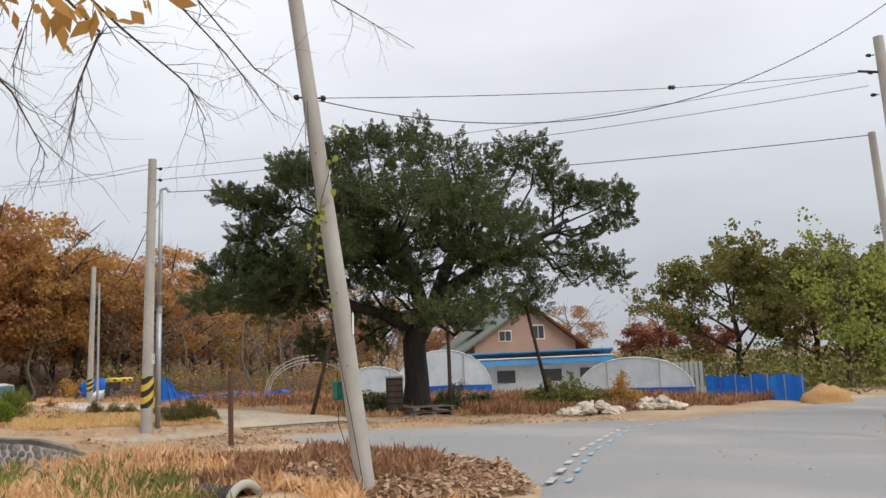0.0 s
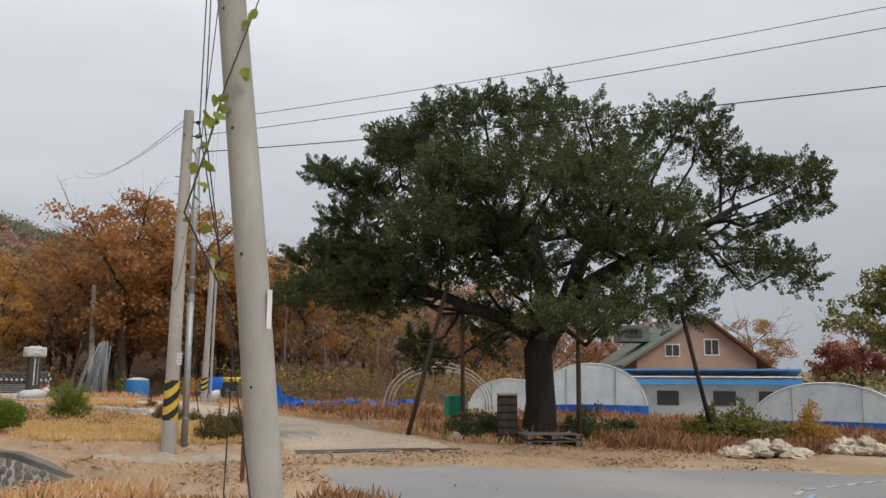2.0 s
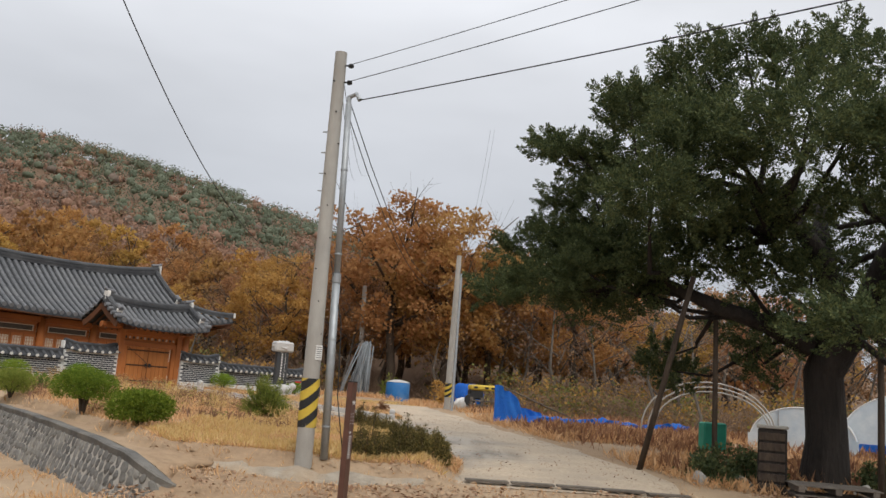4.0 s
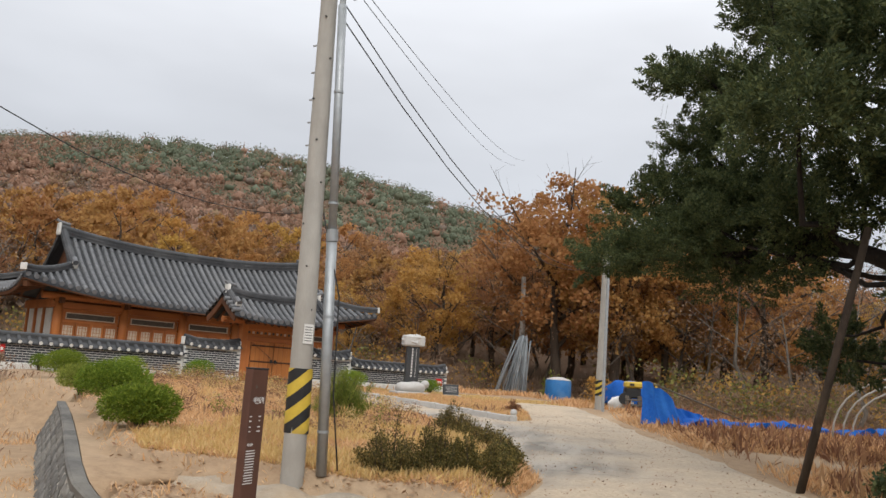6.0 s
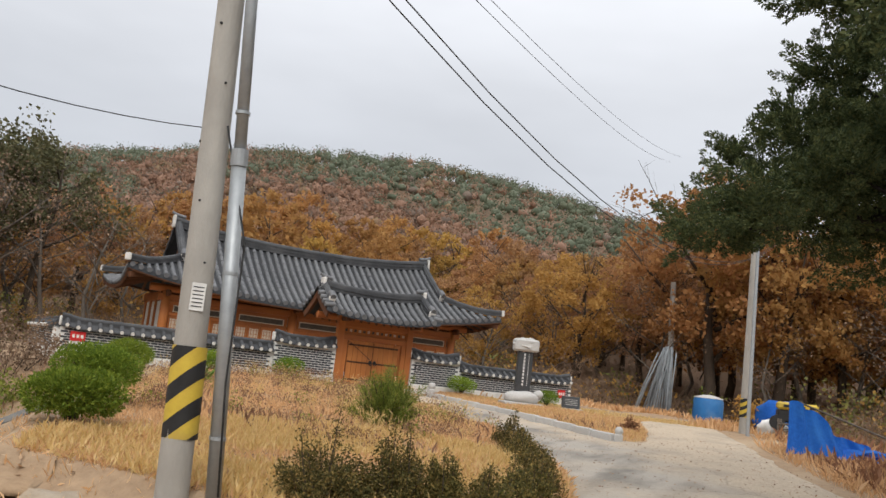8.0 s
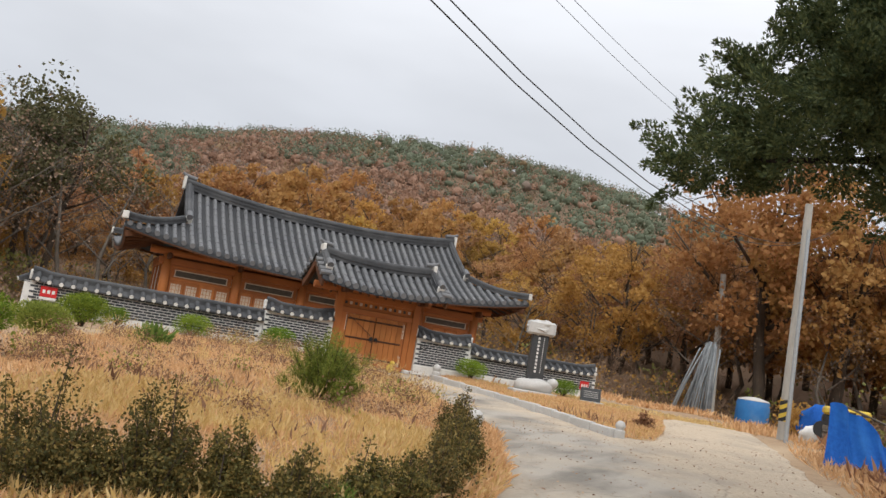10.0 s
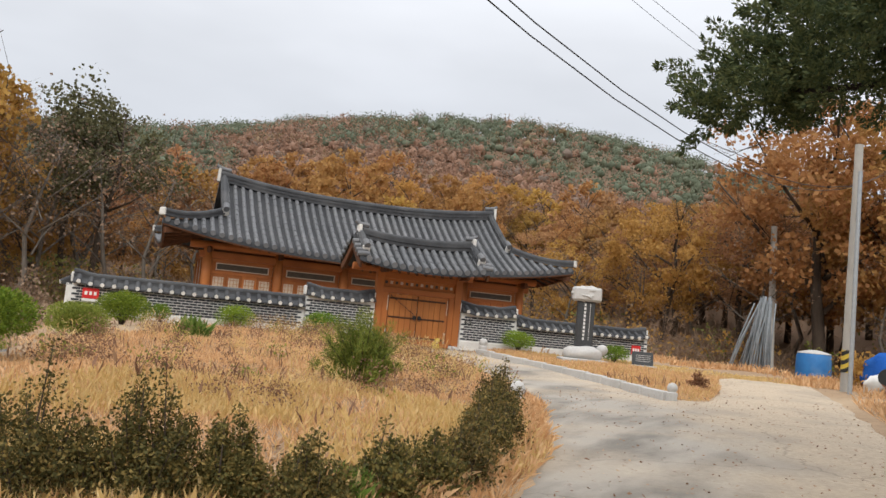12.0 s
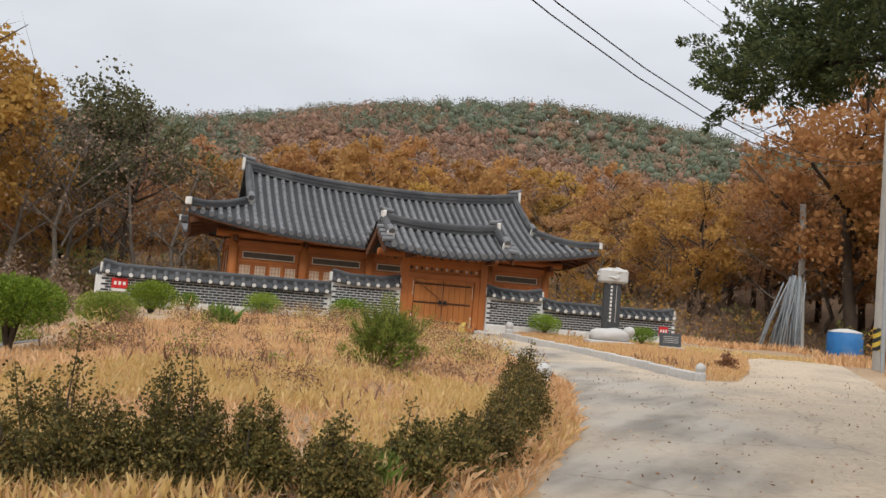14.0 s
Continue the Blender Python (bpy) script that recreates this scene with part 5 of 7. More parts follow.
# trees beyond the lane's bend
tagged(olive, group="trees beyond the lane")
place(olive, 36.0, 28.0, 0.3, 0.9)
for x, y, s in ((38.0, 25.0, 0.8), (35.5, 22.2, 0.62), (41, 21.5, 0.8), (45, 25, 0.9), (48, 17, 0.8), (40, 9, 0.8), (52, 21, 0.9)):
    again(olive, x, y, x, s)
place(crim, 42.5, 40.5, 0.4, 0.75)
again(crim, 45.5, 37.5, 1.4, 0.72)
for x, y, s in ((40, 55, 0.6), (46, 52, 0.62), (52, 48, 0.6), (36, 58, 0.55), (58, 40, 0.7), (60, 30, 0.8)):
    again(oak_b, x, y, x, s)


# far woods on the hill, one joined mass a colour, haze mixed into it
def far_woods(name, label, leaf, count, seed, lo, hi, per, size, low_r=62, tall=1.0, green=False):
    rng = np.random.default_rng(seed)
    pts = []
    while len(pts) < count:
        b, d = rng.uniform(lo, hi), low_r + (265 - low_r) * rng.random() ** 0.8
        x, y = polar(b, d)
        patch = 1.1 * noise.noise((x * 0.013, y * 0.013, 3.0)) + 0.4 * noise.noise((x * 0.05, y * 0.05, 5.0))
        high = (d - 60) / 200
        if green and patch + high * 0.9 < 0.2:
            continue
        if not green and patch + high * 0.9 > 0.3 and rng.random() < 0.9:
            continue
        pts.append((x, y))
    p = np.array(pts)
    z = sheet(p[:, 0], p[:, 1])
    h = rng.uniform(2.8, 4.8, count) * tall
    r = h * rng.uniform(0.44, 0.62, count)
    c = np.stack([p[:, 0], p[:, 1], z + h * 0.55], 1)
    rr = np.stack([r, r, h * 0.5], 1)
    nb = len(BALL)
    lump = np.tile(BALL, (count, 1)) * np.repeat(rr * 0.42, nb, 0) * rng.uniform(0.6, 1.2, (count * nb, 1))
    bv = np.repeat(c, nb, 0) + lump
    bf = (np.tile(BALL_F, (count, 1)) + np.repeat(np.arange(count) * nb, len(BALL_F))[:, None])
    n = count * per
    d = rng.normal(size=(n, 3))
    d[:, 2] += 0.35
    d /= np.linalg.norm(d, axis=1, keepdims=True)
    q = np.repeat(c, per, 0) + d * np.repeat(rr, per, 0) * rng.uniform(0.4, 1.05, (n, 1))
    v, f = leaf_quads(rng, q, size, 0.1, 0.8)
    v, f = np.concatenate([bv, v]), (bf, f + len(bv))
    return tagged(part_np(name, v, f, leaf), label, "woods", kind="stuff")


far_woods("far_woods", "rust-coloured oak woods on the hillside, paled by painted haze", L_hill_rust, 3000, 1, 78, 156, 58, 0.36)
far_woods("far_woods", "dark green pine woods high on the hillside, paled by painted haze", L_hill_green, 3300, 2, 78, 156, 58, 0.36, green=True, low_r=85)
far_woods("far_woods", "ochre autumn woods on the hillside, paled by painted haze", L_hill_ochre, 420, 3, 72, 165, 70, 0.36)
far_woods("far_woods", "bare grey-brown woods on the hillside, greyed by painted haze", L_hill_bare, 1000, 4, 62, 160, 56, 0.36, low_r=55)


# undergrowth along the foot of the woods
def thicket(name, label, leaf, spots, per, size, r, h, seed, cat="undergrowth", up=0.8, aspect=0.1):
    rng = np.random.default_rng(seed)
    p = np.array(spots)
    n = len(p)
    z = sheet(p[:, 0], p[:, 1])
    q = np.repeat(np.stack([p[:, 0], p[:, 1], z], 1), per, 0)
    hh = np.repeat(rng.uniform(0.4, 1.0, n) * h, per)
    off = rng.normal(size=(n * per, 3)) * r * 0.5
    off[:, 2] = rng.random(n * per) ** 1.3 * hh
    v, f = leaf_quads(rng, q + off, size, up, aspect)
    return tagged(part_np(name, v, f, leaf), label, cat, kind="stuff")


rng = np.random.default_rng(77)
edge = [polar(b, d) for b, d in zip(rng.uniform(60, 112, 420), 25 + rng.uniform(0, 16, 420)) if d > 31 - 0.35 * abs(b - 92) * 0]
edge = [(x, y) for x, y in edge if y > 40.5 + 0.1 * x or x > 9.5]
edge = [(x, y) for x, y in edge if not (-1 < x < 9.3 and y < 54.5)]
edge += [polar(b, d) for b, d in zip(rng.uniform(108, 160, 260), rng.uniform(38, 52, 260))]
far_edge = [(x, y) for x, y in zip(rng.uniform(30, 62, 160), rng.uniform(19, 34, 160)) if y > 19 + 0.1 * (x - 30)]
thicket("undergrowth", "dark olive scrub beyond the lane", L_olive, far_edge, 160, 0.16, 1.5, 2.2, 9, up=0.1, aspect=0.8)
thicket("undergrowth", "brown withered undergrowth along the wood edge", L_brush, edge, 260, 0.32, 1.6, 1.5, 6, aspect=0.07)
thicket("undergrowth", "rust and ochre bushes along the wood edge", L_ochre, edge[::3], 150, 0.15, 1.2, 2.6, 8, up=0.1, aspect=0.8)
thicket("undergrowth", "olive and yellow-green bushes along the wood edge", L_olive, edge[1::5], 220, 0.14, 1.1, 2.4, 18, up=0.1, aspect=0.8)
thicket("undergrowth", "grey bare brushwood along the wood edge", L_brush, [(x + 1, y + 1.5) for x, y in edge[::2]], 260, 0.4, 1.7, 2.6, 7, aspect=0.05)


# ---------- poles and wires ----------
def hazard(parent, a, b, r, z0, z1, taper=0.0):
    """Slanting black and yellow bands painted round a pole between two heights."""
    a, b = Vector(a), Vector(b)
    n, turns = 48, 5
    d = (b - a) / (b.z - a.z)
    for k in range(-1, turns + 2):
        g = Geo()
        lo, hi = z0 + (z1 - z0) * (k - 0.5) / turns, z0 + (z1 - z0) * (k + 0.5) / turns
        vs, fs = [], []
        for i in range(n + 1):
            t = 2 * math.pi * i / n
            slant = (z1 - z0) / turns * 0.85 * math.sin(t + 1.1)
            for z in (lo, hi):
                zz = min(z1, max(z0, z + slant))
                p = a + d * (zz - a.z)
                rr = r - taper * (zz - a.z) + 0.009
                vs.append((p.x + rr * math.cos(t), p.y + rr * math.sin(t), p.z))
        fs = [(2 * i, 2 * i + 2, 2 * i + 3, 2 * i + 1) for i in range(n)]
        part("hazard_band", g.add(vs, fs), M_black_paint if k % 2 else M_yellow_paint, parent, "black hazard stripe" if k % 2 else "yellow hazard stripe")


def utility_pole(label, a, b, r0, r1, band=None, name="utility_pole", material=None, rungs=()):
    t = thing(name, label, "pole")
    a, b = Vector(a), Vector(b)
    part("shaft", Geo().tube([a - Vector((0, 0, 0.3)), a.lerp(b, 0.33), a.lerp(b, 0.66), b], [r0, r0 + (r1 - r0) * 0.33, r0 + (r1 - r0) * 0.66, r1], 20), material or M_pole, t, smooth=False)
    smooth_angle(t.children[0], 35)
    if band:
        hazard(t, a, b, r0, *band, taper=(r0 - r1) / (b.z - a.z) * 0.9)
    for z in rungs:
        p = a.lerp(b, (z - a.z) / (b.z - a.z))
        part("step_bolt", Geo().tube([p + Vector((-0.16, 0.05, 0)), p + Vector((0.02, 0, 0))], 0.01, 6), M_steel, t)
    return t


def insulator(parent, p, d=(0.12, 0, 0)):
    p, d = Vector(p), Vector(d)
    part("insulator", Geo().tube([p, p + d * 0.4, p + d * 0.45, p + d * 0.8, p + d], [0.012, 0.012, 0.035, 0.035, 0.02], 8), M_black_paint, parent, "dark insulator")


LEAN_A, LEAN_B = Vector((4.74, 8.88, 0.25)), Vector((4.0, 9.31, 7.1))
lean = utility_pole("leaning bare concrete utility pole at the lane edge", LEAN_A, LEAN_B, 0.115, 0.085)


def on_lean(z):
    return LEAN_A.lerp(LEAN_B, (z - LEAN_A.z) / (LEAN_B.z - LEAN_A.z))


for z in (3.05, 3.2, 3.9):
    part("strap", Geo().tube([on_lean(z) - Vector((0, 0, 0.008)), on_lean(z) + Vector((0, 0, 0.008))], 0.107 - 0.004 * z, 20), M_black_paint, lean, "thin black band")
for k in range(9):
    z, t = 0.9 + k * 0.42, 2.3 + 1.7 * (k % 2)
    p = on_lean(z) + Vector((math.cos(-t) * 0.105, math.sin(-t) * 0.105, 0))
    part("bolt_hole", Geo().tube([p, p + Vector((math.cos(-t) * 0.006, math.sin(-t) * 0.006, 0))], 0.009, 8), M_black_paint, lean)
part("number_plate", Geo().box(on_lean(2.23) + Vector((0.076, -0.089, 0)), (0.045, 0.004, 0.25), Matrix.Rotation(radians(42), 3, "Z")), M_white_paint, lean, "blank white number strip")
insulator(lean, on_lean(4.98) + Vector((0.08, -0.03, 0)), (0.1, -0.04, 0))
insulator(lean, on_lean(4.98) + Vector((-0.08, 0.03, 0)), (-0.1, 0.04, 0))

PA, PB = Vector((4.66, 18.64, 0.8)), Vector((4.66, 18.34, 6.46))
pole_a = utility_pole("straight concrete utility pole with black and yellow hazard band", PA, PB, 0.122, 0.085, (1.17, 1.83), rungs=(4.2, 4.45, 4.7, 5.0, 5.3))
insulator(pole_a, PB + Vector((0.08, -0.03, -0.2)))
insulator(pole_a, PB + Vector((0.08, -0.03, -0.45)))
part("notice", Geo().box(PA.lerp(PB, 0.245) + Vector((0.085, -0.085, 0)), (0.1, 0.004, 0.2), Matrix.Rotation(radians(38), 3, "Z")), M_white_paint, pole_a, "small white paper notice")
for k in range(6):
    part("notice_line", Geo().box(PA.lerp(PB, 0.245) + Vector((0.0868, -0.0875, 0.07 - k * 0.028)), (0.075, 0.004, 0.007), Matrix.Rotation(radians(38), 3, "Z")), M_black_paint, pole_a)
for k in range(12):
    z, t = 1.1 + k * 0.45, 0.6 + 0.8 * (k % 3)
    p = PA.lerp(PB, (z - 0.8) / 5.7)
    part("bolt_hole", Geo().tube([p, p + Vector((math.cos(-t) * 0.112, math.sin(-t) * 0.112, 0))], 0.01, 8), M_black_paint, pole_a)
ps = thing("steel_pole", "slim grey galvanised steel pole beside the concrete pole", "pole")
SA, SB = Vector((4.92, 18.77, 0.75)), Vector((4.84, 18.32, 5.7))
part("lower_tube", Geo().tube([SA, SA.lerp(SB, 0.5)], 0.056, 16), M_steel, ps, smooth=True)
part("upper_tube", Geo().tube([SA.lerp(SB, 0.5), SB], 0.045, 16), M_steel, ps, smooth=True)
part("collar", Geo().tube([SA.lerp(SB, 0.49), SA.lerp(SB, 0.515)], 0.064, 16), M_steel, ps)
part("weather_head", Geo().tube([SB + Vector((0, 0, -0.05)), SB + Vector((0, 0, 0.1)), SB + Vector((0.1, -0.04, 0.14)), SB + Vector((0.16, -0.06, 0.05))], 0.035, 10), M_steel, ps)
for z in (1.2, 2.4, 3.6, 4.8):
    p = SA.lerp(SB, (z - 0.75) / 5)
    part("strap", Geo().tube([p - Vector((0, 0, 0.012)), p + Vector((0, 0, 0.012))], 0.066 - 0.003 * z, 14), M_steel, ps)

pole_c = utility_pole("concrete utility pole with hazard band beside the drive", (7.12, 38.1, 1.1), (7.16, 37.9, 6.75), 0.125, 0.09, (1.55, 2.05))
utility_pole("thin grey steel pole strapped beside a concrete pole", (7.28, 37.35, 1.1), (7.27, 37.3, 6.0), 0.05, 0.045, name="steel_pole", material=M_steel)
utility_pole("weathered concrete pole at the foot of the woods", (2.7, 54.0, 1.0), (2.5, 54.2, 7.2), 0.16, 0.12)
pole_r = utility_pole("tall concrete utility pole with crossarm hardware", (16.05, 8.35, 0.0), (15.96, 8.55, 7.75), 0.14, 0.095)
part("crossarm", Geo().tube([(15.65, 8.85, 7.1), (16.1, 8.4, 7.0)], 0.025, 8), M_black_paint, pole_r)
for z in (7.4, 7.05, 6.6):
    insulator(pole_r, (15.9, 8.63, z), (-0.12, 0.1, 0))
utility_pole("shorter grey concrete pole behind a taller one", (16.2, 8.85, 0.0), (16.05, 8.95, 5.95), 0.09, 0.07)


def wire(name, label, a, b, sag, r=0.012, via=None):
    r *= 0.65
    a, b = Vector(a), Vector(b)
    pts = []
    for q in np.linspace(0, 1, 25):
        p = a.lerp(b, q)
        p.z -= 4 * sag * q * (1 - q)
        pts.append(p)
    ob = part(name, Geo().tube(pts, r, 5), M_black_paint, None, "", True)
    return tagged(ob, label, "cable")


TOP = PB + Vector((0.1, -0.03, 0))
lw = on_lean(4.98) + Vector((0.12, -0.05, 0))
W = "overhead cables"
for ob in (
    wire("overhead_cable", "black cable from the leaning pole across the lane", lw, (15.8, 8.75, 7.1), 0.12, 0.008),
    wire("overhead_cable", "slack black cable drooping across the lane", on_lean(4.95) + Vector((0.1, -0.03, 0)), (14.4, 6.0, 8.3), 1.35, 0.010),
    wire("overhead_cable", "black cable strung between roadside poles", TOP - Vector((0, 0, 0.2)), (15.8, 8.75, 7.1), 0.15, 0.008),
    wire("overhead_cable", "black cable strung between roadside poles", TOP - Vector((0, 0, 0.45)), (15.8, 8.75, 6.8), 0.15, 0.009),
    wire("overhead_cable", "twisted black cable between roadside poles", SB + Vector((0.16, -0.06, 0.05)), (16.05, 8.95, 5.9), 0.12, 0.013),
    wire("overhead_cable", "black cable running up to the woods", SB + Vector((0.02, 0, 0.02)), (9.9, 66.0, 20.6), 6.25, 0.012),
    wire("overhead_cable", "black cable running up to the woods", SB + Vector((-0.02, 0, -0.1)), (9.6, 66.0, 20.6), 6.25, 0.012),
    wire("overhead_cable", "thin grey cable running up to the woods", TOP - Vector((0.1, 0, 0.2)), (0.6, 62.0, 15.2), 0.6, 0.009),
    wire("overhead_cable", "thin grey cable running up to the woods", TOP - Vector((0.1, 0, 0.1)), (1.2, 62.0, 15.5), 0.6, 0.009),
    wire("overhead_cable", "black cable between the leaning pole and the straight one", PA.lerp(PB, 0.47) + Vector((-0.1, 0, 0)), on_lean(4.85), 0.9, 0.006),
):
    tagged(ob, group=W)
splice = part("cable_splice", Geo().tube([(10.35, 8.94, 5.98), (10.45, 8.94, 6.0)], 0.035, 8), M_black_paint)
tagged(splice, "black cable splice box on an overhead wire", "splice")
for k, (dx, dy) in enumerate(((-0.16, -0.06), (-0.13, -0.1))):
    pts = [on_lean(4.9) + Vector((dx * 0.7, dy, 0)), on_lean(3.4) + Vector((dx - 0.12, dy, 0)), on_lean(2.0) + Vector((dx - 0.05 * k, dy, 0)), on_lean(1.1) + Vector((dx - 0.12 * (1 - k), dy, 0)), on_lean(0.35) + Vector((dx * 0.8, dy, 0))]
    part("guy_wire", Geo().tube(pts, 0.0045, 5), M_black_paint, lean, "thin black cable hanging down the pole", True)
drop = [PA.lerp(PB, 0.47) + Vector((0.13, -0.03, 0)), Vector((5.0, 18.6, 2.6)), Vector((5.05, 18.55, 1.6)), Vector((5.2, 18.45, 0.85))]
part("drop_cable", Geo().tube(drop, 0.008, 5), M_black_paint, pole_a, "thin black cable dropping to the ground", True)

# vine climbing the leaning pole's cable
vine = thing("climbing_vine", "climbing vine with yellowing heart-shaped leaves on a cable", "vine")
rng = np.random.default_rng(9)
stem = [on_lean(2.3) + Vector((-0.2, -0.12, 0)), on_lean(2.8) + Vector((-0.42, -0.2, 0)), on_lean(3.25) + Vector((-0.25, -0.15, 0)), on_lean(3.7) + Vector((-0.1, -0.12, 0)), on_lean(4.6) + Vector((0.3, -0.2, 0.1))]
part("stem", Geo().tube(stem, [0.006, 0.007, 0.007, 0.006, 0.003], 5), M_bark, vine)
leaf_me = bpy.data.meshes.new("leaf")
leaf_me.from_pydata([(0, 0, 0), (0.045, 0.03, 0.006), (0.05, 0.075, 0.004), (0, 0.13, -0.012), (-0.05, 0.075, 0.004), (-0.045, 0.03, 0.006), (0, 0.07, -0.008)], [], [(0, 1, 2, 6), (6, 2, 3), (6, 3, 4), (0, 6, 4, 5)])
leaf_me.materials.append(L_bright)
for k in range(34):
    q = rng.random()
    i = min(3, int(q * 4))
    p = stem[i].lerp(stem[i + 1], q * 4 - i) + Vector((rng.normal() * 0.06, rng.normal() * 0.06, rng.normal() * 0.05))
    if p.z > 3.7 and k % 3:
        continue
    o = new("leaf", leaf_me)
    o.parent = vine
    o.matrix_local = pose(p.x, p.y, p.z, rng.uniform(180, 300), rng.uniform(-40, 40), rng.uniform(0, 360)) @ Matrix.Scale(rng.uniform(0.45, 0.85), 4)

# ---------- garden of the compound ----------
sign = thing("information_sign", "slim dark brown metal information post with white lettering", "sign", pose(5.47, 15.72, 0.46, 0, 0, 82) @ Matrix.Diagonal((1.22, 1, 1, 1)))
part("panel", Geo().box((0, 0, 0.68), (0.17, 0.06, 1.36), None, 0.006), M_brown_sign, sign)
part("cap", Geo().box((0, 0, 1.365), (0.172, 0.062, 0.012), None, 0.003), M_black_paint, sign)


def lettering(body, size, m, material, parent, align="LEFT"):
    cu = bpy.data.curves.new("lettering", "FONT")
    cu.body, cu.size, cu.extrude, cu.align_x = body, size, 0.0008, align
    cu.materials.append(material)
    ob = new("lettering", cu)
    ob.parent = parent
    ob.matrix_local = m
    return ob


lettering("박신묘역", 0.05, pose(-0.05, -0.0315, 1.13, 90) @ Matrix.Diagonal((0.6, 1, 1, 1)), M_white_paint, sign)
lettering("박신묘역", 0.026, pose(-0.068, -0.0315, 0.84, 90) @ Matrix.Diagonal((0.6, 1, 1, 1)), M_white_paint, sign)
for k in range(13):
    part("text_line", Geo().box((-0.03 + 0.002 * (k % 3), -0.0315, 0.81 - k * 0.018), (0.09 - 0.006 * (k % 3 == 2), 0.002, 0.006)), M_white_paint, sign)
for z, w in ((1.04, 0.02), (1.01, 0.015), (0.97, 0.025), (0.94, 0.03)):
    part("text_line", Geo().box((0.03, -0.0315, z), (w, 0.002, 0.007)), M_white_paint, sign)
    part("text_line", Geo().box((-0.06, -0.0315, z), (0.02, 0.002, 0.007)), M_white_paint, sign)
part("emblem", Geo().tube([(-0.03, -0.029, 1.24), (-0.03, -0.0315, 1.24)], 0.011, 12), M_bark_grey, sign, "small faded round emblem")

# stele on a carved tortoise
stele = thing("memorial_stele", "black memorial stele on a pale granite tortoise with carved capstone", "monument", pose(1.12, 37.25, 1.12, 0, 0, 33))
part("slab", Geo().box((0, 0, 0.05), (1.15, 0.8, 0.14), None, 0.02), M_granite, stele)
tort = Geo().blob((0, 0, 0.24), (0.52, 0.36, 0.22), 2, 0.2, 1.6, 18, 12)
tort.blob((0.48, -0.05, 0.38), (0.16, 0.13, 0.13), 3, 0.2, 1.5, 12, 8)
part("tortoise", tort, M_granite, stele, "carved pale granite tortoise base", True)
part("shaft", Geo().box((0, 0, 1.0), (0.44, 0.18, 1.16), None, 0.012), M_black_stone, stele, "polished black stone shaft")
cap = Geo().blob((0, 0, 1.76), (0.36, 0.2, 0.2), 5, 0.45, 4.0, 26, 16)
cap.box((0, 0, 1.75), (0.72, 0.38, 0.36), None, 0.05)
part("capstone", cap, M_granite, stele, "carved white granite dragon capstone")
for k in range(10):
    part("inscription", Geo().box((-0.03, -0.0915, 1.48 - k * 0.095), (0.05, 0.003, 0.06)), M_white_paint, stele)
for k in range(18):
    part("inscription", Geo().box((0.1, -0.0915, 1.5 - k * 0.052), (0.02, 0.003, 0.025)), M_white_paint, stele)
plq = thing("stone_plaque", "low black stone plaque on a pale base", "plaque", pose(2.1, 39.1, 1.12, 0, 0, 33))
part("base", Geo().box((0, 0, 0.02), (0.72, 0.3, 0.1), None, 0.015), M_granite, plq)
part("slab", Geo().box((0, 0.02, 0.24), (0.56, 0.1, 0.36), Matrix.Rotation(radians(-10), 3, "X"), 0.01), M_black_stone, plq)
for k in range(5):
    part("text_line", Geo().box((0, -0.045 + 0.0, 0.33 - k * 0.05), (0.4, 0.004, 0.012), Matrix.Rotation(radians(-10), 3, "X")), M_granite, plq)


def banner(x, z, w, h, y=-0.19):
    b = thing("banner", "small red banner with white letters hung on a wall", "banner", COMPOUND @ pose(x, y, z))
    part("cloth", Geo().box((0, 0, h * 0.12), (w, 0.012, h * 0.76), None, 0.003), M_red, b)
    part("lower_strip", Geo().box((0, 0, -h * 0.38), (w, 0.012, h * 0.2), None, 0.003), M_white_paint, b, "white strip with small print")
    for k in range(3):
        part("letter_mark", Geo().box((-w * 0.28 + k * w * 0.28, -0.008, h * 0.12), (w * 0.17, 0.004, h * 0.26)), M_white_paint, b)


banner(0.42, 1.66, 0.36, 0.32)
banner(15.35, 1.52, 0.3, 0.34)
hn = thing("house_number", "small black house number plate reading 105", "plate", COMPOUND @ pose(9.98, -0.17, 1.89))
part("plate", Geo().box((0, 0, 0), (0.2, 0.012, 0.12), None, 0.004), M_black_paint, hn)
lettering("105", 0.1, pose(0, -0.008, -0.035, 90), M_white_paint, hn, "CENTER")
hyd = part("yellow_stone_dog", Geo().blob((0, 0, 0.12), (0.1, 0.08, 0.13), 4, 0.4, 2, 12, 8).blob((0.06, -0.02, 0.26), (0.07, 0.06, 0.06), 6, 0.2, 2, 10, 7), M_yellow_paint, None, "", True)
hyd.matrix_world = pose(-2.3, 35.7, 1.08)
tagged(hyd, "small yellow painted figure by the gate step", "figurine")


def bollard(x, y, s=1.0):
    b = part("stone_bollard", Geo().lathe([(0.13, -0.1), (0.13, 0.2), (0.1, 0.22), (0.1, 0.25), (0.125, 0.28), (0.125, 0.34), (0.09, 0.41), (0.03, 0.44)], (0, 0, 0), 16), M_granite, None, "", False)
    smooth_angle(b, 40)
    b.matrix_world = pose(x, y, float(base_level(x, y)) + 0.02) @ Matrix.Scale(s, 4)
    return tagged(b, "short pale granite bollard beside the drive", "bollard", "bollards along the drive")


bollard(5.42, 30.3, 0.66)
bollard(4.7, 26.2, 0.8)
bollard(-1.55, 36.9, 0.9)
bollard(-4.15, 34.1, 0.8)

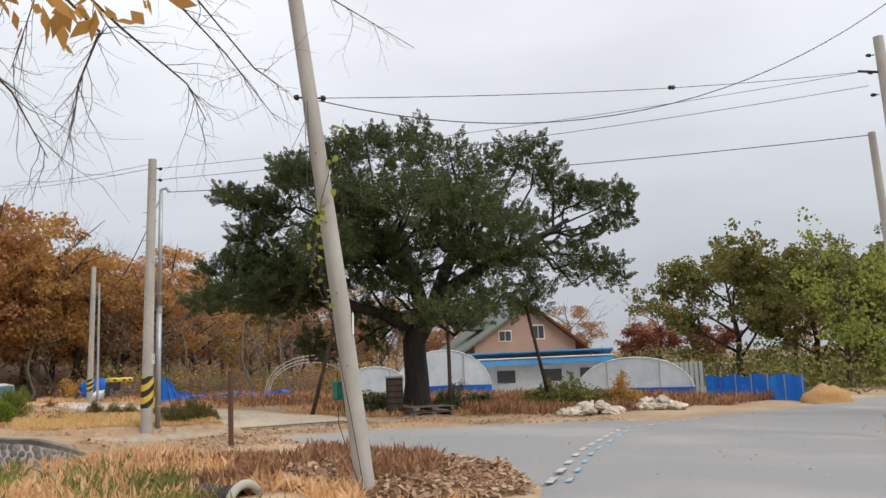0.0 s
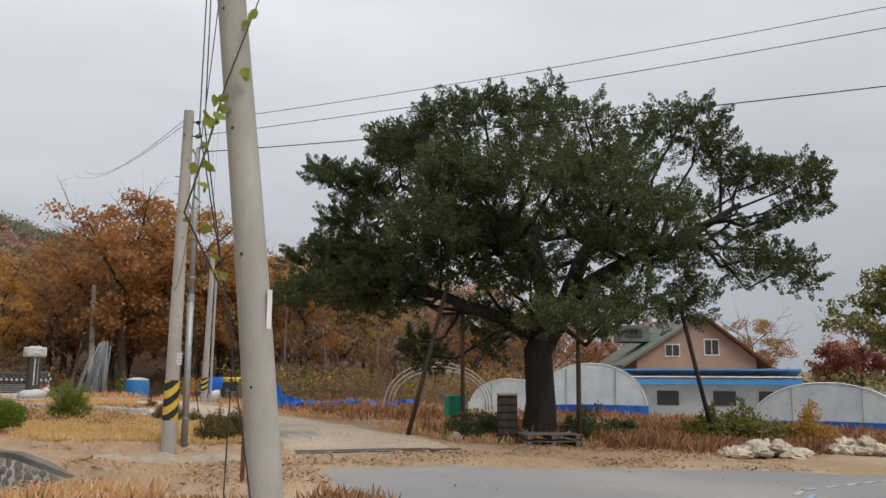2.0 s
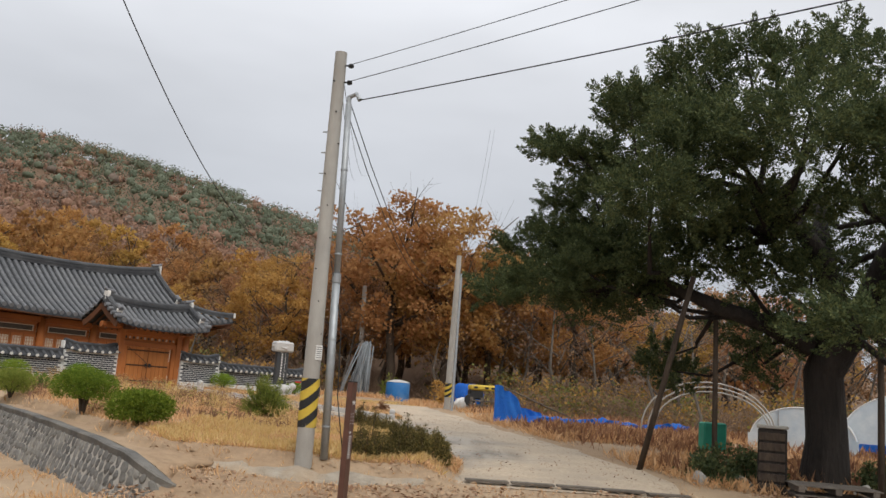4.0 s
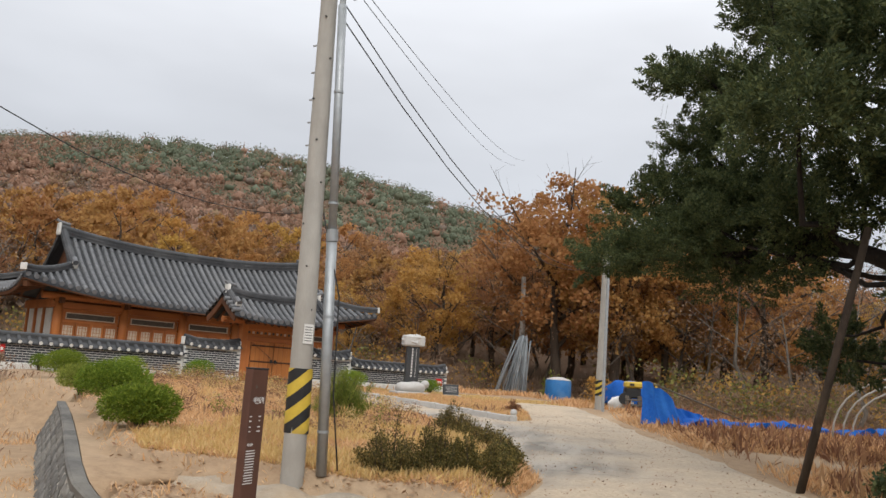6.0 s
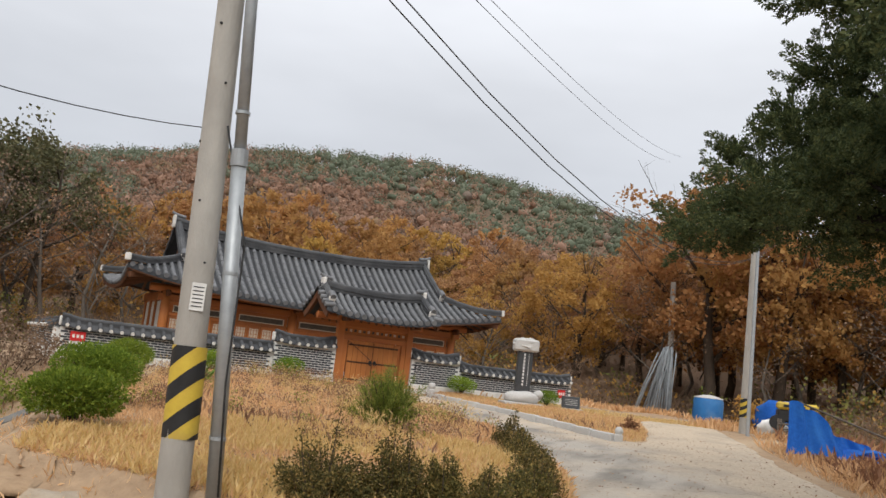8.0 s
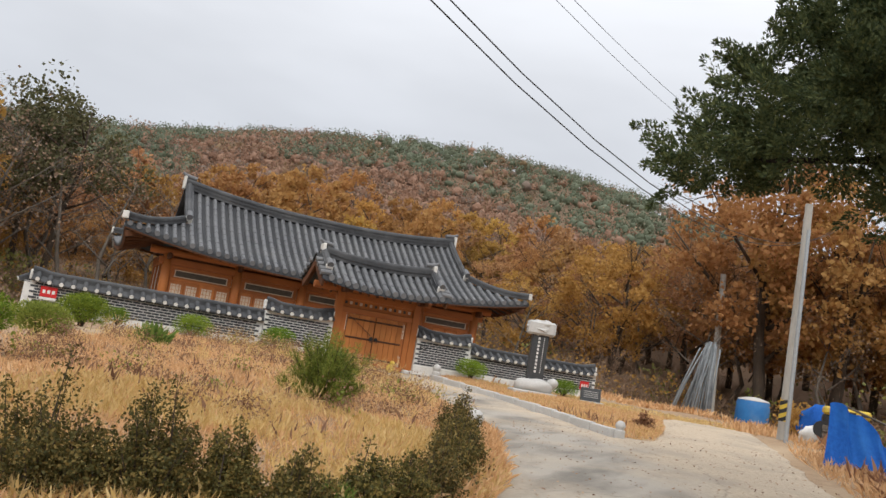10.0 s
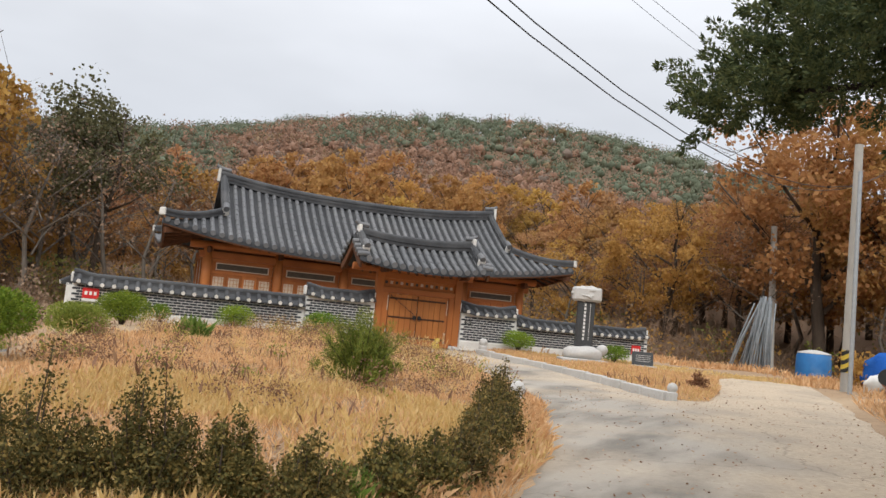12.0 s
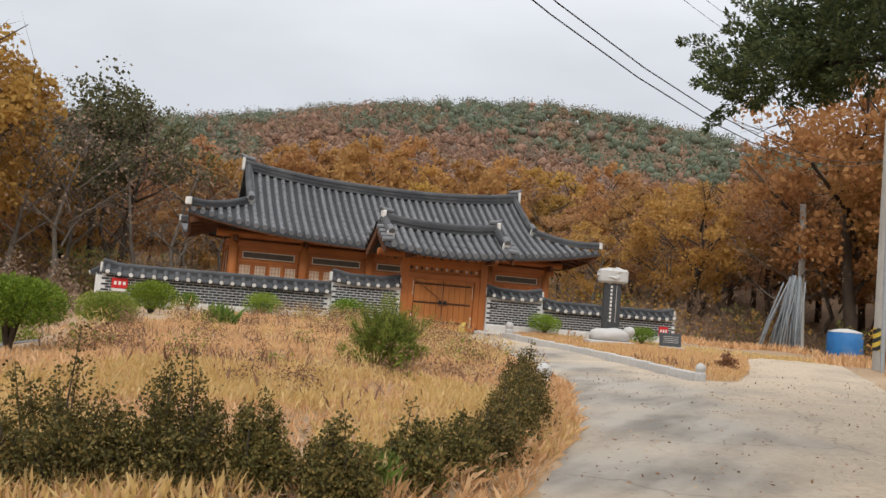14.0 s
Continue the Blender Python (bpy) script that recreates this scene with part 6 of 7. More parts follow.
# kerbs
kerb = new("kerb")
tagged(kerb, "pale granite kerb stones edging the drive", "kerb", kind="structure")
line = [Vector((5.3, 30.45, 0)), Vector((3.05, 32.75, 0)), Vector((0.13, 35.15, 0)), Vector((-1.5, 36.55, 0))]
for a, b in zip(line, line[1:]):
    n = max(1, round((b - a).length / 0.9))
    for k in range(n):
        p, q = a.lerp(b, (k + 0.03) / n), a.lerp(b, (k + 0.97) / n)
        c = (p + q) / 2
        c.z = float(base_level(c.x, c.y)) + 0.03
        part("kerb_stone", Geo().box(c, ((q - p).length, 0.14, 0.24), (b - a).to_track_quat("X", "Z").to_matrix(), 0.012), M_granite, kerb)
front = new("retaining_kerb")
tagged(front, "rough concrete retaining kerb along the garden front", "kerb", kind="structure")
line = [Vector((3.5, 18.5, 0)), Vector((4.1, 18.47, 0)), Vector((5.0, 18.5, 0)), Vector((6.3, 18.62, 0)), Vector((6.75, 19.3, 0))]
for i, (a, b) in enumerate(zip(line, line[1:])):
    g = Geo()

    def rough_edge(u, w, a=a, b=b, i=i):
        p = a.lerp(b, u)
        k = i + u
        out = 0.30 + 0.12 * noise.noise((k * 2.3, 4, 1))
        top = 0.65 - 0.02 * k + 0.05 * noise.noise((k * 2.9, 5, 1))
        prof = [(0.3, -0.06), (0.1, 0.0), (-0.08, 0.0), (-out * 0.7, -0.08), (-out, -0.2), (-out - 0.08, -0.45)]
        q = w * 5
        n0 = min(4, int(q))
        dy = prof[n0][0] + (prof[n0 + 1][0] - prof[n0][0]) * (q - n0)
        dz = prof[n0][1] + (prof[n0 + 1][1] - prof[n0][1]) * (q - n0)
        bump = 0.03 * noise.noise((p.x * 4, p.y * 4, w * 5))
        return (p.x + bump, p.y + dy + bump, top + dz + bump)
    g.grid(rough_edge, np.linspace(0, 1, 10), np.linspace(0, 1, 16))
    part("kerb_section", g, M_rough_concrete, front)
grate = thing("drain_channel", "rusty drain grating across the mouth of the drive", "drain")
for k in range(5):
    a, b = Vector((6.9 + k * 0.66, 19.15 + k * 0.03, 0)), Vector((7.52 + k * 0.66, 19.18 + k * 0.03, 0))
    c = (a + b) / 2
    c.z = float(base_level(c.x, c.y)) + 0.045
    part("grating", Geo().box(c, (0.62, 0.16, 0.03), (b - a).to_track_quat("X", "Z").to_matrix(), 0.006), M_bark_grey, grate)

# stone-faced bank at the corner of the garden
M_bank_stone = mat("bank_stone", (0.15, 0.142, 0.13), (0.09, 0.085, 0.078), 7, 0.9, 0.5, (0.28, 0.26, 0.22), 1.5, 0.5, rnd=0.3)
bank = new("stone_bank")
tagged(bank, "rough stone-faced bank at the garden corner", "wall", kind="structure")
rng = np.random.default_rng(21)
RIM = [Vector(p) for p in ((-2.4, 24.5, 0.84), (-0.9, 22.55, 0.83), (0.5, 20.7, 0.80), (1.7, 19.1, 0.76), (2.45, 18.1, 0.70), (2.85, 17.65, 0.6), (3.15, 17.5, 0.47), (3.42, 17.62, 0.34))]
arcs = [0.0]
for a, b in zip(RIM, RIM[1:]):
    arcs.append(arcs[-1] + (b - a).length)


def rim_at(d):
    """A point of the bank's rim and the way out of the bank there."""
    p = Vector([float(np.interp(d, arcs, [q[k] for q in RIM])) for k in range(3)])
    e = Vector([float(np.interp(d + 0.2, arcs, [q[k] for q in RIM])) - float(np.interp(d - 0.2, arcs, [q[k] for q in RIM])) for k in range(3)])
    return p, Vector((e.y, -e.x, 0)).normalized()


def bank_face(d, w):
    p, out = rim_at(d)
    return p + out * (0.42 * w) + Vector((0, 0, -0.95 * w - 0.02))


M_joint = mat("bank_mortar", (0.40, 0.37, 0.32), (0.29, 0.265, 0.23), 9, 0.95, 0.5, (0.2, 0.18, 0.15), 1.5, 0.6)
ds = np.linspace(0, arcs[-1], 44)
part("mortar_face", Geo().grid(bank_face, ds, np.linspace(0, 1, 7)), M_joint, bank, "pale mortar between the stones")
for r in range(7):
    d = (r % 2) * 0.09
    while d < arcs[-1] - 0.05:
        w = 0.13 + r * 0.125
        ln = rng.uniform(0.13, 0.24)
        c = bank_face(d + ln / 2, w + rng.uniform(-0.015, 0.015))
        _, out = rim_at(d + ln / 2)
        m = Matrix((Vector((-out.y, out.x, 0)), (out * 0.42 + Vector((0, 0, -0.95))).normalized(), (out * 0.95 + Vector((0, 0, 0.42))).normalized())).transposed() @ Matrix.Rotation(radians(rng.uniform(25, 55)), 3, "Z")
        blob = Geo().blob((0, 0, 0), (ln * 0.52, rng.uniform(0.05, 0.075), 0.024), d * 9 + r, 0.4, 1.7, 9, 6)
        part("stone", Geo().add([m @ Vector(p) + c for p in blob.v], blob.f), M_bank_stone, bank)
        d += ln + 0.012
cope = Geo()
cope.sweep([rim_at(d)[0] + Vector((0, 0, 0.02 * noise.noise((d * 1.3, 3, 1)))) for d in ds], [(-0.12, -0.08), (0.03, -0.1), (0.045, 0.0), (0.02, 0.018), (-0.11, 0.015)])
part("cope", cope, M_bank_stone, bank, "dark weathered concrete cope")


def shoulder(d, w):
    p, out = rim_at(d)
    q = p - out * (0.12 + 1.0 * w)
    rise = float(land(q.x, q.y)) + 0.012 if w > 0.75 else p.z + 0.012
    return (q.x, q.y, max(p.z - 0.015, rise) + 0.03 * noise.noise((q.x * 2, q.y * 2, 3)) * math.sin(math.pi * w))


part("earth_shoulder", Geo().grid(shoulder, ds, np.linspace(0, 1, 7)), M_dirt, bank, "dry earth behind the cope", True)
low = part("rendered_footing", Geo().box((1.2, 0.0, 0.90), (2.5, 0.36, 0.60), None, 0.02), M_plaster, None)
low.matrix_world = COMPOUND
tagged(low, "whitewashed footing under the yard wall's low end", "wall", kind="structure")


# ---------- shrubs ----------
def topiary(label, x, y, rx, rz, seed, leaf=None, tiers=1, count=8000, trunk=0.04, z=None):
    t = thing("clipped_shrub", label, "shrub", pose(x, y, float(land(x, y)) if z is None else z), "clipped garden shrubs")
    rng = np.random.default_rng(seed)
    g = Geo()
    for k in range(5):
        a = k * 1.3
        g.tube([(0, 0, -0.05), (0.15 * rx * math.cos(a), 0.15 * rx * math.sin(a), trunk + rz * 0.3), (0.5 * rx * math.cos(a), 0.5 * rx * math.sin(a), trunk + rz * 0.9)], [0.03, 0.022, 0.008], 5)
    part("stem", g, M_bark, t)
    pts = []
    lobes = [(rx * 0.38 * math.cos(k * 0.9), rx * 0.38 * math.sin(k * 0.9), rng.uniform(-0.12, 0.12) * rz) for k in range(7)] + [(0, 0, 0.12 * rz)]
    n = count // len(lobes)
    vs, outs = [], []
    for lx, ly, lz in lobes:
        d = rng.normal(size=(n, 3))
        d /= np.linalg.norm(d, axis=1, keepdims=True)
        d[:, 2] = np.where(d[:, 2] < -0.75, -d[:, 2] * 0.4, d[:, 2])
        rr = 0.62 * rng.uniform(0.8, 1.03, (n, 1))
        vs.append(np.array([lx, ly, trunk + rz * 0.8 + lz]) + d * rr * np.array([rx, rx, rz * 1.3]))
        outs.append(d)
    v, f = leaf_quads(rng, np.concatenate(vs), 0.042, 0.3, 0.4, np.concatenate(outs))
    part_np("foliage", v, f, leaf or L_topiary, t)
    return t


def wild_shrub(label, x, y, r, h, seed, leaf=None, count=4200, size=0.035, name="box_shrub", spikes=16):
    """A loose upright shrub of many thin stems with small leaves."""
    t = thing(name, label, "shrub", pose(x, y, float(sheet(x, y)) - 0.06), "untrimmed shrubs along the drive")
    rng = np.random.default_rng(seed)
    g, pts = Geo(), []
    per = count // spikes
    for k in range(spikes):
        a, q = rng.uniform(0, 2 * math.pi), math.sqrt(rng.random())
        tip = Vector((r * q * math.cos(a), r * q * math.sin(a), h * (1.12 - 0.66 * q) * (rng.uniform(0.6, 1.0) + (0.3 if k % 5 == 0 else 0))))
        foot = Vector((tip.x * 0.35, tip.y * 0.35, -0.05))
        mid = foot.lerp(tip, 0.5) + Vector((rng.normal() * 0.03, rng.normal() * 0.03, 0))
        g.tube([foot, mid, tip], [0.009, 0.006, 0.002], 4, False)
        s = rng.random(per) ** 0.75
        base_p = np.array([tuple(foot.lerp(tip, float(v))) for v in s])
        fat = (0.125 * r / 0.35 * (1.1 - s) + 0.010)[:, None]
        pts.append(base_p + rng.normal(size=(per, 3)) * fat * np.array([1, 1, 0.7]))
    part("stem", g, M_bark, t)
    p = np.concatenate(pts)
    p[:, 2] = np.maximum(p[:, 2], 0.02)
    v, f = leaf_quads(rng, p, size, 0.4, 0.6)
    part_np("foliage", v, f, leaf or L_shrub, t)
    return t


topiary("large rounded bright green clipped pine shrub", 1.85, 20.28, 0.52, 0.3, 1, count=15000, trunk=0.04)
topiary("umbrella-shaped bright green clipped pine on a short trunk", 0.25, 22.1, 0.58, 0.33, 11, count=13000, trunk=0.24)
topiary("rounded yellow-green clipped shrub", -2.55, 25.3, 0.48, 0.3, 2, L_bright, count=9000)
topiary("rounded green clipped shrub by the wall", -4.9, 28.0, 0.55, 0.36, 3)
topiary("flat-topped green clipped shrub by the wall", -5.7, 31.9, 0.5, 0.32, 4, count=3600)
topiary("flat-topped green clipped shrub by the wall", -4.45, 33.6, 0.46, 0.32, 5, count=3600)
topiary("flat-topped green clipped shrub by the wall", -1.0, 37.9, 0.46, 0.3, 6, count=3600)
topiary("small green clipped shrub beside the stele", 1.45, 38.7, 0.42, 0.24, 7, count=3000)
topiary("small round green shrub by the wall", -6.6, 30.4, 0.24, 0.22, 8, count=1600)
topiary("small round green shrub by the wall", -6.9, 29.7, 0.24, 0.22, 9, count=1600)
gp = thing("young_pine", "bushy young pine with upright green needles", "shrub", pose(2.85, 25.5, float(land(2.85, 25.5))))
rng = np.random.default_rng(31)
g, pts, outs = Geo(), [], []
for k in range(70):
    a, el = rng.uniform(0, 2 * math.pi), rng.uniform(0.3, 1.5)
    d = Vector((math.cos(a) * math.cos(el), math.sin(a) * math.cos(el), math.sin(el)))
    L = (0.55 + 0.36 * math.sin(el)) * rng.uniform(0.6, 1.05)
    g.tube([(0, 0, 0), d * L * 0.5 + Vector((0, 0, -0.03)), d * L], [0.014, 0.009, 0.003], 4, False)
    s = rng.uniform(0.2, 1.0, 360)
    pts.append(np.array([tuple(d * L * float(v)) for v in s]) + rng.normal(size=(360, 3)) * 0.03)
    outs.append(np.tile(np.array(d) * 0.5, (360, 1)))
part("stem", g, M_bark, gp)
v, f = leaf_quads(rng, np.concatenate(pts), 0.075, 0.15, 0.1, np.concatenate(outs))
part_np("needles", v, f, L_pine, gp)

SH = "dark olive-brown untrimmed box shrub beside the drive"
for i, (x, y, r, h) in enumerate([(5.5, 19.3, 0.37, 0.66), (5.9, 19.66, 0.31, 0.64), (6.22, 19.94, 0.17, 0.54), (6.5, 20.18, 0.21, 0.51), (6.5, 20.85, 0.22, 0.38), (6.48, 21.3, 0.24, 0.38), (6.4, 21.8, 0.25, 0.38), (6.25, 22.3, 0.25, 0.38), (6.05, 22.85, 0.26, 0.4), (5.85, 23.4, 0.26, 0.4), (5.55, 24.0, 0.27, 0.42), (5.25, 24.6, 0.27, 0.44), (4.92, 25.3, 0.28, 0.5)]):
    wild_shrub(SH, x, y, r, h, 40 + i, count=13000 if i < 4 else 5600, spikes=40, size=0.022 if i < 4 else 0.027)
wild_shrub("brown withered round tuft on the island lawn", 5.0, 33.6, 0.22, 0.4, 60, L_dead, 1500, 0.05, "withered_tuft")
for i, (x, y, r, h) in enumerate([(11.6, 22.2, 0.6, 0.9), (12.4, 22.4, 0.5, 0.8), (14.6, 22.2, 0.6, 0.9), (15.4, 22.9, 0.6, 0.8), (16.3, 23.2, 0.5, 0.7)]):
    wild_shrub("dark green shrub round the juniper's foot", x, y, r, h, 70 + i, L_juniper, 3000, 0.07)
for i, (x, y, r, h) in enumerate([(18.6, 22.4, 1.0, 1.1), (19.8, 21.8, 1.1, 1.2), (20.9, 21.3, 0.9, 0.95)]):
    wild_shrub("bushy olive shrub turning yellow and orange", x, y, r, h, 80 + i, L_olive if i < 2 else L_ochre, 5200, 0.09)
wild_shrub("yellow-green sapling behind a tank", 4.6, 52.6, 0.8, 2.1, 90, L_bright, 900, 0.12)
wild_shrub("ochre shrub at the wood edge", 7.3, 41.5, 1.0, 1.4, 91, L_ochre, 3000, 0.1)

# ---------- objects at the end of the drive ----------
M_tank = mat("blue_plastic", (0.03, 0.17, 0.42), (0.025, 0.13, 0.34), 4, 0.5, 0.05, (0.2, 0.3, 0.42), 1.2, 0.5)
M_net = mat("blue_netting", (0.02, 0.16, 0.60), (0.012, 0.10, 0.45), 18, 0.75, 0.5, (0.05, 0.25, 0.7), 1.5, 0.5, transl=0.35)
M_film = mat("greenhouse_film", (0.78, 0.81, 0.82), (0.64, 0.69, 0.72), 3, 0.45, 0.3, (0.22, 0.42, 0.62), 0.6, 0.5, transl=0.4)
M_pipe = mat("plastic_pipe", (0.24, 0.26, 0.27), (0.15, 0.165, 0.175), 6, 0.55, 0.1, rnd=0.35)
tank = thing("water_tank", "round blue plastic water tank with a faded top", "tank", pose(4.96, 49.3, 0.72) @ Matrix.Diagonal((1.08, 1.08, 1.3, 1)))
o = part("body", Geo().lathe([(0.5, -0.1), (0.52, 0.1), (0.55, 0.5), (0.54, 0.9), (0.5, 0.98)], (0, 0, 0), 28), M_tank, tank)
smooth_angle(o)
part("lid", Geo().lathe([(0.52, 0.975), (0.5, 1.0), (0.2, 1.07), (0.05, 1.08)], (0, 0, 0), 28), M_granite, tank, "faded pale lid")
rackt = thing("pipe_bundle", "bundle of grey hoop pipes leaned together upright", "pipes", pose(2.8, 49.2, 0.72) @ Matrix.Diagonal((0.92, 0.92, 1.25, 1)))
rng = np.random.default_rng(33)
for k in range(44):
    a = rng.uniform(0, math.pi * 2)
    fx, fy = rng.uniform(-0.9, 0.8), rng.uniform(-0.35, 0.35)
    top = Vector((0.5 + 0.28 * fx + 0.1 * rng.normal(), 0.12 * rng.normal(), 2.55 - 0.25 * rng.random()))
    part("pipe", Geo().tube([(fx * 1.1, fy, -0.1), Vector((fx * 1.1, fy, -0.1)).lerp(top, 0.5) + Vector((-0.04, 0, 0.03)), top], 0.03, 6), M_pipe, rackt, "", True)
mach = thing("farm_machine", "yellow and black farm machine parked on pallets", "machine", pose(8.35, 38.6, 1.1, 0, 0, 8))
for k in range(3):
    part("pallet_deck", Geo().box((0.05, 0, 0.08 + k * 0.16), (1.0, 0.8, 0.05), None, 0.008), M_bark_grey, mach)
    for x in (-0.4, 0, 0.4):
        part("pallet_block", Geo().box((x, -0.3, 0.14 + k * 0.16 - 0.16 * 0 + 0.02), (0.12, 0.12, 0.1), None, 0.006), M_bark_grey, mach)
part("engine_body", Geo().box((-0.2, 0, 0.62), (0.5, 0.5, 0.34), None, 0.04), M_black_paint, mach, "black engine body")
part("hood", Geo().box((0.05, 0, 0.88), (1.0, 0.6, 0.2), None, 0.05), M_yellow_paint, mach, "yellow painted hood")
for x in (-0.25, 0.15, 0.4):
    part("hood_slot", Geo().box((x, -0.305, 0.88), (0.14, 0.012, 0.07)), M_black_paint, mach)
part("wheel", Geo().tube([(-0.45, -0.34, 0.42), (-0.45, -0.22, 0.42)], 0.2, 16), M_black_paint, mach)
sack = part("white_sack", Geo().blob((0, 0, 0.2), (0.4, 0.3, 0.26), 8, 0.4, 2.0, 16, 10), M_white_paint, None, "", True)
sack.matrix_world = pose(7.75, 39.2, 1.1)
tagged(sack, "crumpled white plastic sack on the ground", "sack")
tarp = part("blue_tarpaulin", Geo().blob((0, 0, 0.45), (0.7, 0.45, 0.5), 9, 0.35, 1.6, 20, 12), M_net, None, "", True)
tarp.matrix_world = pose(7.9, 41.0, 1.15)
tagged(tarp, "blue tarpaulin bundled over a heap", "tarpaulin")


def cloth(fn, nu, nv, name, label, cat, material):
    g = Geo()
    us, ws = np.linspace(0, 1, nu), np.linspace(0, 1, nv)
    g.grid(fn, us, ws)
    return tagged(part(name, g, material, None, "", True), label, cat)


def hung(u, w):
    x, y = 8.35 + 1.7 * u, 32.6 + 0.9 * u
    top = 2.05 - 0.95 * u ** 1.6 - 0.25 * math.exp(-((u - 0.55) / 0.15) ** 2)
    z0 = float(base_level(x, y)) + 0.05
    z = z0 + (top - z0) * w
    f = 0.1 * math.sin(u * 17) + 0.05 * math.sin(u * 41 + 3 * w)
    return (x + f * 0.4 + 0.5 * (1 - w) ** 2 * u, y - f - 0.25 * (1 - w) ** 2, z + 0.04 * math.sin(u * 23))


def trailing(u, w):
    x, y = 9.4 + 6.0 * u + 0.2 * math.sin(u * 9), 33.0 + 3.6 * u + (w - 0.5) * (0.5 - 0.2 * u + 0.2 * math.sin(u * 15))
    return (x, y, float(sheet(x, y)) + 0.10 + 0.2 * abs(math.sin(u * 21 + 2 * w)) + 0.10 * noise.noise((u * 14, w * 4, 2)))


cloth(hung, 50, 14, "blue_net", "sagging bright blue netting hung on a stake", "net", M_net)
cloth(trailing, 90, 8, "blue_net", "blue netting trailing along the ground", "net", M_net)
stk = part("stake", Geo().tube([(8.5, 32.6, 0.9), (8.55, 32.62, 2.08)], 0.025, 6), M_bark_grey)
tagged(stk, "weathered wooden stake holding up netting", "stake")
rail = part("bent_pole", Geo().tube([(8.55, 32.65, 2.05), (9.8, 34.0, 1.65), (11.2, 35.4, 1.2)], 0.02, 6), M_bark_grey, None, "", True)
tagged(rail, "thin bamboo pole slanting down from a stake", "pole")

# hoop frames of an old tunnel behind the netting
hoops = thing("hoop_frame", "bare rusty hoops of a derelict tunnel", "hoops", pose(15.0, 33.2, 0.9, 0, 0, -22))
for k in range(3):
    h = 1.75 - 0.12 * k
    part("hoop", Geo().tube([(2.0 * math.cos(t) * (1 - 0.04 * k), k * 1.0, h * math.sin(t) ** 0.8 if math.sin(t) > 0 else 0) for t in np.linspace(0.0, math.pi, 17)], 0.025, 6), M_concrete, hoops, "", True)
gt = part("green_crate", Geo().box((0, 0, 0.3), (0.5, 0.4, 0.6), None, 0.03), mat("green_plastic", (0.03, 0.30, 0.2), (0.02, 0.22, 0.15), 4, 0.5, 0.05))
gt.matrix_world = pose(12.6, 25.6, 0.95)
tagged(gt, "faded green plastic crate behind the juniper", "crate")

# ---------- by the juniper ----------
for a, b, r in (((10.33, 23.0, 0.5), (11.0, 22.1, 4.2), 0.06), ((11.75, 22.95, 0.5), (11.7, 22.9, 3.8), 0.055), ((14.02, 21.3, 0.35), (14.03, 21.3, 3.2), 0.06), ((18.6, 22.2, 0.4), (16.75, 21.05, 4.0), 0.06)):
    p = part("prop_pole", Geo().tube([a, b], [r, r * 0.85], 10), M_bark, None, "", True)
    tagged(p, "weathered wooden pole propping up a juniper limb", "prop", "props under the juniper")
pal = thing("pallet", "weathered grey wooden pallets stacked on the dirt", "pallet", pose(12.95, 20.85, 0.48, 0, 0, -12))
for k in range(2):
    for x in (-0.55, 0, 0.55):
        part("bearer", Geo().box((x, 0, 0.06 + 0.15 * k), (0.1, 1.0, 0.09), None, 0.006), M_bark_grey, pal)
    for j in range(7):
        part("slat", Geo().box((0, -0.44 + j * 0.147, 0.115 + 0.15 * k), (1.3, 0.12, 0.02), None, 0.004), M_bark_grey, pal)
cab = thing("grey_cabinet", "narrow dark weathered cabinet beside the juniper trunk", "cabinet", pose(12.25, 21.5, 0.48, 0, 0, -25))
part("body", Geo().box((0, 0, 0.55), (0.46, 0.35, 1.1), None, 0.02), M_juniper_bark, cab)
for k in range(6):
    part("slat", Geo().box((0, -0.18, 0.12 + k * 0.17), (0.42, 0.02, 0.13), None, 0.005), M_bark, cab)
part("lid", Geo().box((0, 0, 1.13), (0.5, 0.4, 0.06), None, 0.015), M_concrete, cab)
rng = np.random.default_rng(41)
for k in range(7):
    x, y = 11.3 + 0.85 * k + rng.normal() * 0.2, 21.6 + 0.12 * k + rng.normal() * 0.15
    s = part("stone", Geo().blob((0, 0, 0.05), (rng.uniform(0.12, 0.22), 0.14, rng.uniform(0.1, 0.18)), k + 50, 0.4, 1.6, 10, 7), M_concrete)
    s.matrix_world = pose(x, y, float(sheet(x, y)))
    tagged(s, "rough grey stone edging the juniper bed", "stone", "stones round the juniper bed")
M_rubble = mat("pale_rubble", (0.62, 0.54, 0.44), (0.46, 0.40, 0.32), 6, 0.9, 0.5, (0.3, 0.26, 0.2), 1.2, 0.5, rnd=0.2)
for cx, cy, n, rr in ((17.3, 18.9, 60, 0.95), (20.4, 19.2, 40, 0.8)):
    heap = thing("rubble_heap", "heap of pale broken rubble beside the lane", "rubble", pose(cx, cy, float(sheet(cx, cy)), 0, 0, -35))
    for k in range(n):
        a, q = rng.uniform(0, 2 * math.pi), math.sqrt(rng.random())
        part("rock", Geo().blob((rr * q * math.cos(a), 0.5 * rr * q * math.sin(a), 0.05 + 0.4 * (1 - q) * rng.random()), (rng.uniform(0.1, 0.22), rng.uniform(0.1, 0.2), rng.uniform(0.07, 0.14)), k, 0.6, 1.8, 8, 6), M_rubble, heap)


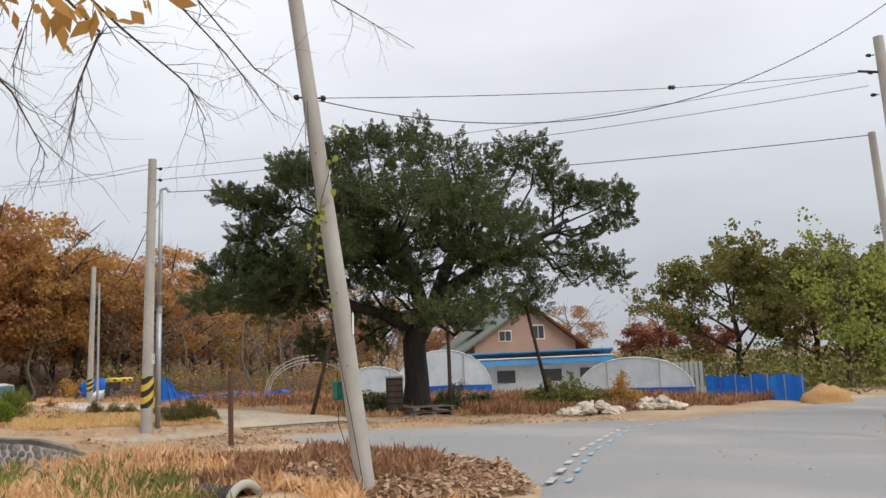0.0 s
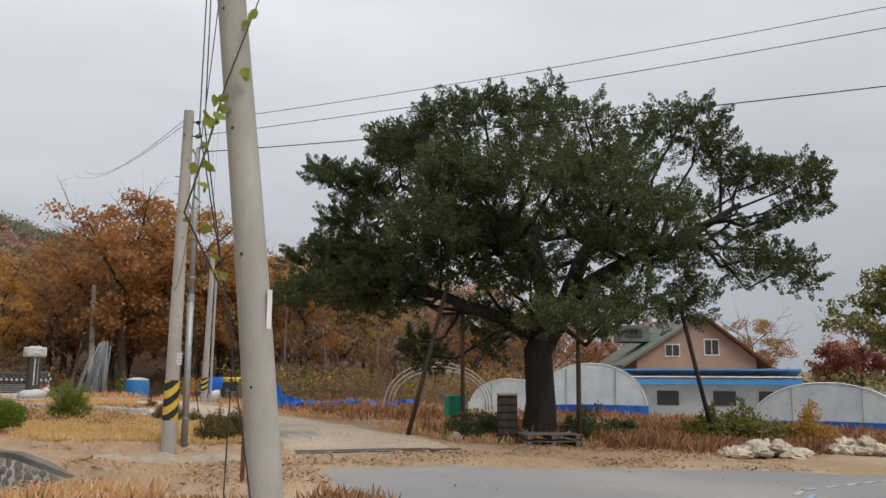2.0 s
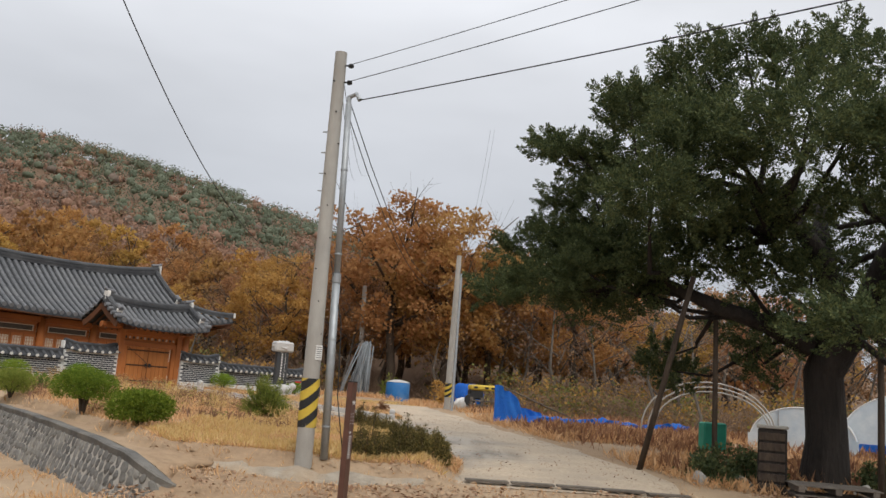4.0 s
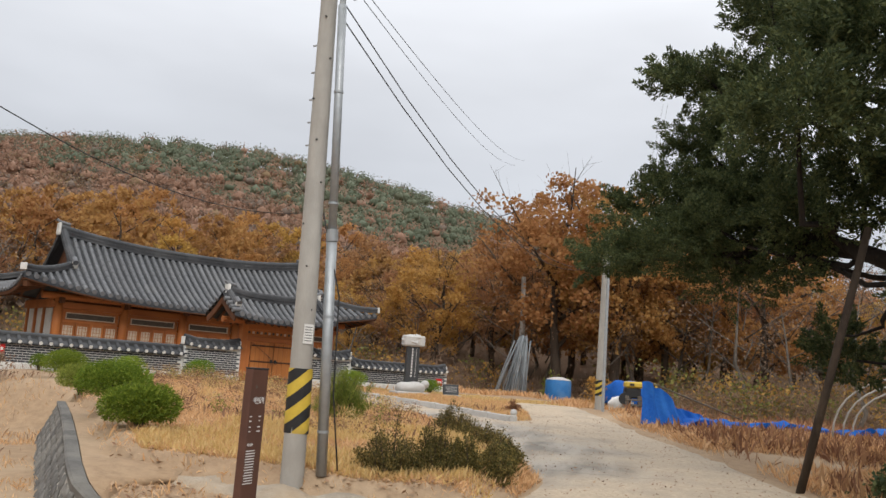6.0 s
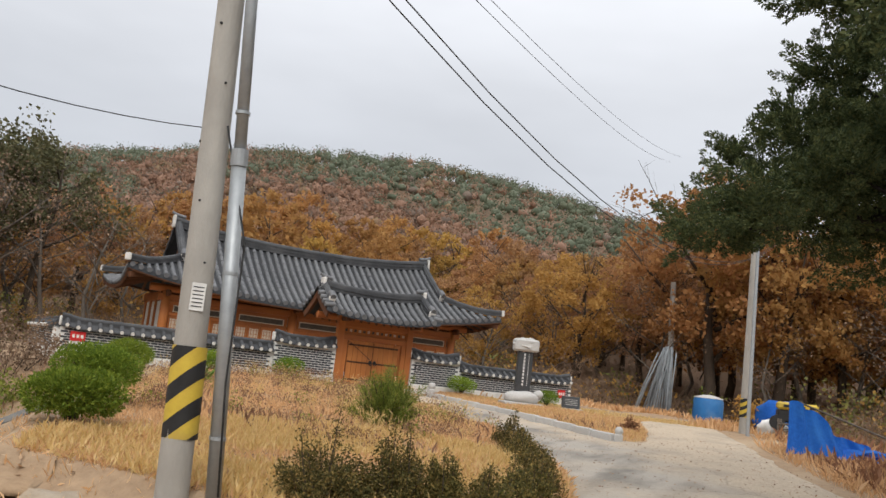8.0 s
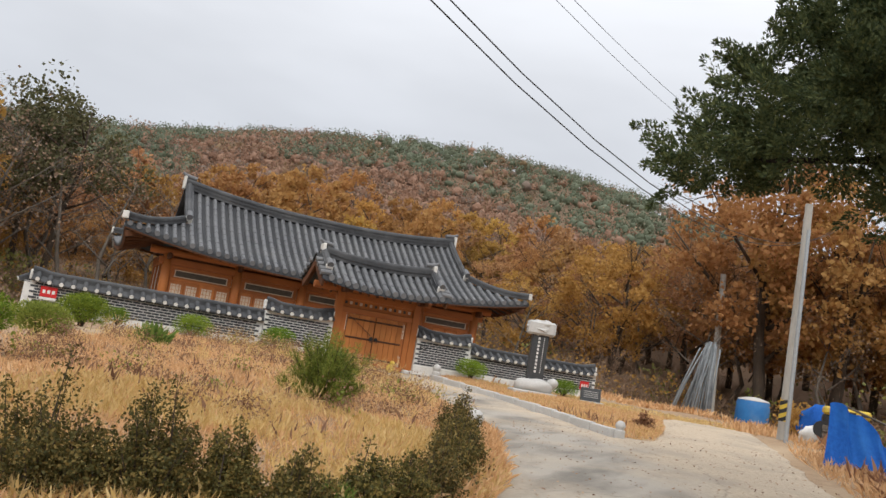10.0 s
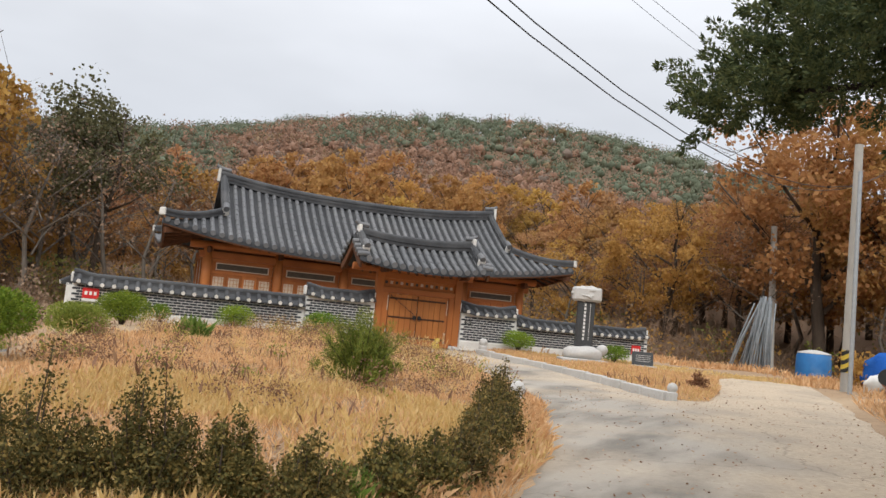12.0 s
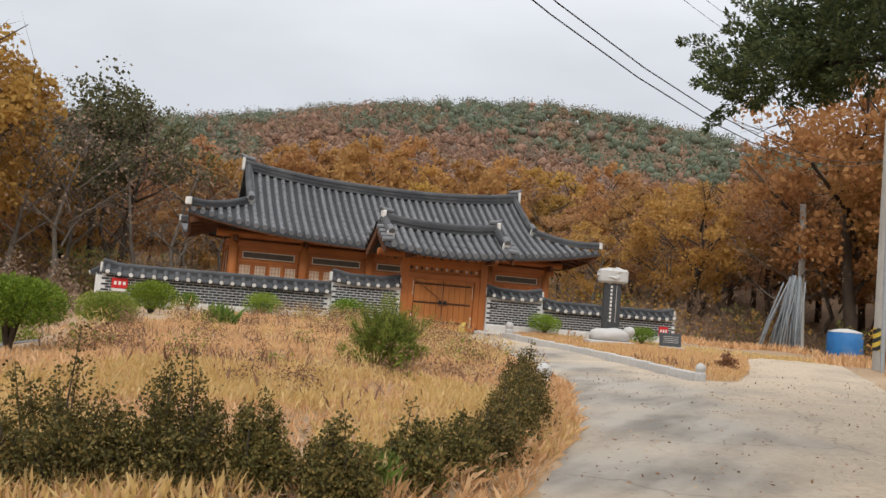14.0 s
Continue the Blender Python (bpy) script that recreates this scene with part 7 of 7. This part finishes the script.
# ---------- greenhouses, shed, fence and house ----------
def tunnel(label, x, y, turn, w, h, length, z, film=None):
    t = thing("greenhouse", label, "greenhouse", pose(x, y, z, 0, 0, turn), "plastic tunnel greenhouses")
    g = Geo()

    def skin(u, v):
        a = math.pi * u
        return (w / 2 * math.cos(a) * (1.0 if abs(math.cos(a)) < 0.9 else 0.99), v * length, h * abs(math.sin(a)) ** 0.75 + 0.02 * math.sin(v * 37 + u * 9))
    g.grid(skin, np.linspace(0, 1, 29), np.linspace(0, 1, 9))
    part("film", g, film or M_film, t, "cloudy plastic film", True)
    end = [(w / 2 * math.cos(a), 0.0, h * abs(math.sin(a)) ** 0.75) for a in np.linspace(0, math.pi, 29)]
    part("end_film", Geo().add([(p[0], 0.02 + 0.02 * math.sin(i * 2.1), p[2]) for i, p in enumerate(end)], [tuple(range(29))]), film or M_film, t)
    for k in range(5):
        part("hoop", Geo().tube([(p[0] * 1.004, k * length / 4 - 0.01, p[2] * 1.004) for p in end], 0.02, 6), M_white_paint, t, "", True)
    for xx in (-w * 0.22, w * 0.22):
        part("end_post", Geo().tube([(xx, -0.02, 0), (xx, -0.02, h * 0.9)], 0.02, 6), M_steel, t)
    part("skirt", Geo().sweep([(-w / 2 - 0.02, -0.04, 0.2), (0, -0.06, 0.24), (w / 2 + 0.02, -0.04, 0.2)], [(-0.02, -0.3), (0.02, -0.3), (0.02, 0.3), (-0.02, 0.3)]), M_net if w > 4 else M_film, t, "blue netting skirt")
    return t


tunnel("white plastic tunnel greenhouse with blue netting round its foot", 25.2, 24.9, -48, 4.7, 1.75, 9, 0.25)
tunnel("white plastic tunnel greenhouse near the juniper", 21.6, 33.4, -30, 4.4, 2.15, 8, 0.6)
tunnel("low white plastic tunnel behind the juniper", 18.3, 34.0, -30, 3.2, 1.4, 6, 0.7)
M_blue_roof = mat("blue_sheet_metal", (0.08, 0.30, 0.60), (0.06, 0.24, 0.5), 3, 0.45, 0.05, (0.25, 0.42, 0.6), 0.8, 0.3)
shed = thing("shed", "long low shed with a bright blue metal roof", "shed", pose(27.2, 33.2, 0.5, 0, 0, -38.6))
part("wall", Geo().box((0, 1.6, 0.75), (6.6, 3.0, 1.5)), M_film, shed, "pale sheet wall")
part("roof", Geo().sweep([(-3.6, 1.5, 1.75), (3.6, 1.5, 1.75)], [(-1.9, -0.06), (1.9, 0.3), (1.9, 0.36), (-1.9, 0.0)]), M_blue_roof, shed)
part("fascia", Geo().box((0, -0.38, 1.58), (7.2, 0.06, 0.26), None, 0.01), M_blue_roof, shed, "bright blue fascia")
part("gutter", Geo().box((0, -0.42, 1.78), (7.2, 0.08, 0.06), None, 0.01), M_white_paint, shed)
for x in (-1.7, 0.6, 2.4):
    part("window", Geo().box((x, 0.09, 0.9), (0.9, 0.05, 0.6)), M_black_stone, shed, "dark window")
fence = thing("net_fence", "blue netting fence on thin posts along the lane", "fence")
for k in range(7):
    x, y = 26.3 + 0.0 * k - 0.05 * k, 22.2 - 0.72 * k
    part("post", Geo().tube([(x, y, 0.1), (x, y, 1.25 - 0.02 * k)], 0.025, 6), M_steel, fence)
part("netting", Geo().grid(lambda u, w: (26.27 - 0.3 * u + 0.03 * math.sin(u * 40), 22.2 - 4.4 * u, 0.15 + (1.0 + 0.05 * math.sin(u * 25)) * w), np.linspace(0, 1, 40), np.linspace(0, 1, 5)), M_net, fence, "blue plastic netting")
board = thing("slat_fence", "grey vertical slat fence behind the greenhouse", "fence")
for k in range(14):
    part("slat", Geo().box((28.4 + 0.12 * k, 27.6 - 0.16 * k, 1.0), (0.03, 0.14, 1.5), Matrix.Rotation(radians(37), 3, "Z")), M_steel, board)
M_pink = mat("pink_brick", (0.37, 0.26, 0.21), (0.30, 0.21, 0.17), 20, 0.9, 0.2, (0.5, 0.33, 0.26), 0.8, 0.4)
M_green_roof = mat("green_grey_shingle", (0.16, 0.18, 0.15), (0.11, 0.125, 0.105), 6, 0.9, 0.3)
house = thing("house", "pink brick house with a gabled green-grey roof", "house", pose(35.4, 44.6, 0.9, 0, 0, -20))
hw, hz, ha, hd = 3.5, 2.7, 5.1, 9.0
g = Geo().add([(-hw, 0, -0.3), (hw, 0, -0.3), (hw, 0, hz), (0.3, 0, ha), (-hw, 0, hz), (-hw, hd, -0.3), (hw, hd, -0.3), (hw, hd, hz), (0.3, hd, ha), (-hw, hd, hz)], [(0, 1, 2, 3, 4), (9, 8, 7, 6, 5), (0, 5, 6, 1), (1, 6, 7, 2), (4, 9, 5, 0), (2, 7, 8, 3), (3, 8, 9, 4)])
part("wall", g, M_pink, house)
for sg, x1 in ((-1, -hw - 0.9), (1, hw + 0.7)):
    zz = ha + 0.12 - (ha - hz) / (hw + sg * -0.3 * 1) * abs(x1 - 0.3)
    part("roof", Geo().add([(0.3, -0.5, ha + 0.14), (x1, -0.5, zz), (x1, hd + 0.5, zz), (0.3, hd + 0.5, ha + 0.14), (0.3, -0.5, ha - 0.02), (x1, -0.5, zz - 0.18), (x1, hd + 0.5, zz - 0.18), (0.3, hd + 0.5, ha - 0.02)], [(0, 1, 2, 3), (7, 6, 5, 4), (0, 4, 5, 1), (1, 5, 6, 2), (2, 6, 7, 3)]), M_green_roof if sg < 0 else M_wood_dark, house, "green-grey roof slope" if sg < 0 else "brown roof slope")
for x, z, w, h in ((-1.4, 3.1, 0.9, 0.75), (0.9, 3.3, 0.9, 1.0), (-2.3, 1.6, 0.9, 0.6), (1.2, 1.6, 0.8, 0.5)):
    wd = part("window", Geo().box((x, -0.02, z), (w, 0.06, h), None, 0.01), M_white_paint, house, "white framed window")
    for sx in (-1, 1):
        part("pane", Geo().box((x + sx * w * 0.23, -0.06, z), (w * 0.4, 0.02, h * 0.82)), M_black_stone, wd)
part("dormer", Geo().box((-3.0, 3.2, 4.2), (1.8, 1.9, 1.0), None, 0.02), M_green_roof, house)
part("dormer_window", Geo().box((-3.1, 2.2, 4.25), (1.0, 0.06, 0.5)), M_black_stone, house)
part("chimney", Geo().box((-1.2, 6.2, 5.0), (0.5, 0.5, 1.1), None, 0.02), M_pink, house)

# ---------- lane edge: leaf litter, culvert, branches overhead ----------
cul = thing("culvert_pipe", "mossy concrete culvert ring half buried in weeds", "pipe", pose(3.5, 9.5, 0.1, 0, 0, 25))
ring = [(0.26 * math.cos(t), 0, 0.12 + 0.26 * math.sin(t)) for t in np.linspace(0, 2 * math.pi, 25)]
part("ring", Geo().tube(ring, 0.05, 8, False), M_concrete, cul, "", True)
g = Geo().grid(lambda u, w: (0.24 * math.cos(2 * math.pi * u), w * 0.8, 0.12 + 0.24 * math.sin(2 * math.pi * u)), np.linspace(0, 1, 25), [0, 1])
part("barrel", g, M_black_paint, cul, "dark inside of the pipe")
mound = part("straw_mound", Geo().blob((0, 0, 0), (1.0, 0.7, 0.55), 14, 0.4, 2.0, 18, 10), M_lawn, None, "", True)
mound.matrix_world = pose(26.2, 17.2, 0.15)
tagged(mound, "heap of dry straw beside the lane", "straw heap")

branchy = thing("roadside_tree", "overhanging tree with bare twigs and some brown leaves", "tree", pose(-1.6, 3.4, 0.0))
rng = np.random.default_rng(55)
g = Geo()
g.tube([(0, 0, -0.2), (0.05, 0, 1.5), (0.1, 0.1, 3.4), (0.3, 0.2, 5.2)], [0.16, 0.13, 0.1, 0.06], 10)
part("trunk", g, M_bark, branchy, "", True)
tw, brown = Geo(), []


def spray(p, d, ln, r, depth):
    p, d = Vector(p), Vector(d).normalized()
    n = 4
    pts = [p]
    for k in range(n):
        d = (d + Vector((rng.normal(), rng.normal(), rng.normal() - 0.12)) * 0.16).normalized()
        pts.append(pts[-1] + d * ln / n)
    tw.tube(pts, [r * (1 - 0.17 * k) for k in range(n + 1)], 4, False)
    if depth:
        for k in range(1, n + 1):
            for _ in range(2 if depth > 1 else 1):
                side = Vector((rng.normal(), rng.normal(), rng.normal() * 0.7 - 0.35))
                spray(pts[k], d * 0.7 + side * 0.6, ln * rng.uniform(0.4, 0.62), r * 0.5, depth - 1)


TWIGS = [((0.1, 3.7, 3.9), (0.8, 3.98, 3.36), (0.97, 4.15, 3.23)), ((0.86, 4.08, 3.25), (0.79, 4.19, 3.02), (0.79, 4.29, 2.86)), ((0.97, 4.15, 3.32), (1.38, 4.46, 3.2), (1.54, 4.63, 3.06)), ((0.6, 3.9, 3.9), (1.64, 4.59, 3.46), (2.06, 4.86, 3.19)), ((0.9, 4.1, 4.4), (2.52, 4.98, 4.14), (3.26, 5.15, 3.99)), ((0.0, 3.6, 3.2), (0.5, 4.08, 2.9), (0.67, 4.21, 2.65)), ((0.7, 4.0, 4.1), (1.86, 4.73, 3.46), (2.09, 4.85, 3.41)), ((0.1, 3.7, 3.6), (0.57, 4.02, 3.32), (0.5, 4.13, 3.03))]
off = Vector((1.6, -3.4, 0))
for pts in TWIGS:
    pp = [Vector(q) + off for q in pts]
    tw.tube([Vector((0.25, 0.15, 4.9)), pp[0]], [0.014, 0.007], 5, False)
    tw.tube(pp, [0.0065, 0.0045, 0.002], 5, False)
    for k in range(9):
        q = rng.uniform(0.15, 1.0)
        s0 = pp[0].lerp(pp[1], q * 2) if q < 0.5 else pp[1].lerp(pp[2], q * 2 - 1)
        dd = (pp[2] - pp[1]).normalized() + Vector((rng.normal(), rng.normal(), rng.normal() - 0.3)) * 0.55
        spray(s0, dd, rng.uniform(0.18, 0.42), 0.0023, 1)
part("spray", tw, M_bark, branchy, "fine bare twigs")
p = np.array([0.63 + 1.6, 3.61 - 3.4, 3.16]) + rng.normal(size=(60, 3)) * np.array([0.2, 0.16, 0.03])
v, f = leaf_quads(rng, p, 0.11, -0.7, 0.45)
part_np("leaves", v, f, L_ochre, branchy, "last brown leaves")

bright = leafy_tree("roadside_tree", "slender tree with sparse yellow-green leaves", 61, 5.4, 2.4, 0.09, L_bright, M_bark, 3200, 0.13, clear=0.2, clump=0.07)
place(bright, 22.2, 12.6, 0.5, 0.85)


# ---------- grass, weeds and litter ----------
def blades(name, label, leaf, pts, h, seed, width=0.06, lean=0.35, cat="grass", fn=None):
    rng = np.random.default_rng(seed)
    p = np.asarray(pts)
    n = len(p)
    z = (fn or sheet)(p[:, 0], p[:, 1])
    b = np.stack([p[:, 0], p[:, 1], z - 0.01], 1)
    d = rng.normal(size=(n, 3)) * lean
    d[:, 2] = 1
    d /= np.linalg.norm(d, axis=1, keepdims=True)
    e = rng.normal(size=(n, 3))
    e[:, 2] = 0
    e /= np.linalg.norm(e, axis=1, keepdims=True)
    hh = (h * rng.uniform(0.45, 1.25, n))[:, None]
    w = (width * rng.uniform(0.6, 1.3, n))[:, None]
    bend = e * hh * 0.0 + np.cross(d, e) * hh * rng.uniform(-0.35, 0.35, (n, 1))
    v = np.stack([b - e * w / 2, b + e * w / 2, b + d * hh * 0.6 + e * w * 0.3, b + d * hh + bend], 1).reshape(-1, 3)
    f = np.arange(4 * n).reshape(-1, 4)
    return tagged(part_np(name, v, f, leaf), label, cat, kind="stuff")


def scatter(n, x0, x1, y0, y1, seed, keep=None, patch=0.0, freq=0.5, ragged=0.0):
    rng = np.random.default_rng(seed)
    p = np.stack([rng.uniform(x0, x1, n), rng.uniform(y0, y1, n)], 1)
    ok = (poly_dist(ASPHALT, p[:, 0], p[:, 1]) > 0.05) & (poly_dist(DRIVE, p[:, 0], p[:, 1]) > 0.0)
    if ragged > 0:
        rim = np.minimum(np.minimum(p[:, 0] - x0, x1 - p[:, 0]), np.minimum(p[:, 1] - y0, y1 - p[:, 1]))
        ok &= rim > ragged * np.array([0.5 + noise.noise((x * 0.7, y * 0.7, 9.0)) + 0.4 * noise.noise((x * 2.2, y * 2.2, 4.0)) for x, y in p]) + rng.uniform(0, 0.4, len(p))
    if keep is not None:
        ok &= keep(p[:, 0], p[:, 1])
    p = p[ok]
    if patch > 0:
        m = np.array([noise.noise((x * freq, y * freq, seed)) for x, y in p]) + rng.uniform(-0.25, 0.25, len(p))
        p = p[m > patch - 0.5]
    return p


def in_yard(x, y):
    back = (x + 8.52) * BACK[0] + (y - 29.37) * BACK[1]
    return (back < -0.25) & (y > 18.75)


lawn_keep = lambda x, y: in_yard(x, y) & (x < 6.6) & (x > 2.9 - (y - 18.7) * 0.75)
blades("lawn_grass", "fine dry russet lawn grass", L_straw, scatter(215000, -8, 6.6, 18.8, 38, 1, lawn_keep), 0.10, 1, 0.0055, 0.6)
blades("lawn_grass", "yellowing lawn grass near the shrubs", L_straw_y, scatter(52000, 2.2, 6.6, 18.8, 24.5, 2, lawn_keep, 0.45, 0.7), 0.13, 2, 0.0035, 0.5)
blades("tall_grass", "tall straw grass along the drive edge", L_straw, scatter(60000, 3.2, 8.0, 18.7, 29, 3, lambda x, y: (poly_dist(DRIVE, x, y) < 0.55) & (x < 7.2) & (y > 20.0)), 0.15, 3, 0.0045, 0.7)
blades("weeds", "dark red-brown dead weeds in the lawn", L_weed, scatter(7000, -8, 5, 22, 35, 4, lambda x, y: in_yard(x, y), 0.62, 0.6), 0.2, 4, 0.0035, 0.3)
rng = np.random.default_rng(91)
spots = scatter(1700, -8, 4.2, 22.5, 34, 91, lambda x, y: in_yard(x, y) & (x > 2.9 - (y - 18.7) * 0.75), 0.62, 0.45)[:280]
thicket("weeds", "low shrubby weeds with dark red-brown leaves", L_weed, spots[::2], 190, 0.03, 0.22, 0.42, 92, up=0.3, aspect=0.6)
thicket("weeds", "pale dry weed stalks in the lawn", L_straw_y, spots[1::2], 60, 0.11, 0.2, 0.42, 93, up=1.2, aspect=0.08)
thicket("weeds", "few yellow-green weeds in the lawn", L_bright, spots[::9], 60, 0.045, 0.2, 0.38, 94, up=0.3, aspect=0.6)
for i, (x, y, r, h) in enumerate([(-6.6, 26.3, 1.2, 1.7), (-5.6, 25.2, 0.9, 1.2), (-8.2, 26.0, 1.4, 2.0)]):
    wild_shrub("loose twiggy bush with sparse olive leaves", x, y, r, h, 95 + i, L_brush if i != 1 else L_bright, 3200, 0.07, "wild_bush", 40)
blades("island_grass", "dry golden lawn on the stele island", L_straw_y, scatter(26000, -1, 6, 31, 41, 5, lambda x, y: in_yard(x, y) | (y > 33)), 0.08, 5, 0.03, 0.5)
blades("verge_grass", "tall bleached grass on the verge", L_straw, scatter(90000, -7, 5.4, 5.5, 15.4, 6, lambda x, y: (x < 4.4 + 0.3 * np.sin(y * 3)) & (np.hypot(x - 3.0, y - 8.9) > 0.9), 0.4, 0.5, 1.8), 0.26, 6, 0.0042, 0.6)
blades("verge_grass", "olive and yellowing weeds on the verge", L_olive, scatter(34000, -6, 4.4, 6.2, 14.8, 7, lambda x, y: x < 3.8 + 0.3 * np.sin(y * 2), 0.6, 0.6, 1.8), 0.28, 7, 0.005, 0.8)
blades("weeds", "brown dead weeds round the leaning pole", L_dead, scatter(40000, 2.7, 7.4, 9.0, 13.9, 8, None, 0.5, 0.8, 0.6), 0.22, 8, 0.0045, 0.7)
blades("rough_grass", "rough dry grass beside the drive", L_straw, scatter(45000, 7.5, 20, 21, 38, 9, lambda x, y: (poly_dist(DRIVE, x, y) > 0.25) & (y > 20.6 + 0.0 * x), 0.4, 0.35), 0.24, 9, 0.010, 0.7)
blades("weeds", "rust-coloured dead weeds beside the drive", L_dead, scatter(36000, 8, 24, 22, 40, 10, lambda x, y: poly_dist(DRIVE, x, y) > 0.6, 0.5, 0.4), 0.36, 10, 0.01, 0.6)
blades("rough_grass", "orange-brown rough grass before the greenhouses", L_dead, scatter(26000, 14.5, 26, 18.2, 26, 11, lambda x, y: y > 19.6 - 0.05 * (x - 14), 0.4, 0.5), 0.35, 11, 0.022, 0.5)
blades("verge_grass", "dry weedy verge across the lane", L_dead, scatter(17000, 12, 32, 0, 13.0, 12, None, 0.4, 0.5, 2.5), 0.3, 12, 0.03, 0.5)
blades("dirt_grass", "sparse short dry grass on the dirt", L_straw, scatter(30000, 0, 17, 12.5, 21.5, 16, None, 0.5, 0.5), 0.07, 16, 0.005, 0.7)
blades("dirt_grass", "thin dry grass on the sandy bank", L_straw, scatter(14000, -6, 4, 17.5, 27, 17, None, 0.45, 0.6), 0.12, 17, 0.01, 0.6)
blades("green_tuft", "tuft of fresh green grass among shrubs", L_green_grass, np.random.default_rng(3).normal(size=(260, 2)) * 0.06 + np.array([6.44, 20.62]), 0.15, 13, 0.006, 0.45)
blades("green_tuft", "grey-green yucca tuft in the lawn", L_green_grass, np.random.default_rng(4).normal(size=(400, 2)) * 0.1 + np.array([-3.3, 28.4]), 0.4, 14, 0.018, 0.6)
blades("field_grass", "dry grass below the wood edge", L_straw, scatter(40000, -6, 9, 38.5, 52, 15, lambda x, y: ~((x < 1.5 + 0.1 * y) & (y < 44) & in_yard(x, y)), 0.4, 0.3), 0.25, 15, 0.05, 0.5)


def litter(name, label, pts, seed, size=0.07, lift=0.015, leaf=None):
    rng = np.random.default_rng(seed)
    p = np.asarray(pts)
    n = len(p)
    z = np.maximum(sheet(p[:, 0], p[:, 1]), base_level(p[:, 0], p[:, 1]) + 0.025 - 0.2 * (np.minimum(poly_dist(ASPHALT, p[:, 0], p[:, 1]), poly_dist(DRIVE, p[:, 0], p[:, 1])) > 0)) + lift * rng.uniform(0.3, 1.6, n)
    q = np.stack([p[:, 0], p[:, 1], z], 1)
    d = rng.normal(size=(n, 3)) * np.array([1, 1, 0.28])
    d /= np.linalg.norm(d, axis=1, keepdims=True)
    e = np.cross(d, np.array([0, 0, 1.0]) + rng.normal(size=(n, 3)) * 0.3)
    e /= np.linalg.norm(e, axis=1, keepdims=True)
    s = size * rng.uniform(0.5, 1.3, (n, 1))
    v = np.stack([q, q + d * s * 0.5 + e * s * 0.3, q + d * s, q + d * s * 0.5 - e * s * 0.3], 1).reshape(-1, 3)
    return tagged(part_np(name, v, np.arange(4 * n).reshape(-1, 4), leaf or L_litter), label, "leaves", kind="stuff")


litter("fallen_leaves", "drift of curled brown fallen leaves at the lane edge", scatter(9000, 4.6, 7.4, 7.6, 12.6, 20), 20, 0.11, 0.05)
litter("fallen_leaves", "scattered brown leaves on the dirt", scatter(30000, 2.5, 16, 12.5, 21.5, 21, None, 0.45, 0.6), 21, 0.07)
rng = np.random.default_rng(22)
litter("fallen_leaves", "a few pale leaves and grit on the paving", np.stack([rng.uniform(4, 20, 900), rng.uniform(6, 30, 900)], 1), 22, 0.045, 0.012)
rng = np.random.default_rng(23)
p = np.stack([rng.uniform(3, 11, 5000), rng.uniform(20, 40, 5000)], 1)
edge_d = poly_dist(DRIVE, p[:, 0], p[:, 1])
p = p[(edge_d < 0) & (edge_d > -2.5) & (rng.random(5000) < np.exp(edge_d * 1.3) * 0.6 + 0.08)]
litter("fallen_leaves", "brown crumbs and leaves blown over the drive", p, 23, 0.03, 0.03, L_litter)
p = np.stack([rng.uniform(4, 12, 7000), rng.uniform(18.5, 33, 7000)], 1)
edge_d = poly_dist(DRIVE, p[:, 0], p[:, 1])
p = p[(edge_d < -0.05) & (rng.random(7000) < 0.5)]
litter("grit", "dark grit and crumbs of soil on the drive", p, 24, 0.034, 0.03, L_weed)

# faded road paint along the lane's edge
M_worn_white = mat("worn_white_paint", (0.5, 0.49, 0.47), (0.32, 0.31, 0.30), 12, 0.85, 0.1, (0.27, 0.26, 0.25), 3.0, 0.9)
paint = thing("road_marking", "broken faded white edge line on the asphalt", "marking")
edge_line = [Vector((6.5, 7.86, 0)), Vector((9.1, 10.2, 0)), Vector((13.2, 13.5, 0)), Vector((18.3, 15.45, 0))]
for i, (a, b) in enumerate(zip(edge_line, edge_line[1:])):
    n = 4 + 2 * i
    for k in range(n):
        p, q = a.lerp(b, (k + 0.1) / n), a.lerp(b, (k + 0.55 + 0.3 * random.random()) / n)
        c = (p + q) / 2
        c.z = float(base_level(c.x, c.y)) + 0.0285
        part("dash", Geo().box(c, ((q - p).length, 0.09, 0.006), (b - a).to_track_quat("X", "Z").to_matrix()), M_worn_white, paint)
M_blue_line = mat("faded_blue_paint", (0.25, 0.40, 0.52), (0.19, 0.30, 0.38), 10, 0.8, 0.05)
for i, (a, b) in enumerate(zip(edge_line[:2], edge_line[1:3])):
    for k in range(4):
        p, q = a.lerp(b, (k + 0.2) / 4) + Vector((0.16, -0.14, 0)), a.lerp(b, (k + 0.62) / 4) + Vector((0.16, -0.14, 0))
        c = (p + q) / 2
        c.z = float(base_level(c.x, c.y)) + 0.0285
        part("dash", Geo().box(c, ((q - p).length, 0.06, 0.006), (b - a).to_track_quat("X", "Z").to_matrix()), M_blue_line, paint, "faded blue line")
